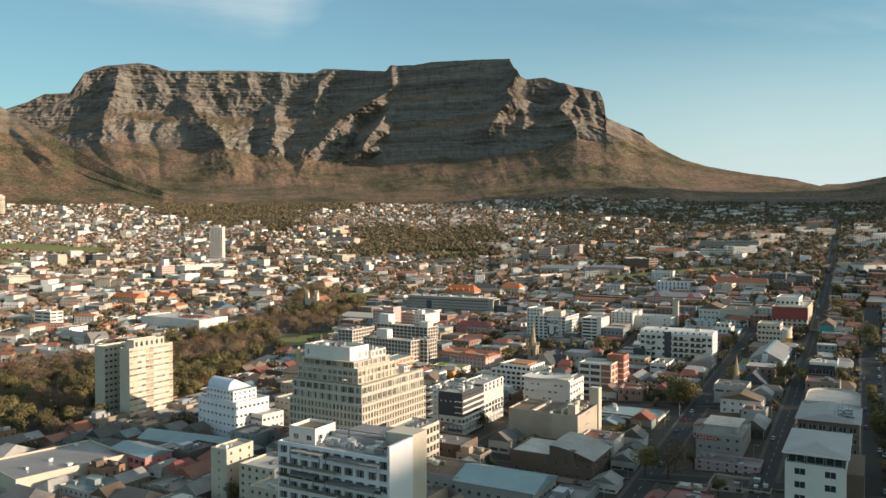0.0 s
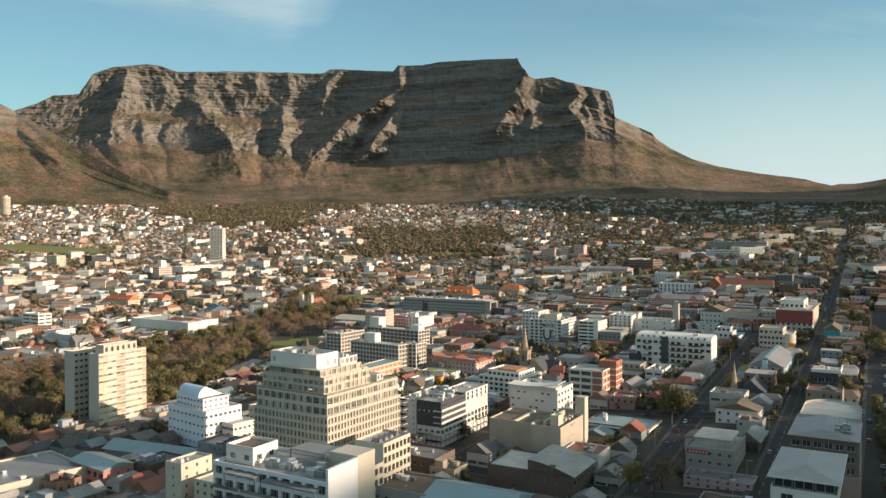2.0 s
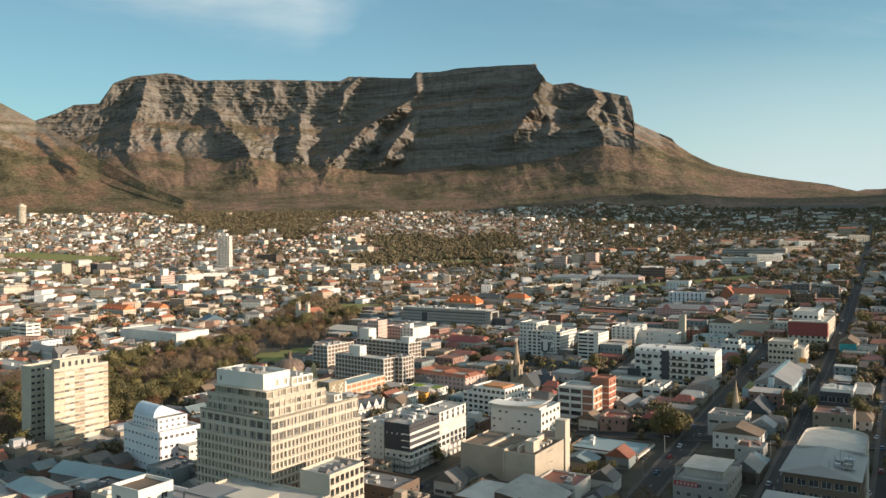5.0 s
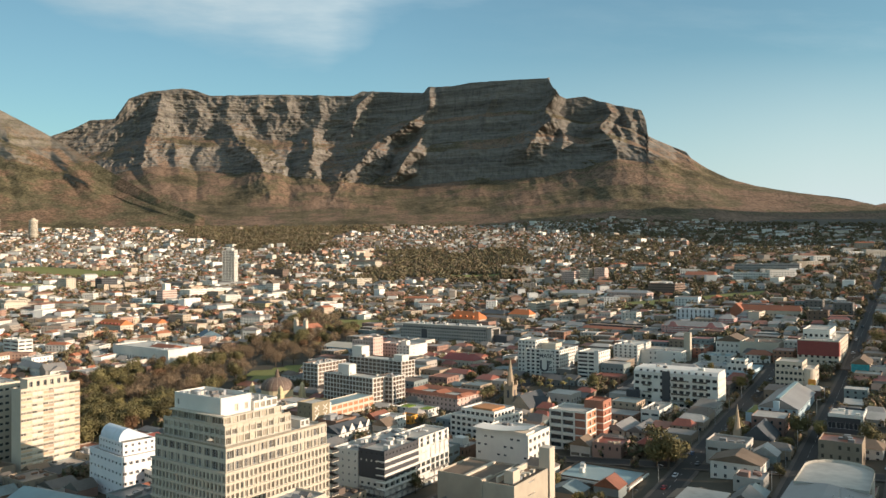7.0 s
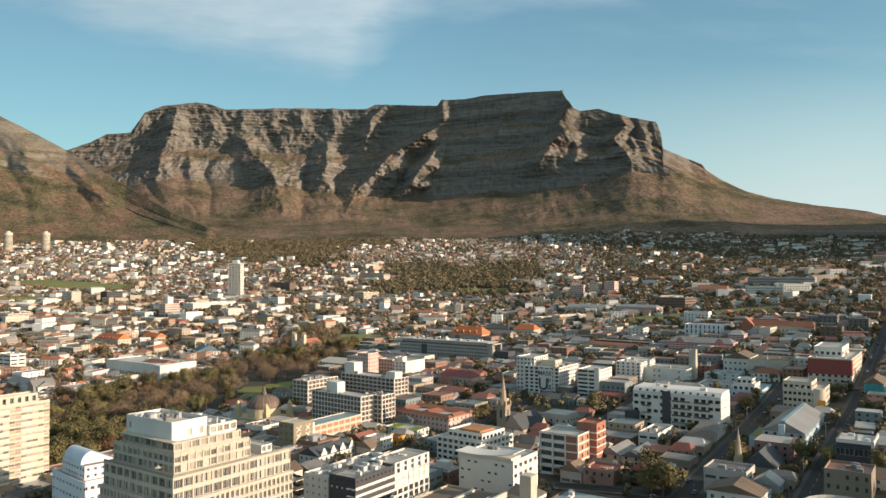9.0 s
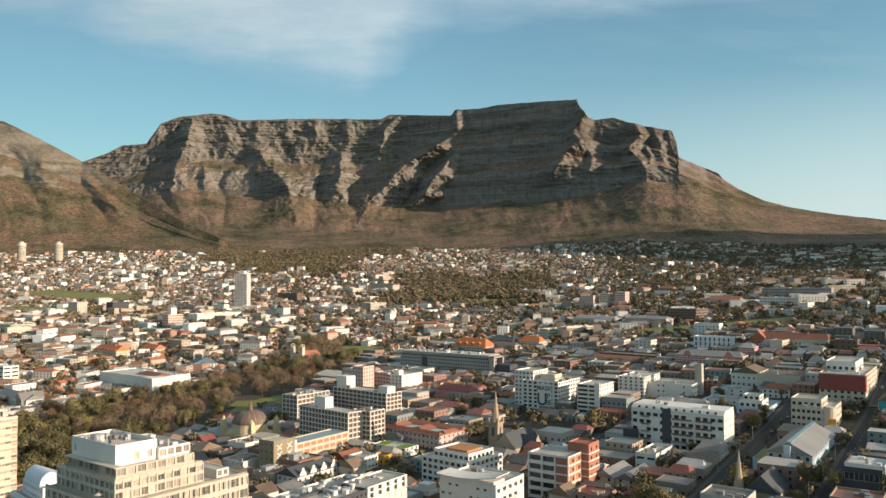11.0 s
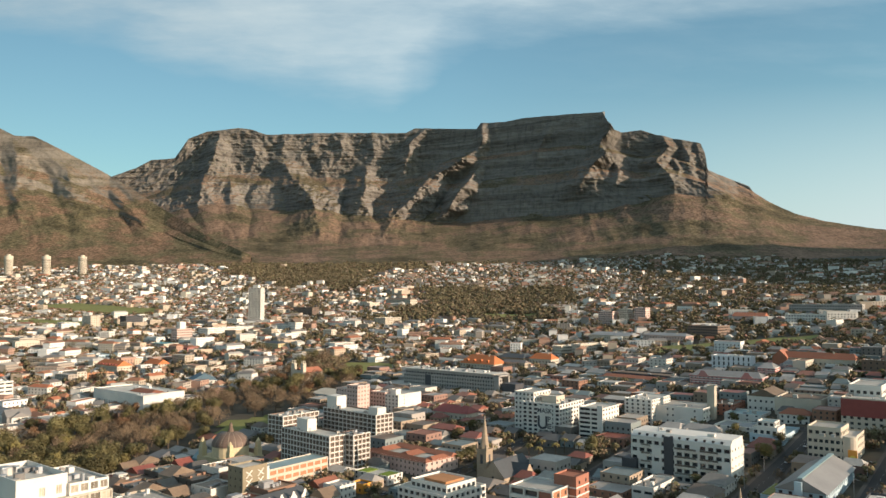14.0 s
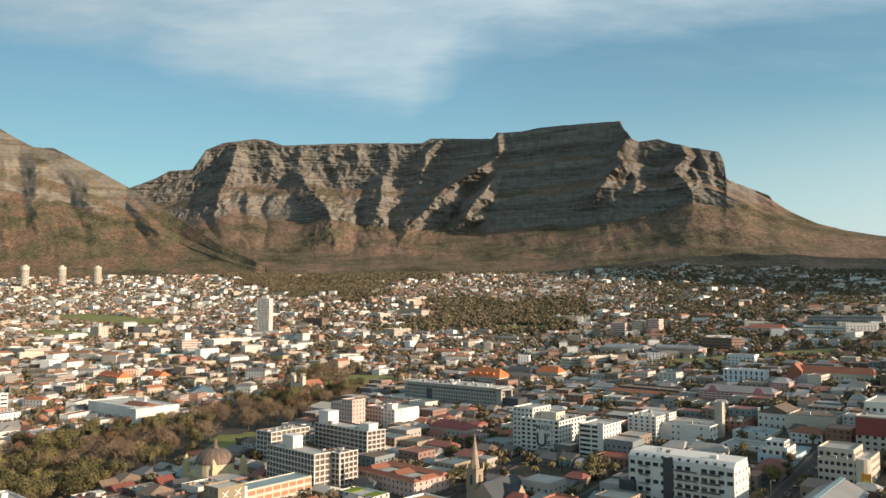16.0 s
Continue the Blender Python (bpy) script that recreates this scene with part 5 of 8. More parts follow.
# apartment block with a big printed banner
b, z = building("banner_apartments", (133, 694), 40, 37, "pale apartment block with a large printed banner on its front")
h = 33 - z
block(b, -30, 0, 0, 36, 0, h, M_WHITE, W(7, 8, 2.8, 1.7, 0.7, recess=0.9), W(9, 8, 2.0, 1.6, 0.9, recess=0.5), M_ROOFL)
block(b, -40, -24, 6, 30, 0, h + 6, M_WHITE, W(5, 9, 1.6, 1.5, 0.9), W(6, 9, 1.6, 1.5, 0.9), M_ROOFL)
block(b, -20, -8, 10, 22, h - 1, h + 4, M_CREAM, None, W(3, 1, 1.4, 1.4, 1), M_ROOFL)
roof_kit(b, -30, 0, 0, 36, h - 0.9, 15, 8)
ban = part("banner", Shape().box(-17.5, -5.5, -0.5, -0.3, 5, h - 1.5), M_WHITE, b, "white banner with bold black lettering")


def letters(text, size, x, z, parent, mat, y=-0.52):
    cu = bpy.data.curves.new("lettering", "FONT")
    cu.body, cu.size, cu.extrude, cu.align_x, cu.offset = text, size, 0.02, "CENTER", 0.018 * size
    dg_ob = bpy.data.objects.new("lettering", cu)
    me = bpy.data.meshes.new_from_object(dg_ob)
    bpy.data.objects.remove(dg_ob)
    me.materials.append(mat)
    o = new("lettering", me)
    o.parent = parent
    o.matrix_basis = pose(x, y, z, 90, 0, 0)
    return o


letters("MASK", 4.6, -11.6, h - 6.6, ban, M_DARK)
letters("U", 12.5, -13.2, h - 17.5, ban, M_DARK)
letters("P", 5.2, -8.0, h - 12.4, ban, M_DARK)
for i in range(3):
    part("letter_bar", Shape().box(-9.6, -6.2, -0.53, -0.5, h - 17.0 + 1.3 * i, h - 16.2 + 1.3 * i), M_DARK, ban)
# ribbon-window office beside it
b, z = building("ribbon_office", (160, 673), 17, 26, "white office with dark ribbon windows and a blank fin wall", "office")
h = 34 - z
block(b, -17, 0, 0, 25, 0, h, M_WHITE, W(2, 7, 7.6, 1.5, 1.1, mullions=4), W(6, 7, 1.4, 1.5, 1.1), M_ROOFL)
part("fin_wall", Shape().box(-3.4, 0.5, -1.0, 0, -6, h + 1.5), M_WHITE, b, "blank white fin wall")
simple("rear_office", (196, 702), 20, 34, 36, "white office wing with rows of square windows", M_WHITE, W(5, 7, 1.6, 1.4, 1), W(9, 7, 1.6, 1.4, 1), M_ROOFL)
# block with a square chimney tower
b, h = simple("works_block", (228, 692), 34, 28, 32, "pale plain block with a few windows and a square tan tower", M_WHITE, W(9, 3, 1.2, 1.4, 1.6, skip=[(k, j) for k in (0, 1, 4, 5, 6, 8) for j in range(3)]), W(5, 3, 2.2, 1.6, 1.0), M_ROOFL)
part("roof_lawn", Shape().box(-38, -2, 0.6, 3, h - 0.88, h - 0.6), M_GRASS, b)
b, h = simple("square_tower", (238, 703), 5, 5, 46, "square tan brick tower", M_SAND, None, None, M_SAND, kit=0)
simple("brick_works", (252, 712), 16, 30, 32, "brown brick works with a pitched end", M_BRICK, W(4, 3, 1.4, 1.6, 1.2), W(7, 3, 1.6, 1.6, 1.2), M_ROOFB)
# red and white banded brick building
def banded(F, w, d, top, label, gables):
    b, z = building("banded_brick_building", F, w, d, label, "building", YAW + 3, "red and white banded buildings")
    h = top - z
    nf = max(3, int(h / 3.8))
    block(b, -w, 0, 0, d, 0, h, M_PINK, W(int(w / 3.4), nf, 1.3, 1.8, 1.0), W(int(d / 3.6), nf, 1.3, 1.8, 1.0), M_ROOFG, 0.5)
    for k in range(2 * nf):
        zz = (h - 0.3) / (2 * nf) * (k + 0.9)
        part("white_band", Shape().box(-w, 0.12, -0.12, 0, zz, zz + 0.45).box(0, 0.12, 0, d, zz, zz + 0.45), M_WHITE, b)
    part("pitched_roof", Shape().gable(-w + 1, -1, 1, d - 1, h - 0.3, h + 3.6, "x", hip=4), M_ROOFG, b)
    for gx_ in gables:
        part("gable", Shape().poly([(gx_ - 4, -0.15, h - 0.5), (gx_ + 4, -0.15, h - 0.5), (gx_ + 1.5, -0.15, h + 3.6), (gx_ - 1.5, -0.15, h + 3.6)]).box(gx_ - 4, gx_ + 4, -0.14, 1.2, h - 0.6, h + 0.4), M_PINK, b)


banded((298, 803), 58, 22, 41, "red-brick building with white bands and a grey pitched roof", (-47, -12))
banded((318, 836), 14, 24, 46, "red-brick corner building with white bands", ())
banded((342, 862), 12, 18, 47, "small red-brick building with white bands and bays", ())
simple("white_block", (314, 893), 36, 14, 51, "white block with tall dark window strips", M_COOLWHITE, W(8, 3, 1.5, 3.4, 0.6), None, M_ROOFL)
# red and white corner store, and the long building behind
b, h = simple("red_store", (322, 632), 27, 62, 47, "cream store with a red painted front on the street corner", M_CREAM, W(7, 6, 1.8, 1.6, 1), W(14, 6, 1.4, 1.4, 1.2), M_ROOFL, kit=10)
part("red_front", Shape().box(-27, 0.15, -0.15, 0, h - 11, h - 0.8).box(0, 0.15, 0, 7, h - 11, h - 0.8), M_ROOFRED, b, "red painted upper storeys")
block(b, -26, -8, 20, 58, h - 1, h + 6, M_WHITE, W(5, 1, 2, 2, 1.4), W(9, 1, 2, 2, 1.4), M_ROOFL)
b, h = simple("corner_building", (274, 566), 21, 34, 36, "cream corner building with a chamfered corner and rooftop garden", M_CREAM, W(8, 4, 1.7, 1.7, 1.0), W(9, 4, 1.7, 1.7, 1.0), M_ROOFL, kit=6)
block(b, -22, -6, 5, 26, h - 1, h + 4.2, M_CREAM, W(5, 1, 1.8, 1.8, 1.2), W(6, 1, 1.8, 1.8, 1.2), M_ROOFL)
part("corner_tower", Shape().tube(-1.2, 1.2, -6, h + 1.2, 3.4, 3.4, 14), M_CREAM, b)
bb_ = part("billboard", Shape().box(-1.6, 2.6, -2.6, -2.3, h - 13.5, h - 5), material("orange_billboard", (0.75, 0.32, 0.06), 0.5), b, "orange and yellow poster board")
part("poster_shape", Shape().tube(0.4, 0.0, 0, 0.03, 1.5, 1.5, 16), material("poster_yellow", (0.8, 0.62, 0.12), 0.5), bb_).matrix_basis = pose(0.1, -2.62, h - 9, 90, 0, 0)
b, h = simple("terraced_block", (258, 622), 19, 38, 27, "pale blue-grey block with stepped balconies", M_BLUEWALL, W(4, 3, 1.4, 1.6, 1), W(8, 3, 3.6, 2.2, 0.3, recess=1.0), M_ROOFT, kit=0, base=14)
block(b, -18, -4, 3, 20, h - 1, h + 4, M_WHITE, W(4, 1, 2, 2, 0.8), W(4, 1, 2, 2, 0.8), M_ROOFT)
block(b, -16, -6, 5, 16, h + 3.4, h + 7, M_WHITE, W(3, 1, 2, 1.8, 0.8), W(3, 1, 2, 1.8, 0.8), M_ROOFT)
for a_ in range(2):
    simple("warehouse", (250 + 14 * a_, 655 + 32 * a_), 24, 24, 26 + 3 * a_, "low white warehouse with small windows", M_WHITE, W(4, 2, 1.4, 1.2, 1.4), W(4, 2, 1.4, 1.2, 1.4), [M_ROOFG, M_ROOFT][a_], kit=3, group="warehouses")


def roofed(name, F, w, d, eaves, rise, label, wall, roof, yaw=YAW, along="x", hip=5.0, floors=2, category="building", base=None):
    """A storeyed building under one pitched roof, with a chimney where the ridge is long."""
    b, h = simple(name, F, w, d, eaves, label, wall, W(max(2, int(w / 3.6)), floors, 1.3, 1.6, 0.9), W(max(2, int(d / 3.6)), floors, 1.3, 1.6, 0.9), M_ROOFG, yaw, 0, 0.2, base=base, category=category)
    part("pitched_roof", Shape().gable(-w - 0.7, 0.7, -0.7, d + 0.7, h - 0.02, h + rise, along, hip=hip), roof, b)
    if w > 24:
        part("chimney", Shape().box(-w * 0.3, -w * 0.3 + 1.2, d * 0.42, d * 0.42 + 1.0, h + rise * 0.4, h + rise + 1.3), M_CREAM, b)
    return b, h


M_ORANGE = material("orange_tile_roof", (0.50, 0.16, 0.06), 0.8, grain=0.2, scale=0.8)
# white gabled row in the old style, small shops, villa and mural house
b, h = roofed("ornate_gabled_row", (-13, 512), 15, 30, 8, 4, "white row with curved ornate gables and a slate roof", M_WHITE, M_SLATE, along="y", hip=0)
for i in range(4):
    g0 = 1.0 + 7.6 * i
    part("gable", Shape().poly([(0.2, g0, h - 1), (0.2, g0 + 5.6, h - 1), (0.2, g0 + 4.9, h + 1.6), (0.2, g0 + 3.9, h + 2.6), (0.2, g0 + 3.3, h + 4.2), (0.2, g0 + 2.3, h + 4.2), (0.2, g0 + 1.7, h + 2.6), (0.2, g0 + 0.7, h + 1.6)]), M_WHITE, b)
b, h = simple("parapet_shop", (15, 549), 12, 12, 10, "small white shop with a scalloped parapet", M_WHITE, W(3, 2, 1.2, 1.5, 1), W(4, 2, 1.2, 1.5, 1), M_ROOFG, kit=0)
for i in range(4):
    part("finial", Shape().tube(0.0, 1.5 + 3 * i, h, h + 1.4, 0.45, 0.1, 6), M_WHITE, b)
simple("orange_shop", (24, 563), 9, 8, 8, "small orange painted shop", material("orange_plaster", (0.62, 0.30, 0.06), 0.8), W(2, 1, 1.4, 1.6, 1), W(2, 1, 1.4, 1.6, 1), M_SLATE, kit=0)
b, h = simple("green_roof_shop", (34, 582), 26, 13, 8, "white shops with bright green roof decks", M_WHITE, W(6, 2, 1.4, 1.4, 1), W(3, 2, 1.4, 1.4, 1), M_ROOFL, kit=0)
for x0_ in (-25, -9):
    part("green_deck", Shape().box(x0_, x0_ + 7, 1, 12, h - 0.88, h - 0.4), material("green_roof_felt", (0.16, 0.22, 0.03), 0.9), b, "bright green roof deck")
b, h = roofed("white_villa", (185, 412), 21, 15, 18, 3.4, "white villa with a brown pitched roof and parapets", M_WHITE, M_ROOFB, along="y", hip=0)
block(b, -20, 0, 15.05, 32, 0, h - 1.6, M_WHITE, None, W(4, 2, 1.2, 1.4, 1), M_ROOFG)
roofed("brown_roof_villa", (243, 424), 24, 14, 22, 3, "long white villa with a brown hipped roof", M_WHITE, M_ROOFB, hip=4)
b, h = roofed("mural_house", (323, 592), 11, 26, 36, 4, "gabled house with a teal mural on its front", M_CREAM, M_ROOFB, along="y", hip=0)
mu_ = part("mural", Shape().box(-10.8, -0.2, -0.14, -0.02, -2, h).gable(-10.8, -0.2, -0.14, -0.02, h, h + 3.9, "y"), material("teal_mural_paint", (0.05, 0.30, 0.34), 0.7, grain=0.5, scale=0.6), b, "painted teal mural")
simple("white_house", (170, 526), 11, 26, 19, "white two-storey house with dark window bands", M_WHITE, W(2, 2, 4, 1.3, 1), W(6, 2, 2.4, 1.3, 1), M_ROOFL, kit=3)
for i in range(2):
    roofed("gabled_shed", (145 + 9.5 * i, 500 - 5.7 * i), 10.5, 24, 13, 3.4, "pale gabled shed with a grey sheet roof", M_CREAM, M_ROOFG, along="y", hip=0)
roofed("red_roof_hall", (65, 742), 32, 16, 18, 5, "pale hall with a dark red roof", M_CREAM, M_ROOFRED, hip=4)
# gabled hall, tan-roofed warehouse and hipped house behind the corner store
roofed("gabled_hall", (285, 716), 22, 26, 37, 5, "white gabled hall with square windows", M_WHITE, M_ROOFB, along="y", hip=0)
simple("blank_store", (303, 690), 29, 34, 39, "blank pale store with a tan flat roof", M_CREAM, None, None, M_ROOFB)
roofed("hipped_house", (288, 668), 18, 12, 32, 3.4, "low white house with a red hipped roof", M_WHITE, M_ROOFR)
# old hotel with a great orange roof, and its neighbours
b, h = roofed("orange_roof_hotel", (74, 1006), 46, 24, 31, 9, "cream hotel under a steep orange tile roof", M_CREAM, M_ORANGE, hip=8, floors=3)
for i in range(4):
    part("dormer", Shape().box(-38 + 9 * i, -35.6 + 9 * i, 1.5, 5, h + 1.2, h + 3.4).gable(-38.4 + 9 * i, -35.2 + 9 * i, 1.3, 6, h + 3.4, h + 4.6, "y"), M_ORANGE, b)
roofed("old_stone_hall", (106, 1048), 34, 18, 35, 4, "grey stone hall with a low slate roof", M_STONE, M_SLATE)
roofed("orange_roof_house", (136, 1032), 28, 18, 35, 6, "cream house with an orange tile roof", M_CREAM, M_ORANGE)
b, h = simple("long_cream_hotel", (172, 1082), 14, 54, 49, "long cream hotel with rows of windows and roof plant", M_CREAM, W(4, 4, 1.6, 1.4, 1), W(15, 4, 2.4, 1.4, 1), M_ROOFL, yaw=-50, kit=9)
simple("long_cream_hotel", (150, 1092), 15, 34, 46, "shorter cream hotel wing with rows of windows", M_CREAM, W(4, 4, 1.6, 1.4, 1), W(10, 4, 2.4, 1.4, 1), M_ROOFL, yaw=-50, kit=4)
for fx_, fy_, w_, top_, mat_, lab_ in ((242, 1398, 24, 80, M_PALEPINK, "pink apartment tower with pale bands"), (266, 1398, 15, 84, M_CREAM, "cream apartment tower with plain walls"), (291, 1386, 18, 86, M_PALEPINK, "pale pink apartment tower with window rows")):
    simple("hillside_tower", (fx_, fy_), w_, 18, top_, lab_, mat_, W(int(w_ / 3), 7, 1.8, 1.3, 1), W(5, 7, 1.8, 1.3, 1), M_ROOFL, kit=3, group="hillside towers")
roofed("silver_roof_hall", (244, 1185), 64, 24, 53, 4, "long pale hall with a silver sheet roof", M_CREAM, M_ROOFG, yaw=-38)
roofed("pink_school", (299, 1116), 56, 20, 57, 3, "long pink school with a pale grey roof", M_PALEPINK, M_ROOFG, yaw=-38, floors=3)
simple("brick_flats", (340, 1132), 40, 30, 69, "brick flats with white floor bands", M_BROWNGRID, W(12, 5, 2.4, 1.3, 1), W(9, 5, 2.4, 1.3, 1), M_ROOFL, yaw=-42, kit=6)
b, h = roofed("red_roof_school", (388, 850), 62, 16, 52, 5, "long cream school with a dark red tile roof", M_CREAM, M_ROOFR, hip=3, floors=2)
part("cross_gable", Shape().box(-66, -54, -4, 17, -6, h).gable(-66.6, -53.4, -4.6, 17.6, h, h + 6.5, "y"), M_ROOFR, b)
simple("brick_cube", (398, 815), 18, 15, 55, "brown brick block with plain walls", M_BROWNWALL, W(4, 3, 1.2, 1.4, 1), W(4, 3, 1.2, 1.4, 1), M_ROOFL, kit=3)
roofed("pink_gabled_flats", (428, 1248), 42, 20, 77, 5, "pink gabled flats with a red tile roof", M_PALEPINK, M_ROOFR, hip=0)
simple("grey_flats", (520, 1288), 46, 18, 93, "grey flats with rows of windows", M_GREYWALL, W(14, 4, 1.8, 1.4, 1), W(5, 4, 1.8, 1.4, 1), M_ROOFL, kit=4, group="grey flats")
simple("grey_flats", (549, 1234), 50, 20, 94, "broad grey flats with rows of windows", M_GREYWALL, W(15, 4, 1.8, 1.4, 1), W(5, 4, 1.8, 1.4, 1), M_ROOFL, kit=4, group="grey flats")
simple("grey_flats", (482, 1177), 48, 18, 82, "pale grey flats with rows of windows", M_WHITE, W(14, 4, 1.8, 1.4, 1), W(5, 4, 1.8, 1.4, 1), M_ROOFL, kit=4, group="grey flats")
b, h = simple("market_shed", (236, 860), 60, 24, 36, "long dark-glazed market shed with a rust roof", M_DARK, W(20, 1, 2.4, 2.6, 2.6), W(7, 1, 2.4, 2.6, 2.6), M_ROOFB, yaw=-38, kit=2)
part("rust_roof", Shape().gable(-61, 1, -14, -0.05, h - 3, h - 0.8, "x"), M_ROOFR, b, "low rust-coloured lean roof")
part("front_wall", Shape().box(-60, 0, -13, -0.05, -6, h - 3), M_CREAM, b)
# beyond the public garden
b, h = roofed("long_white_school", (-303, 742), 66, 13, 9, 4, "long white school with a grey sheet roof", M_WHITE, M_ROOFG, yaw=-38, hip=0, base=-1)
part("cross_wing", Shape().box(-14, -2, -3, 15, -6, h + 1).gable(-14.6, -1.4, -3.6, 15.6, h + 1, h + 6, "y"), M_ROOFG, b)
simple("long_white_shed", (-318, 700), 70, 16, 4, "long low white shed with a pale roof", M_WHITE, W(14, 1, 1.4, 1.4, 1.2), W(4, 1, 1.4, 1.4, 1.2), M_ROOFL, yaw=-38, kit=3, base=-3)
b, h = roofed("orange_roof_complex", (-359, 1005), 46, 18, 25, 6, "cream hall with a red-orange tile roof and dormers", M_CREAM, M_ORANGE, hip=2, floors=2)
for i in range(6):
    part("dormer", Shape().box(-42 + 7 * i, -40 + 7 * i, 0.4, 4, h + 0.6, h + 2.4), M_ROOFRED, b)
roofed("orange_roof_complex", (-330, 1046), 30, 16, 24, 5, "cream wing with an orange tile roof", M_CREAM, M_ORANGE, hip=2)
simple("pale_blue_hall", (-430, 1088), 36, 20, 31, "pale blue hall with a flat roof", M_BLUEWALL, W(8, 2, 2, 1.8, 1), W(5, 2, 2, 1.8, 1), M_ROOFL, kit=4)
b, h = simple("striped_tower", (-661, 1459), 30, 18, 69, "cream apartment tower with vertical strips", M_CREAM, W(8, 7, 1.6, 1.6, 1), W(4, 7, 1.6, 1.6, 1), M_ROOFL, kit=3)
simple("ribbon_block", (-702, 1449), 29, 22, 57, "white block with dark ribbon windows", M_WHITE, W(2, 4, 13, 1.5, 1.1), W(2, 4, 9, 1.5, 1.1), M_ROOFL, kit=3)
simple("glass_office", (-606, 1479), 20, 32, 68, "dark glass office with a white end wall", M_DARK, W(5, 6, 2.6, 1.8, 1), W(8, 6, 2.8, 1.8, 1), M_ROOFG, kit=3)
simple("salmon_tower", (-408, 1262), 15, 26, 56, "salmon and white office tower with window bands", M_PALEPINK, W(4, 6, 2.4, 1.4, 1), W(7, 6, 2.6, 1.4, 1), M_ROOFL, kit=2)
block(bpy.data.objects["salmon_tower"], -10, -2, 6, 16, 20, 32, M_WHITE, None, None, M_ROOFL)
roofed("red_box_house", (-350, 1170), 38, 20, 35, 2.6, "brick-red hall with a red roof", M_PINK, M_ROOFR)
simple("teal_top_school", (-399, 1201), 38, 24, 38, "cream school with a bright teal roof", M_CREAM, W(9, 2, 1.6, 1.6, 1), W(6, 2, 1.6, 1.6, 1), material("bright_teal_roof", (0.05, 0.26, 0.29), 0.5), kit=0, parapet=0.2)
roofed("blue_gabled_hall", (-238, 934), 26, 26, 18, 7, "white gabled hall with a steep blue slate roof", M_WHITE, material("blue_slate_roof", (0.10, 0.16, 0.20), 0.6), yaw=-60, along="x", hip=0)
simple("long_hospital", (-396, 1345), 25, 90, 53, "long pale hospital with rows of windows", M_WHITE, W(7, 4, 1.6, 1.4, 1), W(24, 4, 1.6, 1.4, 1), M_ROOFL, kit=10)
roofed("yellow_row", (-234, 1204), 30, 20, 39, 3, "cream-yellow row of houses with a dark roof", M_YELLOW, M_SLATE)
simple("long_brick_row", (-376, 968), 10, 34, 20, "low brick row with a flat pale roof", M_OBRICK, W(3, 2, 1.4, 1.4, 1), W(10, 2, 1.6, 1.4, 1), M_ROOFL, kit=0)
b, h = simple("white_ribbon_office", (-392, 846), 28, 15, 25, "white office with dark ribbon windows", M_WHITE, W(2, 5, 12, 1.5, 1.1), W(2, 5, 6, 1.5, 1.1), M_ROOFL, kit=4)
simple("grey_campus_block", (-631, 1223), 68, 38, 43, "grey and cream campus block", M_CREAM, W(18, 3, 2, 1.6, 1), W(10, 3, 2, 1.6, 1), M_ROOFG, kit=8)
simple("orange_flats", (-321, 1681), 56, 18, 80, "orange-brown flats with red roof edge", M_BROWNGRID, W(16, 5, 1.8, 1.5, 1), W(5, 5, 1.8, 1.5, 1), M_ROOFR, kit=2)
roofed("tan_mansion", (-148, 1849), 72, 24, 94, 4, "long tan mansion with a brown roof", M_SAND, M_ROOFB, floors=3)
roofed("white_gabled_house", (-277, 1424), 18, 16, 60, 6, "tall white gabled house", M_WHITE, M_ROOFB, along="y", hip=0, floors=4)
simple("tan_slab", (-147, 1544), 26, 46, 64, "tan block of flats with a flat roof", M_SAND, W(7, 4, 1.8, 1.5, 1), W(12, 4, 1.8, 1.5, 1), M_ROOFL, kit=3)

# checkered block and brick office by the domed church
b, z = building("lattice_block", (-34, 541), 12, 16, "tan block with white lattice crosses on its walls")
h = 20 - z
block(b, -12, 0, 0, 16, 0, h, material("olive_tan_render", (0.27, 0.225, 0.15), 0.85), W(3, 5, 0.8, 1.2, 1.2), None, M_ROOFL)
for i in range(2):
    for k in range(4):
        cy, cz = 4.2 + 7.6 * i, 3.2 + 4.2 * k
        s = Shape()
        for sg_ in (1, -1):
            s.poly([(0.1, cy - 2.2, cz - 1.6 * sg_ - 0.2), (0.1, cy - 1.4, cz - 1.6 * sg_ - 0.2), (0.1, cy + 2.2, cz + 1.6 * sg_ + 0.2), (0.1, cy + 1.4, cz + 1.6 * sg_ + 0.2)])
        part("lattice_cross", s, M_WHITE, b)
b, z = building("brick_panel_office", (-25, 556), 14, 44, "low office with orange brick panels in a cream frame", "office")
h = 16 - z
block(b, -14, 0, 0, 43, 0, h, M_CREAM, W(3, 4, 3.4, 2.0, 0.8), W(8, 4, 4.4, 2.2, 0.8, recess=0.25, mullions=0), M_ROOFT, 0.5, M_FRAME, M_OBRICK)
block(b, -6, 0, -4, -0.05, 0, h + 2, M_WHITE, None, None, M_ROOFL)
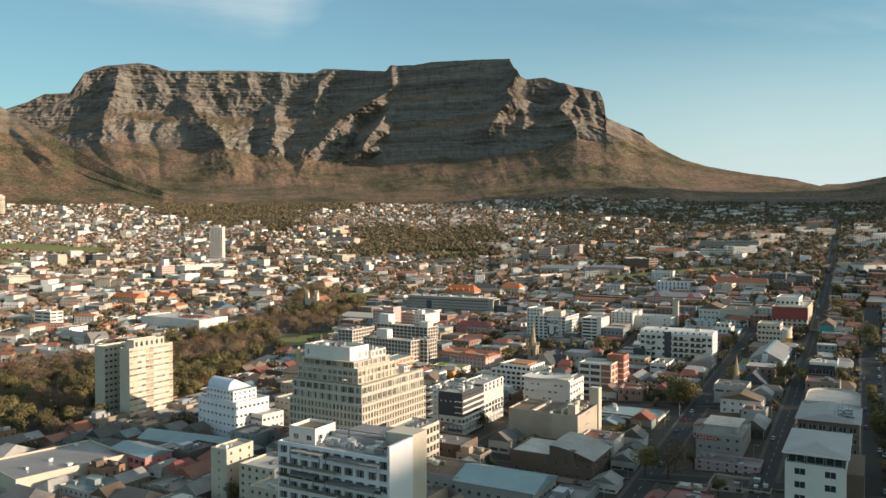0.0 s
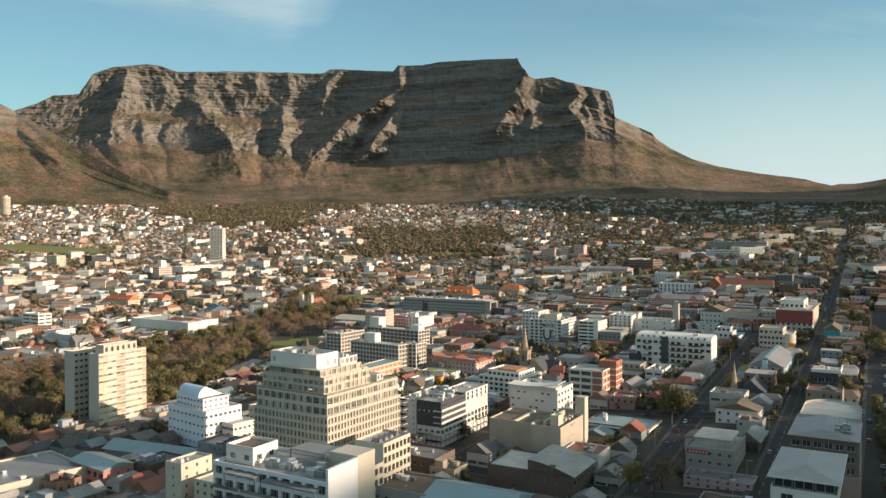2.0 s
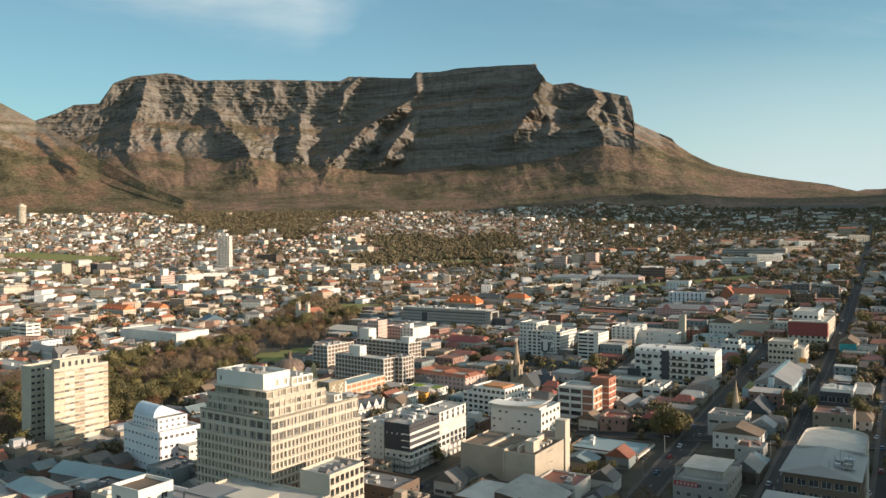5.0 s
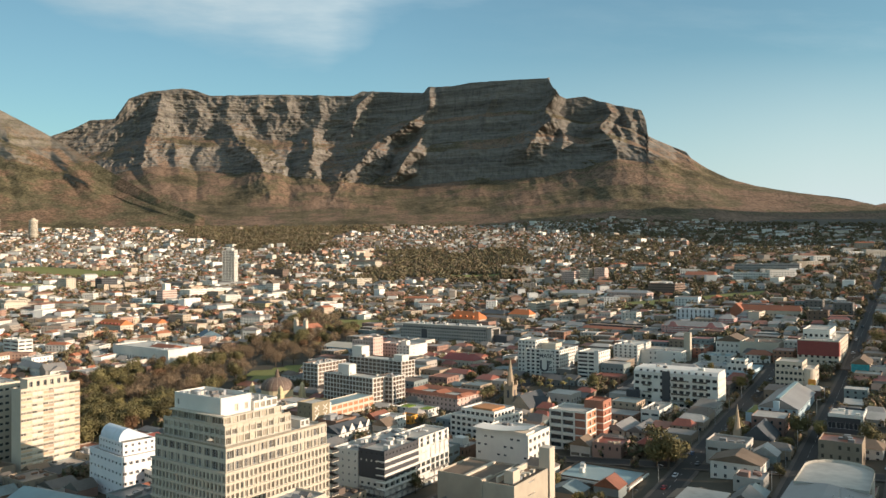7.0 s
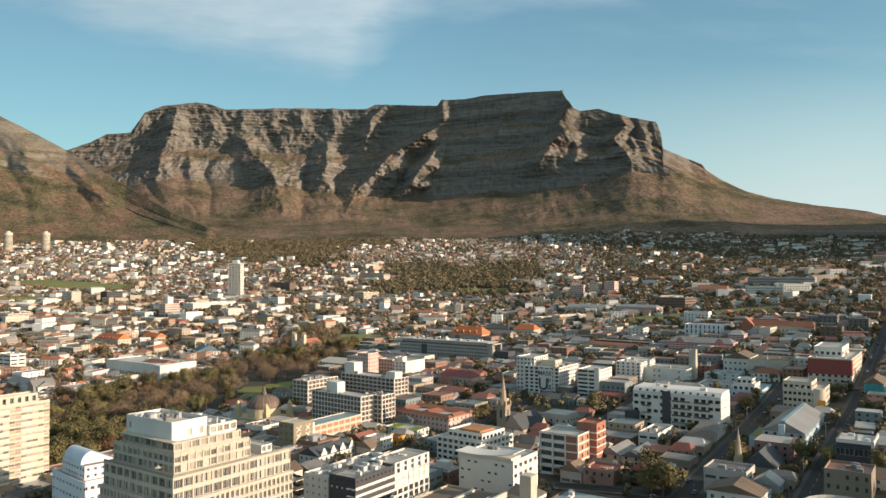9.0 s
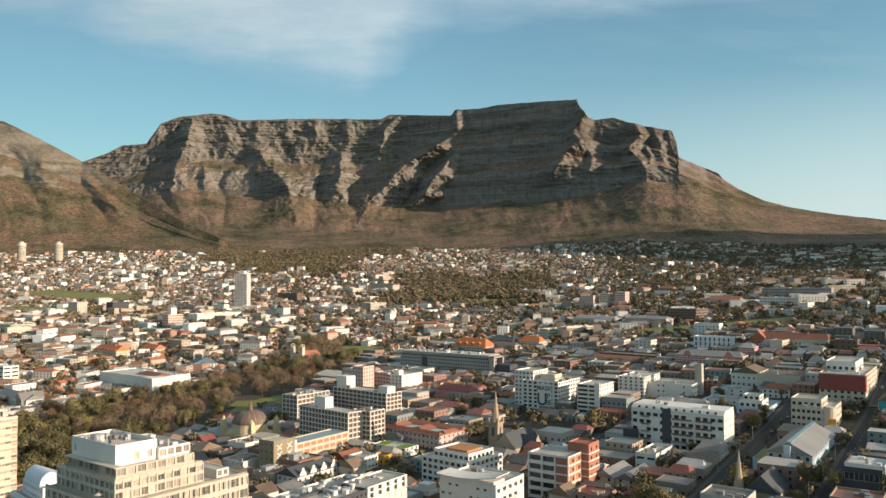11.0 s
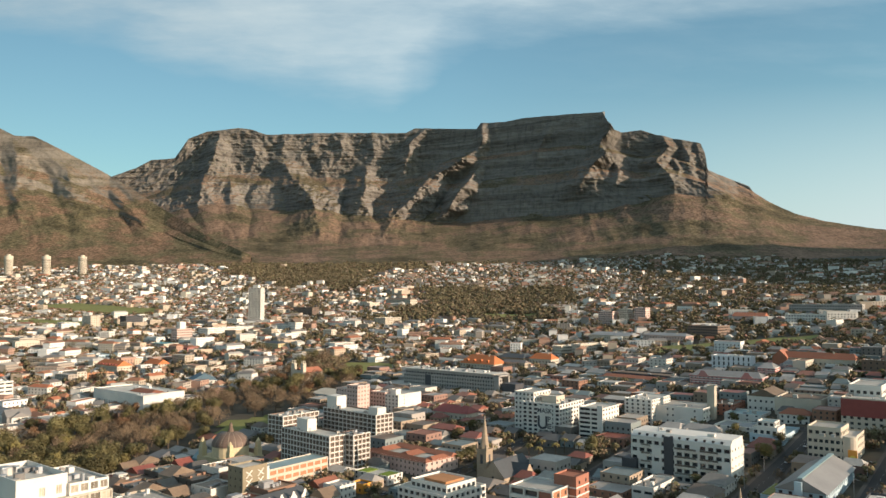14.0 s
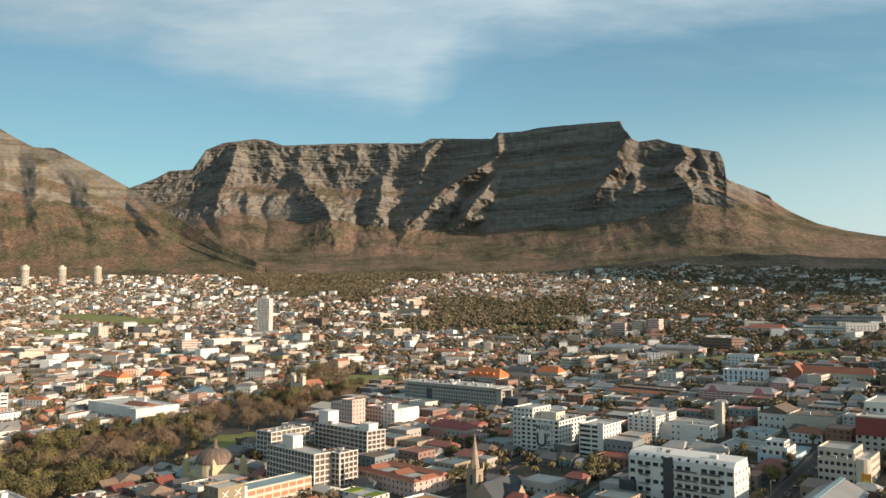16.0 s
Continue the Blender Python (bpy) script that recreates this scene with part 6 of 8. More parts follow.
# domed church
b, z = building("domed_church", (-73, 615), 34, 34, "domed church with cream walls and small corner towers", "church")
s = Shape().box(-34, 0, 4, 30, -6, 6.5)
part("wall", s, M_YELLOW, b, "cream-yellow walls")
part("drum", Shape().tube(-17, 17, 6, 13, 11.5, 11.5, 24), material("drum_plaster", (0.62, 0.51, 0.33), 0.8), b)
s = Shape()
rings = [(12.0 * math.cos(i * math.pi / 18) ** 0.9, 13 + 8.5 * math.sin(i * math.pi / 18)) for i in range(9)]
for r_, z_ in rings:
    s.v += [(-17 + r_ * math.cos(2 * math.pi * k / 24), 17 + r_ * math.sin(2 * math.pi * k / 24), z_) for k in range(24)]
for i in range(8):
    for k in range(24):
        s.f.append((24 * i + k, 24 * i + (k + 1) % 24, 24 * i + 24 + (k + 1) % 24, 24 * i + 24 + k))
        s.m.append(0)
dome = part("dome", s, material("brown_dome_sheet", (0.16, 0.11, 0.085), 0.55), b, "ribbed brown dome")
for i in range(16):
    a = i * math.pi / 8
    r = Shape()
    pp = [(12.1 * math.cos(j * math.pi / 18) ** 0.9, 13.05 + 8.5 * math.sin(j * math.pi / 18)) for j in range(9)]
    for (ra, za), (rb, zb) in zip(pp, pp[1:]):
        c_, s_ = math.cos(a), math.sin(a)
        r.poly([(-17 + ra * c_ - 0.15 * s_, 17 + ra * s_ + 0.15 * c_, za), (-17 + ra * c_ + 0.15 * s_, 17 + ra * s_ - 0.15 * c_, za), (-17 + rb * c_ + 0.15 * s_, 17 + rb * s_ - 0.15 * c_, zb), (-17 + rb * c_ - 0.15 * s_, 17 + rb * s_ + 0.15 * c_, zb)])
    part("rib", r, M_STONE, dome)
part("lantern", Shape().tube(-17, 17, 20.8, 23.2, 2.2, 1.6, 12).tube(-17, 17, 23.2, 26.0, 1.3, 1.1, 10).tube(-17, 17, 26.0, 27.5, 1.1, 0.1, 10), M_BROWNWALL, b)
for x, y in ((-31, 6), (-3, 6), (-2, 27)):
    part("corner_tower", Shape().box(x - 1.8, x + 1.8, y - 1.8, y + 1.8, -6, 12).box(x - 1.3, x + 1.3, y - 1.3, y + 1.3, 12, 15.5).tube(x, y, 15.5, 18, 1.6, 0.2, 8), M_YELLOW, b)
part("porch_roof", Shape().gable(-40, -34, 4, 14, 4, 8, "x").box(-40, -34, 4, 14, -6, 4), M_ROOFT, b)
# stone church with a spire
b, z = building("stone_church", (99, 571), 30, 32, "grey sandstone church with a slate roof and slender spire", "church")
part("wall", Shape().box(-14, 0, 0, 30, -6, 8).box(-2, 6, 10, 20, -6, 7.5), M_STONE, b)
part("slate_roof", Shape().gable(-14.5, 0.5, -0.3, 30.3, 8, 16, "y"), M_SLATE, b, "steep dark slate roof")
part("transept_roof", Shape().gable(-8, 6.6, 9.5, 20.5, 7.5, 14, "x"), M_SLATE, b)
part("gable_wall", Shape().poly([(-14.6, -0.5, 7.6), (0.6, -0.5, 7.6), (-7, -0.5, 16.6)]), M_STONE, b)
part("gable_wall", Shape().poly([(6.8, 9.4, 7.2), (6.8, 20.6, 7.2), (6.8, 15, 14.6)]), M_STONE, b)
for x in (-9.2, -7.0, -4.8):
    part("window", Shape().box(x - 0.6, x + 0.6, -0.56, -0.5, 2.5, 7.5 + (0.8 if x == -7.0 else 0)), M_GLASS, b)
tw = part("tower", Shape().box(-20.5, -14.2, 4, 10.3, -6, 21).box(-20.9, -13.8, 3.6, 10.7, 20, 21).box(-20.9, -19.9, 3.6, 4.6, 21, 23.5).box(-14.8, -13.8, 3.6, 4.6, 21, 23.5).box(-14.8, -13.8, 9.7, 10.7, 21, 23.5).box(-20.9, -19.9, 9.7, 10.7, 21, 23.5), M_STONE, b, "square stone bell tower")
part("spire", Shape().tube(-17.35, 7.15, 21, 42 - z - 0.0, 2.6, 0.08, 8), M_STONE, tw, "slender octagonal stone spire")
# dark panels on the tower faces stand for the shade inside belfry openings
for dx, dy, r_ in ((-17.35, 3.97, 0), (-14.17, 7.15, 90)):
    part("belfry_opening", Shape().box(-0.8, 0.8, -0.05, 0.02, 13, 18), M_DARK, tw).matrix_basis = pose(dx, dy, 0, 0, 0, r_)
# small spire of the chapel near the street
b, z = building("small_chapel", (205, 453), 14, 26, "small stone chapel with steep roof and a thin spire", "church")
part("wall", Shape().box(-14, 0, 4, 26, -6, 5), M_STONE, b)
part("steep_roof", Shape().gable(-14.6, 0.6, 3.6, 26.4, 5, 12, "y"), M_SLATE, b)
part("spire", Shape().box(-17.6, -14.2, 2, 5.4, -6, 9).tube(-15.9, 3.7, 9, 35 - z, 1.7, 0.05, 8), M_STONE, b, "thin pale spire")
# courtyard hotel with terracotta roofs
b, h = simple("courtyard_hotel", (52, 601), 50, 30, 12, "pale pink hotel with terracotta roofs round a court", M_PALEPINK, W(14, 3, 1.2, 1.5, 1), W(7, 3, 1.2, 1.5, 1), M_ROOFL, kit=0, yaw=-37, base=2)
for x0_, x1_, y0_, y1_, al in ((-50.6, 0.6, -0.6, 7, "x"), (-50.6, 0.6, 22, 30.6, "x"), (-8, 0.6, 7, 22, "y"), (-50.6, -42, 7, 22, "y"), (-30, -20, 7, 22, "y")):
    part("tile_roof", Shape().gable(x0_, x1_, y0_, y1_, h - 0.4, h + 1.6, al, hip=2), M_ROOFR, b, "low terracotta tile roof")
# terrace apartments with an orange roof deck
b, h = simple("terrace_apartments", (74, 505), 30, 30, 18, "white apartments with long balconies and an orange roof deck", M_WHITE, W(8, 5, 2.6, 1.8, 0.7, recess=0.7), W(8, 5, 2.4, 1.8, 0.7, recess=0.7), M_ROOFL, kit=0, yaw=-36)
block(b, -26, -3, 5, 26, h - 1, h + 3.2, M_WHITE, W(7, 1, 2.4, 1.8, 0.8), W(6, 1, 2.4, 1.8, 0.8), M_ROOFL)
part("roof_deck", Shape().box(-21, -7, 9, 22, h + 2.4, h + 3.5), material("orange_roof_deck", (0.42, 0.20, 0.09), 0.9), b, "orange-brown roof deck")
# national gallery style white pavilion
b, h = simple("white_gallery", (-224, 807), 88, 40, 20, "low white gallery with columns and red roof lights", M_WHITE, W(20, 1, 1.4, 3.0, 2), W(8, 1, 1.4, 3, 2), M_ROOFL, kit=6, base=6, yaw=-32)
part("red_roof", Shape().gable(-44, -8, 10, 26, h - 0.6, h + 2.0, "x", hip=4), M_ROOFR, b)
part("portico", Shape().box(-6, 5, -4, 12, -2, h - 1).box(-7, 6, -5, 13, h - 1, h + 0.2), M_WHITE, b)
# white church with two towers beyond the garden
b, z = building("twin_tower_church", (-122, 940), 16, 30, "white church front with two square towers", "church", YAW)
part("wall", Shape().box(-14, 0, 1, 30, -4, 12), M_CREAM, b)
part("tile_roof", Shape().gable(-14.5, 0.5, 2, 30.5, 12, 17, "y"), M_ROOFR, b)
for x in (-16, -1.5):
    part("tower", Shape().box(x, x + 4, 0, 4, -4, 22).box(x + 0.4, x + 1.1, 0.4, 1.1, 22, 25).box(x + 2.9, x + 3.6, 0.4, 1.1, 22, 25).box(x + 0.4, x + 1.1, 2.9, 3.6, 22, 25).box(x + 2.9, x + 3.6, 2.9, 3.6, 22, 25), M_CREAM, b)
part("entrance_gable", Shape().box(-12, -1.6, 0.2, 1, -4, 15), M_CREAM, b)
# tall white residential tower
b, z = building("residential_tower", (-386, 1560), 25, 14, "tall white residential tower with vertical window strips", "tower", -12)
h = 119 - z
block(b, -25, 0, 0, 14, 0, h, M_WHITE, W(8, 22, 2.3, 1.9, 0.8, first=2, mullions=0, recess=0.5), W(4, 22, 2.0, 1.7, 0.9, first=2, mullions=0, recess=0.5), M_ROOFL, glass=M_GLASS)
for k in range(9):
    x = -25 + 25 * k / 8
    part("fin", Shape().box(x - 0.3, x + 0.3, -0.7, 0, 0, h), M_WHITE, b)
part("lift_head", Shape().box(-18, -7, 3, 11, h - 1, h + 5), M_WHITE, b)
block(b, -60, 30, -14, 30, 0, 9, M_WHITE, W(20, 2, 2.4, 1.4, 1, joined=True), None, M_ROOFL)
# three round white towers at the mountain's foot
def round_tower(x, y, top):
    z = float(ground_z(x, y))
    b = root("round_tower", x, y, z, 0, "cylindrical cream apartment tower with horizontal bands", "tower", "round towers")
    h = top - z
    part("wall", Shape().tube(0, 0, -8, h, 13, 13, 28), M_CREAM, b)
    for k in range(17):
        part("window_band", Shape().tube(0, 0, 3 + k * 3.1, 4.4 + k * 3.1, 13.15, 13.15, 28, cap=False), M_GLASSL, b)
    part("lift_head", Shape().tube(0, 0, h, h + 5, 6, 6, 16), M_CREAM, b)


for x, y, tz in ((-1305, 2495, 224), (-1418, 2480, 225), (-1540, 2470, 227)):
    round_tower(x, y, tz)
# upper station on the table's edge
b = root("cable_station", 497, 4192, 1033, 0, "small stone station on the cliff edge of the mountain", "building")
part("wall", Shape().box(-7, 7, -6, 8, -25, 4), M_GREYWALL, b)
part("roof", Shape().tube(0, 0, 4, 6, 6, 4, 12), M_ROOFG, b)

# ---- streets ----
AX, AY = -SA, CA          # along the streets
BX, BY = CA, SA           # across them


def pq(p, q):
    return BX * p + AX * q, BY * p + AY * q


def to_pq(x, y):
    return BX * x + BY * y, AX * x + AY * y


def strip(name, line, half, lift, mat, thick, label, category, parent=None):
    """A ribbon laid over the ground along a line of plan points, with kerb-high sides."""
    pts = []
    for (xa, ya), (xb, yb) in zip(line, line[1:]):
        n = max(1, int(math.hypot(xb - xa, yb - ya) / 6))
        pts += [(xa + (xb - xa) * i / n, ya + (yb - ya) * i / n) for i in range(n)]
    pts.append(line[-1])
    s = Shape()
    rows = []
    for i, (x, y) in enumerate(pts):
        (xa, ya), (xb, yb) = pts[max(0, i - 1)], pts[min(len(pts) - 1, i + 1)]
        l = math.hypot(xb - xa, yb - ya)
        nx, ny = (yb - ya) / l, -(xb - xa) / l
        k = len(s.v)
        z = float(ground_z(x, y)) + lift
        for sg in (-1, 1):
            s.v += [(x + sg * half * nx, y + sg * half * ny, float(max(z, ground_z(x + sg * half * nx, y + sg * half * ny) + lift)) - dz) for dz in (0, thick)]
        rows.append(k)
    for a, b_ in zip(rows, rows[1:]):
        for q in ((a, a + 2, b_ + 2, b_), (a + 1, a, b_, b_ + 1), (a + 2, a + 3, b_ + 3, b_ + 2)):
            s.f.append(q)
            s.m.append(0)
    ob = new(name, s.mesh(name, [mat]))
    if parent:
        ob.parent = parent
        return ob
    return tagged(ob, label, category, "", "structure")


STREETS = [([pq(-40, 215), pq(-40, 465), pq(-42, 690), pq(-45, 825), pq(-50, 1070), pq(-60, 1393), pq(-71, 1694), pq(-92, 2300)], 3.8), ([pq(-86, 215), pq(-87, 400), pq(-89, 566), pq(-91, 715)], 4.6),
           ([pq(-175, 215), pq(-175, 450), pq(-182, 760)], 4.2), ([pq(-254, 345), pq(-256, 560), pq(-262, 760)], 4.0),
           ([pq(0, 200), pq(0, 420), pq(-3, 590), pq(-4, 800)], 5.0),
           ([pq(-330, 340), pq(20, 342)], 3.8), ([pq(-175, 461), pq(0, 463)], 3.8), ([pq(-330, 720), pq(0, 700)], 4.5)]
for i_, (line_, half_) in enumerate(STREETS):
    strip("pavement_%d" % (i_ + 1), line_, half_ + 1.9, 0.28 + 0.012 * i_, M_PAVE, 0.5, "grey concrete pavement along the street", "pavement")
for i_, (line_, half_) in enumerate(STREETS):
    strip("road_%d" % (i_ + 1), line_, half_, 0.40 + 0.012 * i_, M_ASPHALT, 0.1, "dark asphalt town street", "road")
for i_, (line_, half_) in enumerate(STREETS[:5]):
    s = Shape()
    for (xa, ya), (xb, yb) in zip(line_, line_[1:]):
        L = math.hypot(xb - xa, yb - ya)
        ux, uy = (xb - xa) / L, (yb - ya) / L
        for k in range(int(min(L, 420) / 9)):
            for a0 in (0.0,):
                x, y = xa + ux * (9 * k + 2), ya + uy * (9 * k + 2)
                z0_, z1_ = [float(ground_z(x + ux * t, y + uy * t)) + 0.60 for t in (0, 3.5)]
                s.poly([(x + uy * 0.08, y - ux * 0.08, z0_), (x + ux * 3.5 + uy * 0.08, y + uy * 3.5 - ux * 0.08, z1_), (x + ux * 3.5 - uy * 0.08, y + uy * 3.5 + ux * 0.08, z1_), (x - uy * 0.08, y + ux * 0.08, z0_)])
    tagged(new("lane_marking_%d" % (i_ + 1), s.mesh("lane_marking", [M_LINE])), "white dashed lane marking on asphalt", "road marking", "", "structure")

GARDEN = [(-470, 455), (-200, 452), (-152, 535), (-128, 690), (-92, 760), (-62, 900), (-66, 1090), (-150, 1090), (-165, 930), (-195, 830), (-245, 765), (-330, 650), (-470, 640)]
WOOD = [(-150, 1600), (175, 1600), (190, 2130), (20, 2180), (-150, 2120)]
PINES = [(-1010, 2860), (-980, 2700), (-640, 2330), (-380, 2150), (-330, 2330), (-250, 2650), (-200, 2860)]
LAWNS = [[(-110, 1015), (-46, 1010), (-40, 1085), (-108, 1092)], [(-1060, 1850), (-760, 1690), (-640, 1720), (-700, 1790), (-960, 1900)], [(-120, 705), (-85, 755), (-82, 800), (-135, 770)],
         [(-900, 1560), (-640, 1480), (-620, 1530), (-880, 1620)], [(250, 1060), (420, 1030), (440, 1085), (260, 1110)], [(10, 1650), (120, 1620), (130, 1690), (20, 1720)]]


def inside(poly, x, y):
    c, j = False, len(poly) - 1
    for i in range(len(poly)):
        (xi, yi), (xj, yj) = poly[i], poly[j]
        if (yi > y) != (yj > y) and x < (xj - xi) * (y - yi) / (yj - yi) + xi:
            c = not c
        j = i
    return c


for i_, poly_ in enumerate(LAWNS):
    xs_, ys_ = [q[0] for q in poly_], [q[1] for q in poly_]
    s = Shape()
    n_ = max(4, int((max(xs_) - min(xs_)) / 8)), max(4, int((max(ys_) - min(ys_)) / 8))
    for a in range(n_[0]):
        for c in range(n_[1]):
            x0_, x1_ = [min(xs_) + (max(xs_) - min(xs_)) * (a + k) / n_[0] for k in (0, 1)]
            y0_, y1_ = [min(ys_) + (max(ys_) - min(ys_)) * (c + k) / n_[1] for k in (0, 1)]
            if inside(poly_, (x0_ + x1_) / 2, (y0_ + y1_) / 2):
                s.poly([(x, y, float(ground_z(x, y)) + (0.5 if y < 1200 else 2.5)) for x, y in ((x0_, y0_), (x1_, y0_), (x1_, y1_), (x0_, y1_))])
    tagged(new("lawn_%d" % (i_ + 1), s.mesh("lawn", [M_GRASS])), "mown green lawn among trees", "lawn", "", "structure")


def seg_dist(x, y, line):
    best = 1e9
    for (xa, ya), (xb, yb) in zip(line, line[1:]):
        dx, dy = xb - xa, yb - ya
        t = max(0, min(1, ((x - xa) * dx + (y - ya) * dy) / (dx * dx + dy * dy)))
        best = min(best, math.hypot(x - xa - t * dx, y - ya - t * dy))
    return best


FP = [(x, y, w, d, math.cos(radians(a)), math.sin(radians(a))) for x, y, w, d, a in FOOTPRINTS]


def on_building(x, y, r):
    for fx, fy, w, d, c, s_ in FP:
        lx, ly = (x - fx) * c + (y - fy) * s_, -(x - fx) * s_ + (y - fy) * c
        if -w - r < lx < r and -r < ly < d + r:
            return True
    return False


def in_street(x, y, r):
    return any(seg_dist(x, y, l) < h + r for l, h in STREETS)


# ---- town lots between the landmarks ----
def lot_template(w, d, h, kind, rg):
    b = root("town_house", 0, 0, -500, YAW, "plain town building with a few rows of windows", "building", "town buildings")
    fl = max(1, int(h / 3.3))
    sp, ow, oh = rg.choice(((3.2, 1.1, 1.4), (2.4, 1.5, 1.3), (4.6, 3.6, 1.5), (3.6, 1.3, 1.9), (5.0, 4.6, 1.2), (2.8, 0.9, 1.3)))
    sides = [W(max(2, int(q / sp)), fl, ow, oh, 0.9, joined=True, skip=[(i, 0) for i in range(12) if rg.random() < 0.35] + [(i, j) for i in range(12) for j in range(1, 4) if rg.random() < 0.15]) for q in (w, d)]
    block(b, -w / 2, w / 2, -d / 2, d / 2, 0, h, M_LOTWALL, sides[0], sides[1] if rg.random() < 0.7 else None, M_LOTROOF, 0.7 if kind == "flat" else 0.1, glass=rg.choice((M_GLASS, M_GLASSL)))
    if kind == "flat":
        top = Shape()
        for i in range(rg.randrange(4, 9)):
            ww, dd, hh = rg.uniform(0.8, 3.2), rg.uniform(0.8, 3), rg.uniform(0.5, 1.6)
            x, y = rg.uniform(-w / 2 + 0.8, w / 2 - ww - 0.8), rg.uniform(-d / 2 + 0.8, d / 2 - dd - 0.8)
            top.box(x, x + ww, y, y + dd, h - 0.72, h - 0.7 + hh)
        if rg.random() < 0.6:
            x, y = rg.uniform(-w / 2 + 1, 0), rg.uniform(-d / 2 + 1, 0)
            top.box(x, x + w * 0.32, y, y + d * 0.34, h - 0.72, h + 2.1)
        tagged(part("roof_plant", top, rg.choice((M_ROOFL, M_ROOFG, M_LOTWALL, M_METAL)), b), kind="stuff")
    else:
        part("pitched_roof", Shape().gable(-w / 2 - 0.5, w / 2 + 0.5, -d / 2 - 0.5, d / 2 + 0.5, h - 0.02, h + rg.uniform(2.2, 3.4), rg.choice("xy"), hip=rg.choice((0, 3))), M_LOTROOF, b)
    return b


rg = random.Random(5)
LOT_KINDS = [(18, 16, 9.5, "flat"), (11, 10, 5.0, "pitched"), (9, 14, 4.6, "pitched"), (14, 19, 8.5, "flat"), (15, 14, 6.8, "flat"), (19, 17, 7.4, "flat"), (13, 17, 6.2, "pitched"), (18, 14, 5.5, "pitched"), (20, 17, 6.8, "flat"), (16, 18, 9.0, "flat"), (14, 13, 4.5, "pitched"), (20, 14, 6, "pitched"), (12, 12, 7.5, "flat"), (17, 17, 10.5, "flat"), (11, 15, 4.2, "pitched"), (20, 19, 5, "flat")]
LOTS = [lot_template(w, d, h, k, rg) for w, d, h, k in LOT_KINDS]
used = [False] * len(LOTS)
# greedy packing on a raster of two-metre cells along the street grid
P0, Q0, CELL = -640, 195, 2.0
NP, NQ_ = 460, 420
pp_, qq_ = np.meshgrid(P0 + CELL * (np.arange(NP) + 0.5), Q0 + CELL * (np.arange(NQ_) + 0.5), indexing="ij")
RX, RY = BX * pp_ + AX * qq_, BY * pp_ + AY * qq_
taken = ~((RX - 40 > -0.72 * RY) & (RX - 40 < 0.74 * RY) & (RY < 1010))
for fx, fy, w, d, c, s_ in FP:
    lx, ly = (RX - fx) * c + (RY - fy) * s_, -(RX - fx) * s_ + (RY - fy) * c
    taken |= (lx > -w - 1) & (lx < 1) & (ly > -1) & (ly < d + 1)


def poly_mask(poly):
    c, j = np.zeros(RX.shape, bool), len(poly) - 1
    for i in range(len(poly)):
        (xi, yi), (xj, yj) = poly[i], poly[j]
        hit = ((yi > RY) != (yj > RY)) & (RX < (xj - xi) * (RY - yi) / (yj - yi + 1e-9) + xi)
        c ^= hit
        j = i
    return c


for poly_ in [GARDEN] + LAWNS:
    taken |= poly_mask(poly_)
for line_, half_ in STREETS:
    for (xa, ya), (xb, yb) in zip(line_, line_[1:]):
        dx, dy = xb - xa, yb - ya
        t = np.clip(((RX - xa) * dx + (RY - ya) * dy) / (dx * dx + dy * dy), 0, 1)
        taken |= np.hypot(RX - xa - t * dx, RY - ya - t * dy) < half_ + 2.2
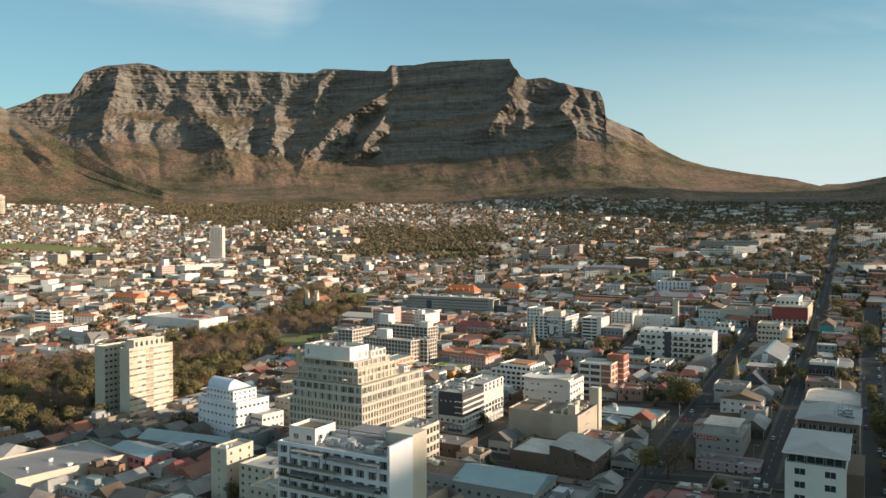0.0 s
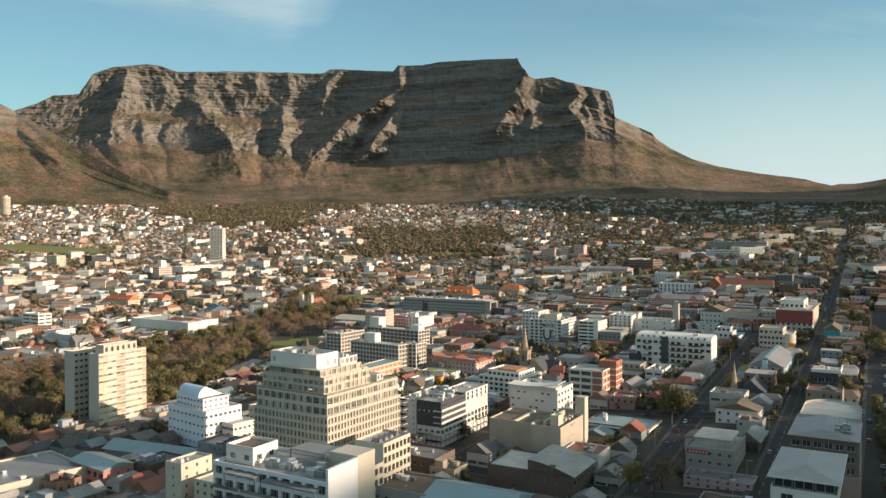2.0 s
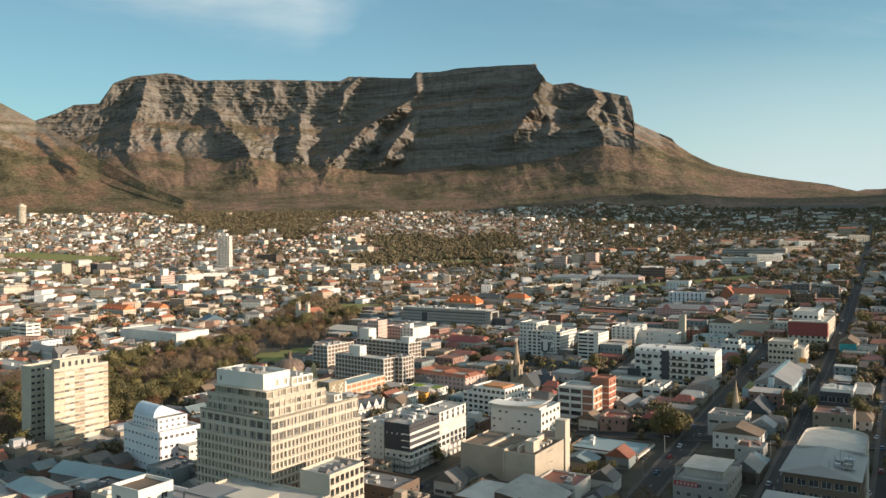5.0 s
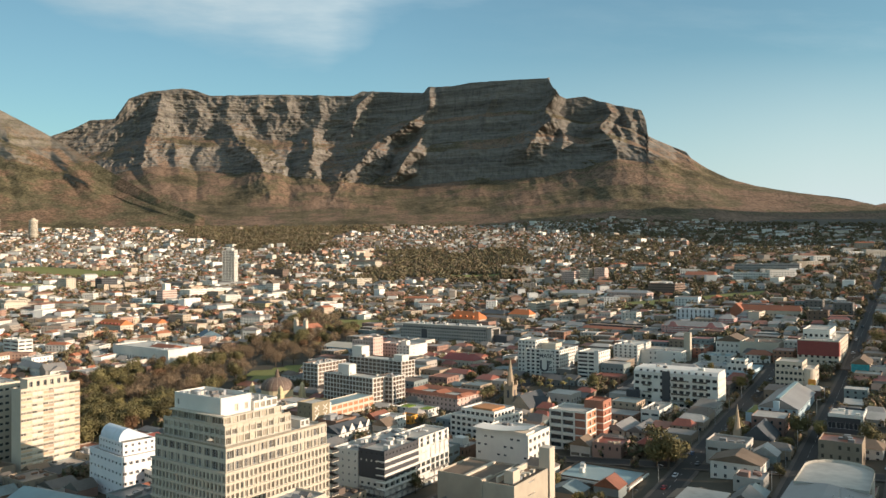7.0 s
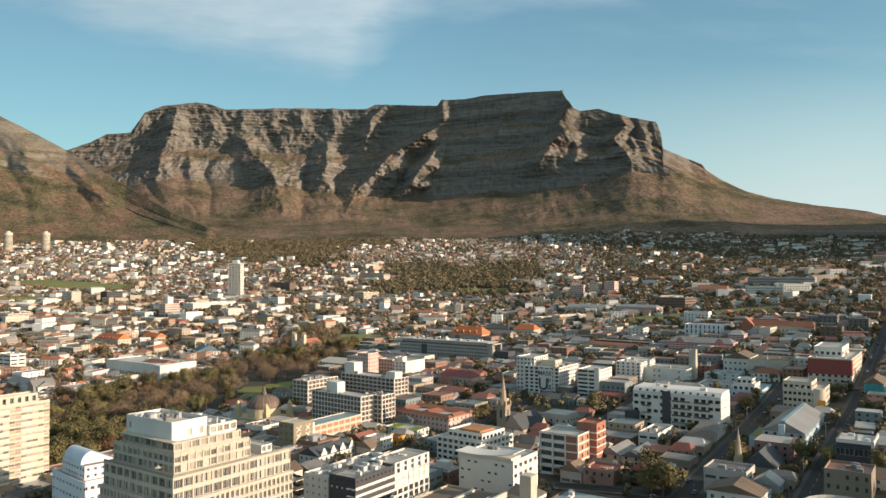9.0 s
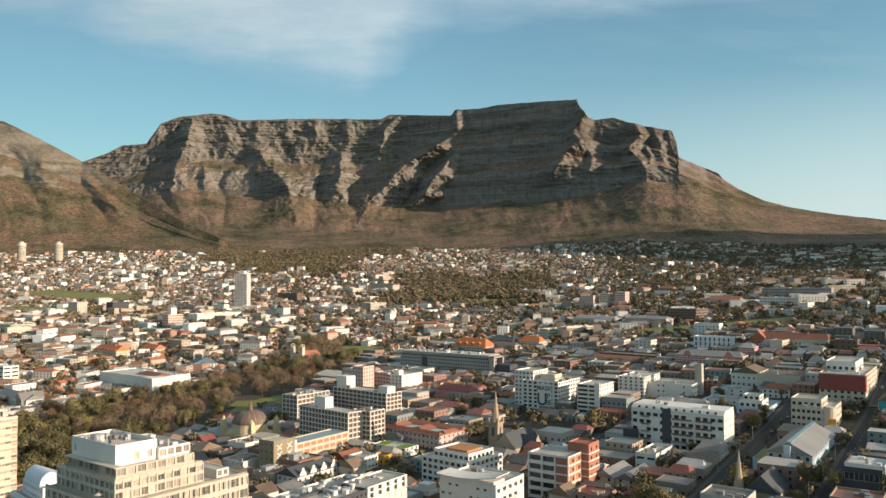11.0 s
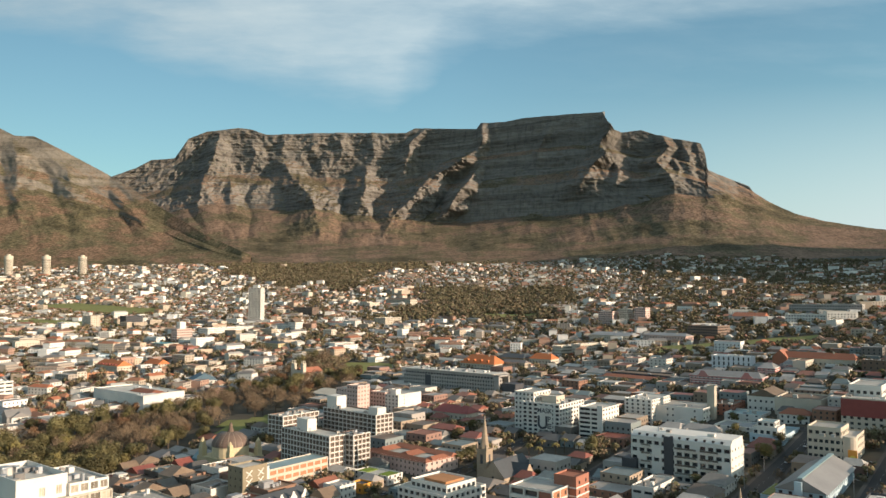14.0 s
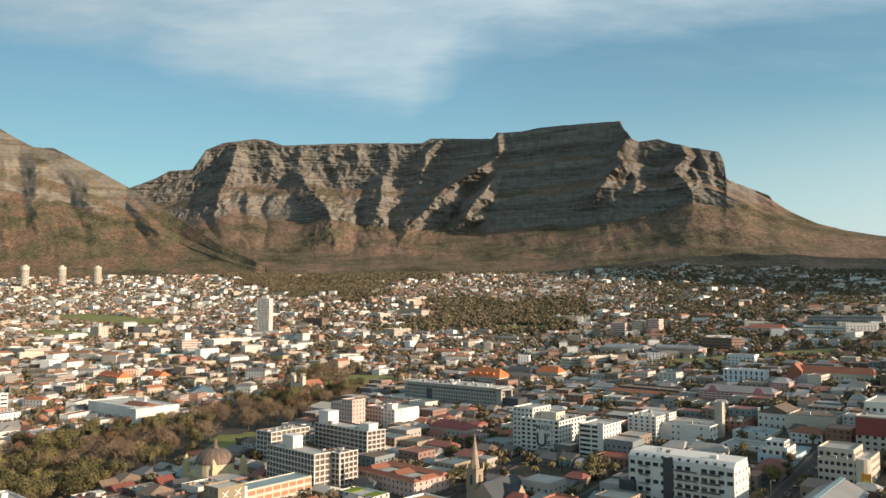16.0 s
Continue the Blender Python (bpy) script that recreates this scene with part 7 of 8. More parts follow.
# clearings with trees near the theatre block and the church
for cx_, cy_, r_ in ((108, 334, 11), (98, 396, 11), (154, 442, 10), (125, 640, 22), (214, 318, 18), (255, 480, 9), (283, 430, 20), (298, 458, 20), (312, 486, 20)):
    taken |= np.hypot(RX - cx_, RY - cy_) < r_
LOT_PLACES, FAR_LOTS, GAP_TREES, count = [], [], [], 0
for iq in range(0, NQ_ - 12, 1):
    ip = 0
    while ip < NP - 12:
        if taken[ip, iq] or taken[ip + 5, iq + 5]:
            ip += 1
            continue
        done = False
        for _try in range(4):
            i = rg.randrange(len(LOTS))
            w, d, h, k = LOT_KINDS[i]
            cw, cd = int(math.ceil((w + 0.8) / CELL)), int(math.ceil((d + 0.8) / CELL))
            if ip + cw >= NP or iq + cd >= NQ_ or taken[ip:ip + cw, iq:iq + cd].any():
                continue
            taken[ip:ip + cw, iq:iq + cd] = True
            if rg.random() < (0.12 if iq < 220 else 0.2):
                done = True
                for k_ in range(5):
                    gx_, gy_ = pq(P0 + CELL * ip + rg.uniform(2, w - 2), Q0 + CELL * iq + rg.uniform(2, d - 2))
                    if gy_ > 430:
                        GAP_TREES.append((gx_, gy_, rg.uniform(3.0, 5.6)))
                break
            x, y = pq(P0 + CELL * ip + w / 2 + 0.3, Q0 + CELL * iq + d / 2 + 0.3)
            z = float(min(ground_z(x + a, y + c) for a in (-8, 8) for c in (-8, 8)))
            for k_ in range(3 if y > 450 else 0):
                if rg.random() < 0.35:
                    GAP_TREES.append((x + rg.choice((-1, 1)) * (w / 2 + 1.5), y + rg.choice((-1, 1)) * (d / 2 + 1.0), rg.uniform(2.4, 4.6)))
            if count >= 300:
                FAR_LOTS.append((x, y, z, radians(YAW), w, d, h * rg.uniform(0.7, 1.3), rg.uniform(2.0, 3.2), k == "flat", True))
                LOT_PLACES.append((x, y, 0.5 * max(w, d)))
                count += 1
                done = True
                break
            m = pose(x, y, z, 0, 0, YAW) @ Matrix.Diagonal((1, 1, rg.uniform(0.8, 1.3), 1))
            o = copy_thing(LOTS[i], m) if used[i] else LOTS[i]
            o.matrix_basis = m
            used[i] = True
            LOT_PLACES.append((x, y, 0.5 * max(w, d)))
            count += 1
            done = True
            break
        ip += cw if done else 1
for i, t_ in enumerate(LOTS):
    if not used[i]:
        t_.matrix_world = pose(300, 240, float(ground_z(300, 240)), 0, 0, YAW)

# ---- suburbs up the slope, past counting ----
def far_houses(name, places, label, suburb):
    V, F, Mi, n = [], [], [], 0
    for k_, (x, y, z, yaw, w, d, h, rh, flat, win) in enumerate(places):
        m_wall, m_roof = (0, 1) if k_ < suburb else (3, 4)
        c, s_ = math.cos(yaw), math.sin(yaw)

        def P(a, b_, zz):
            return (x + a * c - b_ * s_, y + a * s_ + b_ * c, z + zz)
        a, b_ = w / 2, d / 2
        V += [P(-a, -b_, -4), P(a, -b_, -4), P(a, b_, -4), P(-a, b_, -4), P(-a, -b_, h), P(a, -b_, h), P(a, b_, h), P(-a, b_, h)]
        F += [(n, n + 1, n + 5, n + 4), (n + 1, n + 2, n + 6, n + 5), (n + 2, n + 3, n + 7, n + 6), (n + 3, n, n + 4, n + 7)]
        Mi += [m_wall] * 4
        n += 8
        if flat:
            V += [P(-a, -b_, h - 0.3), P(a, -b_, h - 0.3), P(a, b_, h - 0.3), P(-a, b_, h - 0.3)]
            F.append((n, n + 1, n + 2, n + 3))
            Mi.append(m_roof)
            n += 4
        else:
            e = 0.4
            hp = flat is False and (w > 9) and 2.5 or 0.0
            V += [P(-a - e, -b_ - e, h - 0.1), P(a + e, -b_ - e, h - 0.1), P(a + e, b_ + e, h - 0.1), P(-a - e, b_ + e, h - 0.1), P(-a - e + hp, 0, h + rh), P(a + e - hp, 0, h + rh)]
            F += [(n, n + 1, n + 5, n + 4), (n + 1, n + 2, n + 5), (n + 2, n + 3, n + 4, n + 5), (n + 3, n, n + 4)]
            Mi += [m_roof] * 4
            n += 6
        if win:
            fl = max(1, int(h / 3.0))
            for k in range(fl):
                for t in range(max(2, int(w / 3.5))):
                    xx = -a + w * (t + 0.5) / max(2, int(w / 3.5))
                    zz = 1.0 + k * 3.0
                    V += [P(xx - 0.6, -b_ - 0.05, zz), P(xx + 0.6, -b_ - 0.05, zz), P(xx + 0.6, -b_ - 0.05, zz + 1.4), P(xx - 0.6, -b_ - 0.05, zz + 1.4)]
                    F.append((n, n + 1, n + 2, n + 3))
                    Mi.append(2)
                    n += 4
                for t in range(max(2, int(d / 3.5))):
                    yy = -b_ + d * (t + 0.5) / max(2, int(d / 3.5))
                    zz = 1.0 + k * 3.0
                    V += [P(a + 0.05, yy - 0.6, zz), P(a + 0.05, yy + 0.6, zz), P(a + 0.05, yy + 0.6, zz + 1.4), P(a + 0.05, yy - 0.6, zz + 1.4)]
                    F.append((n, n + 1, n + 2, n + 3))
                    Mi.append(2)
                    n += 4
    me = bpy.data.meshes.new(name)
    me.from_pydata(V, [], F)
    for mt in (M_FARWALL, M_FARROOF, M_GLASS, M_TOWNWALL, M_TOWNROOF):
        me.materials.append(mt)
    me.polygons.foreach_set("material_index", Mi)
    me.update()
    return tagged(new(name, me), label, "houses", "", "stuff")


rg = random.Random(11)
HOUSES, TREES = [], []
y = 700.0
row = 0
while y < 2880:
    row += 1
    step = 12.0 + 0.0012 * y
    x = -0.74 * y
    while x < 0.74 * y + 60:
        X, Y = x + rg.uniform(-4, 4), y + rg.uniform(-4, 4)
        x += step * rg.uniform(0.85, 1.35)
        p_, q_ = to_pq(X, Y)
        if Y < 1040 and q_ < 1025 and p_ > -560 - 0.2 * (q_ - 225) and p_ < 120 + 0.12 * q_:
            if on_building(X, Y, 5) or any((X - a) ** 2 + (Y - c) ** 2 < (r + 6) ** 2 for a, c, r in LOT_PLACES) or in_street(X, Y, 4) or inside(GARDEN, X, Y):
                continue
        lawn = any(inside(l, X, Y) for l in LAWNS)
        if lawn or on_building(X, Y, 4) or seg_dist(X, Y, STREETS[0][0]) < 8.5:
            continue
        Z = float(ground_z(X, Y))
        dens = float(vnoise(X / 170.0, Y / 210.0, 5)[0])
        top_edge = 2790 + 60 * math.sin(X / 260.0) - (180 if X > 900 else 0) - 0.00002 * X * X
        if Y > top_edge:
            if rg.random() < 0.5 and Y < top_edge + 90:
                TREES.append((X, Y, Z, rg.uniform(5, 8)))
            continue
        jx, jy = X + 38 * math.sin(X / 61 + Y / 97) + 22 * math.sin(Y / 31), Y + 46 * math.sin(X / 53 - Y / 120) + 25 * math.sin(X / 23)
        wood, pine = inside(WOOD, jx, jy), inside(PINES, jx, jy) or inside(GARDEN, X, Y)
        right = X > 120 + 0.12 * Y and Y > 950
        ph = 0.06 if wood else 0.03 if pine else (0.50 + 0.34 * dens if right else 0.66 + 0.30 * dens)
        if X < -250 and not pine:
            ph += 0.12
        # streets left open every few rows
        street = (row % 4 == 0) or (int(X + 0.3 * Y) // 62 % 3 == 0 and (int(X + 0.3 * Y) % 62) < 10)
        if rg.random() < ph and not street:
            yaw = radians(YAW + (25 if dens > 0.5 else 0) + 90 * rg.randrange(2) + rg.uniform(-8, 8))
            big = rg.random() < (0.17 if Y < 1600 else 0.08) + (0.05 if X < -300 else 0)
            if big:
                w, d, h = rg.uniform(14, 34), rg.uniform(9, 15), rg.uniform(5, 10.5) + (4 if rg.random() < 0.2 else 0)
                HOUSES.append((X, Y, Z, yaw, w, d, h, 2.5, rg.random() < 0.7, Y < 1900))
            else:
                w, d, h = rg.uniform(8, 13), rg.uniform(7, 10), rg.uniform(2.5, 4.2)
                HOUSES.append((X, Y, Z, yaw, w, d, h, rg.uniform(2.2, 3.6), rg.random() < 0.2, Y < 1500))
            for k in range(1 if rg.random() < 0.8 else 2):
                TREES.append((X + rg.uniform(-9, 9), Y + rg.uniform(-9, 9), Z, rg.uniform(2.2, 5.2) * (1.15 if Y < 1500 else 1.0)))
        elif wood or pine:
            for k in range(3):
                TREES.append((X + rg.uniform(-9, 9), Y + rg.uniform(-9, 9), Z, rg.uniform(4, 7.5)))
        elif rg.random() < (0.92 if right else 0.65):
            for k in range(2 if right else 1):
                TREES.append((X + 7 * k * rg.uniform(-1, 1), Y + 7 * k * rg.uniform(-1, 1), Z, rg.uniform(3.0, 6.2)))
    y += step * 0.98
rt = random.Random(77)
for X, Y, s_ in GAP_TREES:
    if not on_building(X, Y, 1.5) and not in_street(X, Y, 0.5):
        TREES.append((X, Y, float(ground_z(X, Y)), s_))
for line_, half_ in STREETS:
    for (xa, ya), (xb, yb) in zip(line_, line_[1:]):
        L = math.hypot(xb - xa, yb - ya)
        for k in range(int(L / 17)):
            t, sd = (k + rt.uniform(0.2, 0.8)) * 17 / L, rt.choice((-1, 1))
            X, Y = xa + t * (xb - xa) + sd * (half_ + 3) * (yb - ya) / L, ya + t * (yb - ya) - sd * (half_ + 3) * (xb - xa) / L
            if Y > 440 and not on_building(X, Y, 2) and not in_street(X, Y, 1.0):
                TREES.append((X, Y, float(ground_z(X, Y)), rt.uniform(2.6, 4.8)))
# the nearest houses are things of their own, of a few shared shapes
HOUSES.sort(key=lambda q_: q_[1])
far_houses("hillside_houses", HOUSES[60:] + FAR_LOTS, "hillside houses with white walls and mixed tiled roofs", len(HOUSES) - 60)
HOUSE_TEMPLATES = []
for i in range(6):
    w, d, h = [(10, 8, 4), (13, 9, 4.5), (9, 9, 6), (12, 8, 6.2), (15, 10, 6.5), (11, 9, 3.6)][i]
    hb = root("house", 0, 0, -500, 0, "small plastered house with a pitched roof among trees", "house", "garden-side houses")
    part("wall", Shape().box(-w / 2, w / 2, -d / 2, d / 2, -4, h), M_LOTWALL, hb)
    part("roof", Shape().gable(-w / 2 - 0.5, w / 2 + 0.5, -d / 2 - 0.5, d / 2 + 0.5, h, h + 2.6, "x", hip=2 if i % 2 else 0), M_ROOFR if i % 2 else M_LOTROOF, hb)
    for t in (-w / 4, w / 4):
        part("window", Shape().box(t - 0.7, t + 0.7, -d / 2 - 0.06, -d / 2, 1, 2.5), M_GLASS, hb)
    part("window", Shape().box(w / 2, w / 2 + 0.06, -0.7, 0.7, 1, 2.5), M_GLASS, hb)
    HOUSE_TEMPLATES.append(hb)
for k, (X, Y, Z, yaw, *_r) in enumerate(HOUSES[:60]):
    m = pose(X, Y, Z, 0, 0, math.degrees(yaw) % 90 - 60)
    if k < 6:
        HOUSE_TEMPLATES[k].matrix_world = m
    else:
        copy_thing(HOUSE_TEMPLATES[k % 6], m)

# ---- trees ----
def tile_mesh(name, base_v, quads, places, mat, label):
    """One mesh of many clumps: base_v (n, m, 3) variants scaled and set at places."""
    nv = base_v.shape[1]
    P = np.array([(a, b_, c) for a, b_, c, _ in places])
    S = np.array([q_[3] for q_ in places])
    rs = np.random.RandomState(3)
    var = rs.randint(0, len(base_v), len(P))
    ang = rs.uniform(0, 6.28, len(P))
    B = base_v[var] * S[:, None, None]
    c, s_ = np.cos(ang)[:, None], np.sin(ang)[:, None]
    V = np.stack([B[..., 0] * c - B[..., 1] * s_, B[..., 0] * s_ + B[..., 1] * c, B[..., 2]], -1) + P[:, None, :]
    Q = (quads[None] + (np.arange(len(P)) * nv)[:, None, None]).reshape(-1, 4)
    me = bpy.data.meshes.new(name)
    me.vertices.add(V.shape[0] * nv)
    me.vertices.foreach_set("co", V.astype(np.float32).ravel())
    me.loops.add(Q.size)
    me.loops.foreach_set("vertex_index", Q.ravel().astype(np.int32))
    me.polygons.add(len(Q))
    me.polygons.foreach_set("loop_start", np.arange(0, Q.size, 4, dtype=np.int32))
    me.update(calc_edges=True)
    me.materials.append(mat)
    return tagged(new(name, me), label, "trees", "", "stuff")


def clump_base(quads, lo, hi, seed):
    """Five tree crowns of loose leaf clumps in a few lobes, each of so many quads."""
    rs = np.random.RandomState(seed)
    out = []
    for vi in range(5):
        lobes = rs.normal(size=(6, 3)) * (0.36, 0.36, 0.24)
        vs = []
        for k in range(quads):
            d = rs.normal(size=3)
            d /= np.linalg.norm(d)
            c = lobes[k % 6] + d * 0.48 * rs.uniform(0.5, 1.0) + np.array([0, 0, 0.85])
            a = rs.normal(size=3)
            a /= np.linalg.norm(a)
            b_ = np.cross(a, d)
            b_ /= np.linalg.norm(b_) + 1e-6
            a2 = np.cross(b_, d) * 0.7 + d * 0.25
            sz = rs.uniform(lo, hi)
            vs += [c - a2 * sz - b_ * sz, c + a2 * sz - b_ * sz * 0.8, c + a2 * sz * 0.9 + b_ * sz, c - a2 * sz * 0.7 + b_ * sz * 0.9]
        out.append(vs)
    return np.array(out), np.arange(quads * 4).reshape(-1, 4)


tile_mesh("far_trees", *clump_base(36, 0.20, 0.36, 8), [q_ for q_ in TREES if q_[1] >= 1250], M_FARTREE, "dark green and brown trees between the hillside houses")
tile_mesh("town_trees", *clump_base(130, 0.09, 0.19, 9), [q_ for q_ in TREES if q_[1] < 1250], M_FARTREE, "olive and brown trees between the town buildings")


def crown(n, lobes, spread, size, seed, twig=False):
    rs = np.random.RandomState(seed)
    s = Shape()
    cs = [np.array([rs.uniform(-1, 1) * spread * 0.55, rs.uniform(-1, 1) * spread * 0.55, rs.uniform(-0.35, 0.6) * spread * 0.7]) for _ in range(lobes)]
    for i in range(n):
        c0 = cs[i % lobes]
        d = rs.normal(size=3)
        d /= np.linalg.norm(d)
        c = c0 + d * spread * 0.5 * rs.uniform(0.55, 1.05) ** 0.7
        if twig:
            u = d * 0.7 + rs.normal(size=3) * 0.35 + np.array([0, 0, 0.35])
            v = np.cross(u, rs.normal(size=3))
            v /= np.linalg.norm(v) + 1e-6
            u, v = u * size * 0.95, v * size * 0.30
        else:
            u = rs.normal(size=3)
            u -= d * (u @ d) * 0.7
            u /= np.linalg.norm(u)
            v = np.cross(d, u) + rs.normal(size=3) * 0.2
            k = size * rs.uniform(0.6, 1.3)
            u, v = u * k, v * k
        s.poly([c - u - v, c + u - 0.8 * v, c + 0.9 * u + v, c - 0.7 * u + 0.9 * v])
    return s


def tree_template(kind, mat, n, lobes, spread, size, height, seed, label, twig=False):
    b = root(kind, 0, 0, -500, 0, label, "tree", "garden trees")
    t = Shape().tube(0, 0, -1.5, height * 0.55, spread * 0.07, spread * 0.045, 7)
    rs = np.random.RandomState(seed)
    for i in range(5):
        a = rs.uniform(0, 6.28)
        x, y, zt = math.cos(a) * spread * 0.45, math.sin(a) * spread * 0.45, height * rs.uniform(0.75, 0.95)
        k = len(t.v)
        r = spread * 0.03
        t.v += [(-r, 0, height * 0.45), (r, 0, height * 0.45), (0, r, height * 0.45), (x, y, zt)]
        for f_ in ((0, 1, 3), (1, 2, 3), (2, 0, 3)):
            t.f.append(tuple(k + j for j in f_))
            t.m.append(0)
    part("trunk", t, M_BARK, b)
    c = crown(n, lobes, spread, size, seed, twig)
    c.v = [(x, y, z + height * 0.72) for x, y, z in c.v]
    part("crown", c, mat, b)
    return b


TREE_KINDS = [tree_template("evergreen_tree", M_LEAF, 2100, 12, 7.8, 0.31, 12, 1, "broad dark evergreen tree in the public garden"),
              tree_template("evergreen_tree", M_LEAF, 1700, 10, 6.4, 0.30, 14, 2, "tall dark evergreen tree in the public garden"),
              tree_template("bare_tree", M_TWIG, 1100, 9, 7.5, 0.42, 12, 3, "leafless brown winter tree in the public garden", True),
              tree_template("bare_tree", M_TWIG, 900, 8, 6.5, 0.42, 10, 4, "leafless brown winter tree in the public garden", True),
              tree_template("russet_tree", M_RUSSET, 1300, 8, 5.6, 0.29, 11, 5, "russet-leaved tree in the public garden"),
              tree_template("olive_green_tree", M_LEAFY, 1500, 10, 6.2, 0.30, 11, 6, "yellow-green leafy tree in the public garden")]
t_used = [False] * 6


def plant(i, x, y, s_, rg):
    z = float(ground_z(x, y))
    m = pose(x, y, z, 0, 0, rg.uniform(0, 360)) @ Matrix.Diagonal((s_, s_, s_ * rg.uniform(0.9, 1.15), 1))
    if t_used[i]:
        o = copy_thing(TREE_KINDS[i], m)
    else:
        o, t_used[i] = TREE_KINDS[i], True
    o.matrix_basis = m


rg = random.Random(21)
n_trees, placed = 0, []
gy_ = 455.0
while gy_ < 1095:
    gx_ = -470.0
    while gx_ < -40:
        X, Y = gx_ + rg.uniform(-5, 5), gy_ + rg.uniform(-5, 5)
        gx_ += 12.5 + 0.006 * (gy_ - 455)
        if not inside(GARDEN, X, Y) or on_building(X, Y, 4) or any(inside(l, X, Y) for l in LAWNS) or X < -0.70 * Y + 30:
            continue
        bare = vnoise(X / 60.0, Y / 60.0, 9)[0] + rg.uniform(-0.3, 0.3) > (0.70 if Y < 640 else 0.42)
        if Y > 640 and Y < 790 and X > -150 and rg.random() < 0.5:
            continue
        i = (rg.choice((2, 3, 2)) if bare else rg.choice((0, 0, 1, 0, 5, 4)) if rg.random() < 0.75 else rg.choice((0, 1)))
        plant(i, X, Y, rg.uniform(0.75, 1.25), rg)
        n_trees += 1
    gy_ += 12.5 + 0.006 * (gy_ - 455)
for X, Y, s_, i in ((108, 331, 1.25, 3), (100, 338, 1.0, 5), (114, 340, 1.0, 3), (153, 440, 1.2, 0), (158, 446, 1.0, 5), (149, 446, 0.9, 0), (226, 470, 0.9, 0), (232, 462, 0.8, 5), (246, 440, 0.8, 0), (205, 300, 1.1, 0), (212, 312, 1.2, 0), (222, 335, 1.1, 5), (215, 350, 1.0, 0),
                    (196, 470, 0.9, 0), (203, 458, 0.8, 0), (246, 475, 0.9, 0), (252, 486, 0.9, 3), (150, 640, 0.7, 0), (238, 590, 0.8, 5), (228, 600, 0.7, 0), (80, 420, 0.7, 0), (98, 392, 0.6, 5), (105, 400, 0.6, 5), (112, 396, 0.5, 0),
                    (330, 560, 0.9, 0), (345, 590, 0.8, 3), (318, 535, 0.8, 0), (300, 520, 0.8, 3), (362, 640, 0.9, 0), (380, 690, 0.9, 0), (420, 760, 1.0, 0), (62, 690, 0.7, 0), (75, 640, 0.7, 0), (88, 650, 0.7, 5), (70, 720, 0.8, 5), (110, 760, 0.8, 5), (125, 800, 0.8, 5), (-20, 640, 0.6, 0), (-62, 640, 0.7, 0)):
    if not on_building(X, Y, 0.5):
        plant(i, X, Y, s_, rg)


for k in range(9):
    X, Y = pq(11.5 - 0.05 * (260 + 24 * k - 200), 290 + 24 * k)
    if not on_building(X, Y, 2.0):
        plant(rg.choice((0, 5, 0, 1)), X, Y, rg.uniform(0.5, 0.75), rg)
free_ = np.argwhere(~taken)
rg.shuffle(order_ := list(range(len(free_))))
put_ = []
for k in order_:
    ip, iq = free_[k]
    X, Y = float(RX[ip, iq]), float(RY[ip, iq])
    if len(put_) >= 150 or any((X - a) ** 2 + (Y - c) ** 2 < 60 for a, c in put_) or not taken[max(0, ip - 4):ip + 5, max(0, iq - 4):iq + 5].any():
        continue
    put_.append((X, Y))
    plant(rg.choice((0, 1, 5, 0, 3)), X, Y, rg.uniform(0.35, 0.62), rg)


def palm_template():
    b = root("palm_tree", 0, 0, -500, 0, "tall palm tree with a rough crown of fronds", "tree", "palms by the church")
    part("trunk", Shape().tube(0, 0, -1, 8.5, 0.4, 0.28, 8), M_BARK, b)
    for k in range(16):
        a, lift = k * 2.4, 0.9 - 0.09 * (k % 12)
        s = Shape()
        prev = None
        for j in range(5):
            t = j / 4
            r, z = 3.2 * t, 8.5 + 2.2 * lift * t - 2.6 * t * t
            wd = 0.55 * math.sin(math.pi * (0.15 + 0.8 * t))
            c, s_ = math.cos(a), math.sin(a)
            cur = [(r * c - wd * s_, r * s_ + wd * c, z), (r * c + wd * s_, r * s_ - wd * c, z)]
            if prev:
                s.poly([prev[0], prev[1], cur[1], cur[0]])
            prev = cur
        part("frond", s, M_LEAFY, b)
    return b


PALM = palm_template()
first = True
for X, Y in ((112, 640), (120, 648), (128, 636), (134, 646), (142, 632), (118, 630), (100, 655), (70, 622), (64, 630), (-40, 612), (150, 626)):
    if on_building(X, Y, 0.4):
        continue
    m = pose(X, Y, float(ground_z(X, Y)), 0, 0, X * 37)
    if first:
        PALM.matrix_world, first = m, False
    else:
        copy_thing(PALM, m)

# ---- cars and street lamps ----
M_CAR = material("car_paint", (0.5, 0.5, 0.5), 0.3, colours=[(0.7, 0.7, 0.7), (0.72, 0.72, 0.72), (0.08, 0.08, 0.09), (0.35, 0.36, 0.38), (0.30, 0.03, 0.03), (0.05, 0.10, 0.22), (0.6, 0.6, 0.6), (0.18, 0.18, 0.19)], spec=0.6)


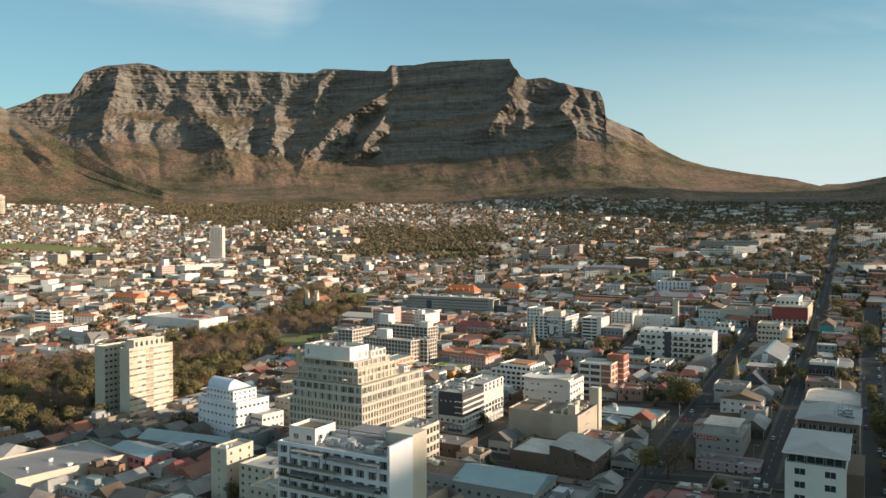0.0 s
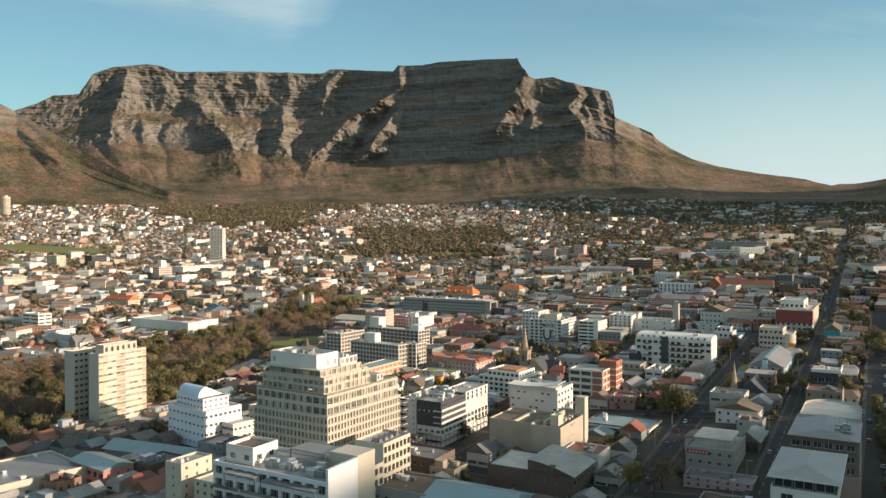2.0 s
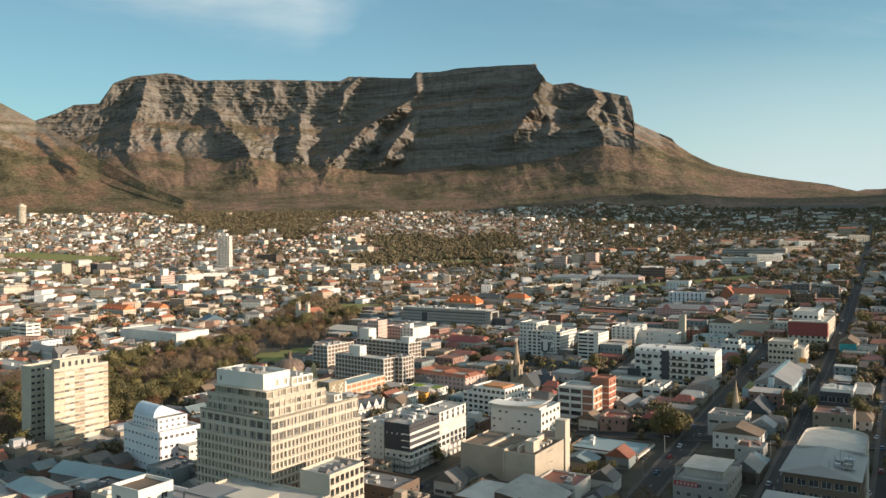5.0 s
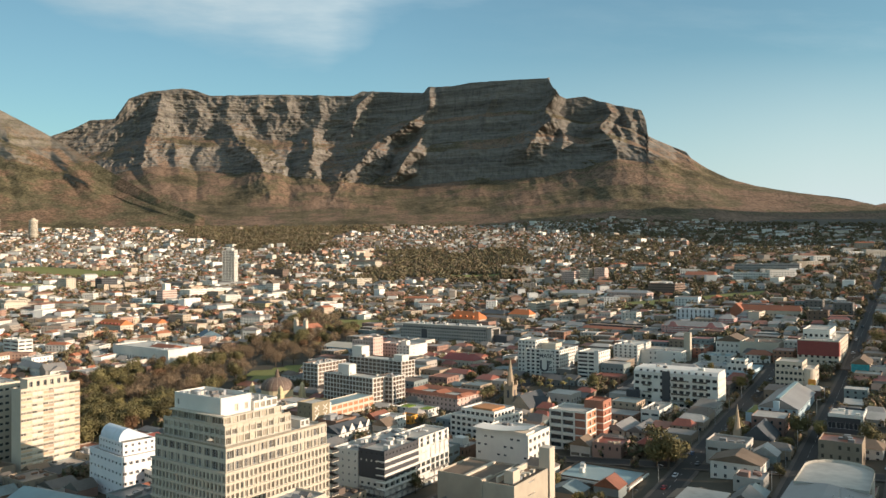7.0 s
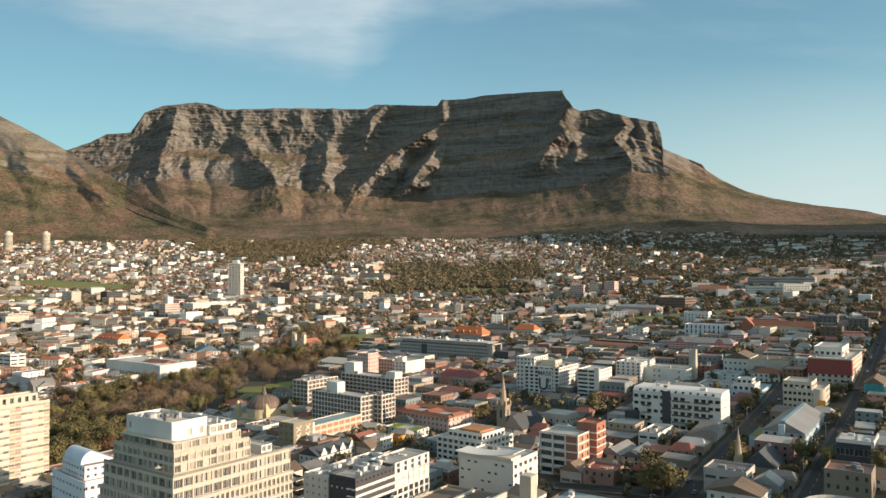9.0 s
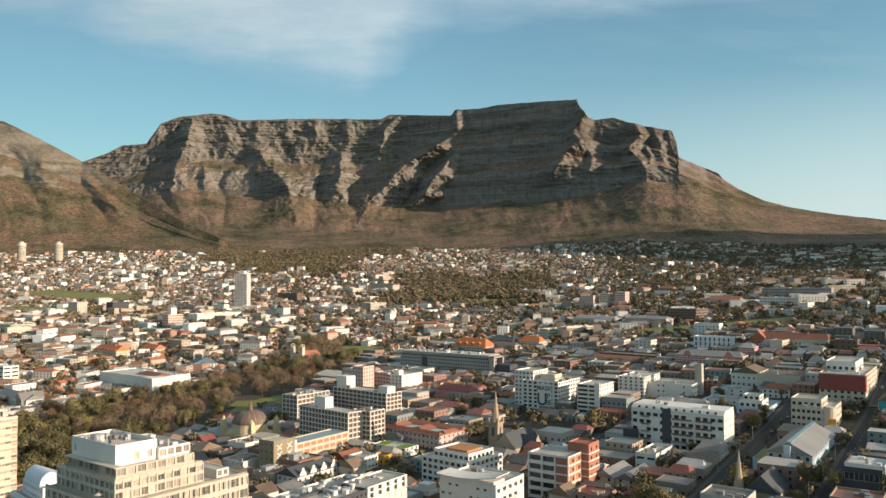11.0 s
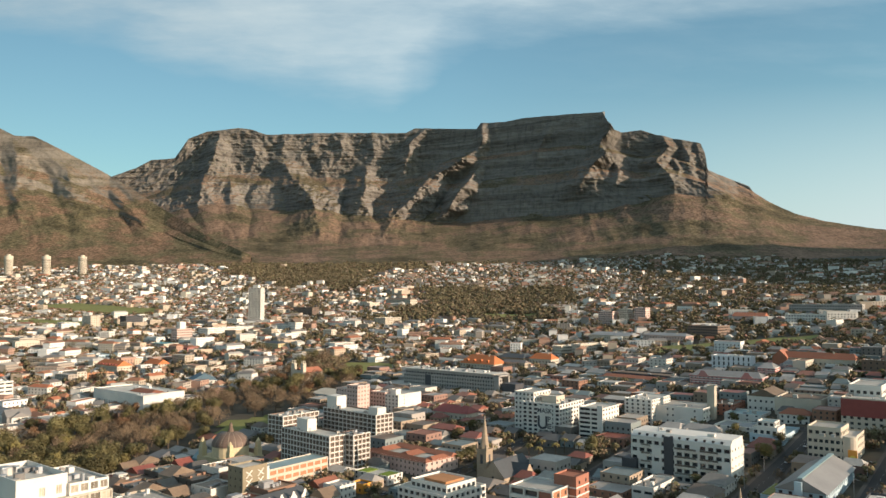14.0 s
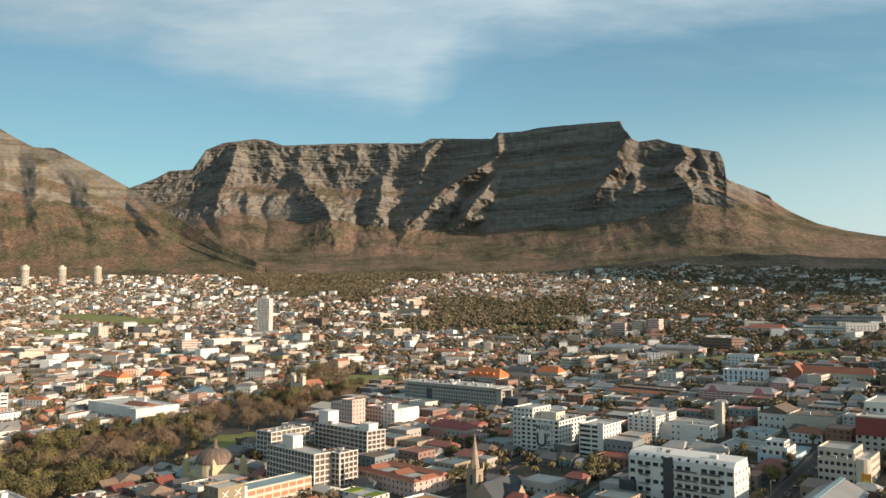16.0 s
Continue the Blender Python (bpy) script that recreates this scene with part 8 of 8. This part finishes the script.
def car_template():
    b = root("parked_car", 0, 0, -500, 0, "parked hatchback car beside the kerb", "car", "parked cars")
    s = Shape().box(-0.85, 0.85, -2.1, 2.1, 0.3, 0.85)
    s.v += [(-0.8, -1.5, 0.85), (0.8, -1.5, 0.85), (0.8, 1.2, 0.85), (-0.8, 1.2, 0.85), (-0.62, -1.1, 1.45), (0.62, -1.1, 1.45), (0.62, 0.55, 1.45), (-0.62, 0.55, 1.45)]
    s.f.append((12, 13, 14, 15))
    s.m.append(0)
    part("body", s, M_CAR, b)
    g = Shape()
    v = s.v[8:]
    for q_ in ((0, 1, 5, 4), (1, 2, 6, 5), (2, 3, 7, 6), (3, 0, 4, 7)):
        g.poly([v[j] for j in q_])
    part("window_glass", g, M_GLASS, b)
    for x in (-0.78, 0.78):
        for y in (-1.35, 1.35):
            w = Shape().tube(0, 0, -0.11, 0.11, 0.33, 0.33, 10)
            part("wheel", w, M_RAIL, b).matrix_basis = pose(x, y, 0.33, 0, 90, 0)
    return b


CAR = car_template()
first = True
rg = random.Random(33)
spots = []
for (line_, half_), n_ in zip(STREETS[:5], (14, 16, 10, 4, 16)):
    for k in range(n_):
        seg = rg.randrange(len(line_) - 1) if n_ != 16 or half_ < 6 else rg.randrange(3)
        (xa, ya), (xb, yb) = line_[seg], line_[seg + 1]
        t, side = rg.random(), rg.choice((-1, 1))
        L = math.hypot(xb - xa, yb - ya)
        off = side * (half_ - 1.2 if rg.random() < 0.7 else half_ * 0.4)
        x, y = xa + t * (xb - xa) + off * (yb - ya) / L, ya + t * (yb - ya) - off * (xb - xa) / L
        if all((x - a) ** 2 + (y - c) ** 2 > 36 for a, c in spots):
            spots.append((x, y))
            z0_ = float(ground_z(x, y))
            m = pose(x, y, z0_ + 0.55, math.degrees(math.atan(float(ground_z(x + AX, y + AY)) - z0_)), 0, math.degrees(math.atan2(-(xb - xa), yb - ya)) + (180 if side > 0 else 0))
            if first:
                CAR.matrix_world, first = m, False
            else:
                copy_thing(CAR, m)
(xa, ya), (xb, yb) = pq(0, 200), pq(-4, 640)
L = math.hypot(xb - xa, yb - ya)
for k in range(26):
    t, off = (130 + 12 * k + rg.uniform(-3, 3)) / L, 5.1 if k % 2 else -5.1
    x, y = xa + t * (xb - xa) + off * (yb - ya) / L, ya + t * (yb - ya) - off * (xb - xa) / L
    if all((x - a) ** 2 + (y - c) ** 2 > 30 for a, c in spots):
        spots.append((x, y))
        copy_thing(CAR, pose(x, y, float(ground_z(x, y)) + 0.55, math.degrees(math.atan(float(ground_z(x + AX, y + AY)) - float(ground_z(x, y)))), 0, YAW + (0 if off > 0 else 180)))
for r_ in range(5):
    for k in range(7):
        x, y = pq(9 + 6.0 * r_, 470 + 4.2 * k + 26 * (r_ % 2))
        if on_building(x, y, 2.5) or any(math.hypot(x - a, y - c) < q_ + 2 for a, c, q_ in LOT_PLACES) or rg.random() < 0.2:
            continue
        copy_thing(CAR, pose(x, y, float(ground_z(x, y)) + 0.12, 0, 0, YAW + 90))
LAMP = root("street_lamp", 0, 0, -500, YAW, "grey street lamp with a curved arm", "street lamp", "street lamps")
part("pole", Shape().tube(0, 0, -0.5, 8, 0.12, 0.08, 8), M_METAL, LAMP)
part("arm", Shape().box(-0.05, 1.8, -0.05, 0.05, 7.9, 8.02), M_METAL, LAMP)
part("lamp_head", Shape().box(1.4, 2.2, -0.15, 0.15, 7.78, 7.92), M_METAL, LAMP)
first = True
for p_ in (-94, -47):
    for k in range(10):
        x, y = pq(p_, 300 + 34 * k)
        m = pose(x, y, float(ground_z(x, y)) + 0.3, 0, 0, YAW)
        if first:
            LAMP.matrix_world, first = m, False
        else:
            copy_thing(LAMP, m)
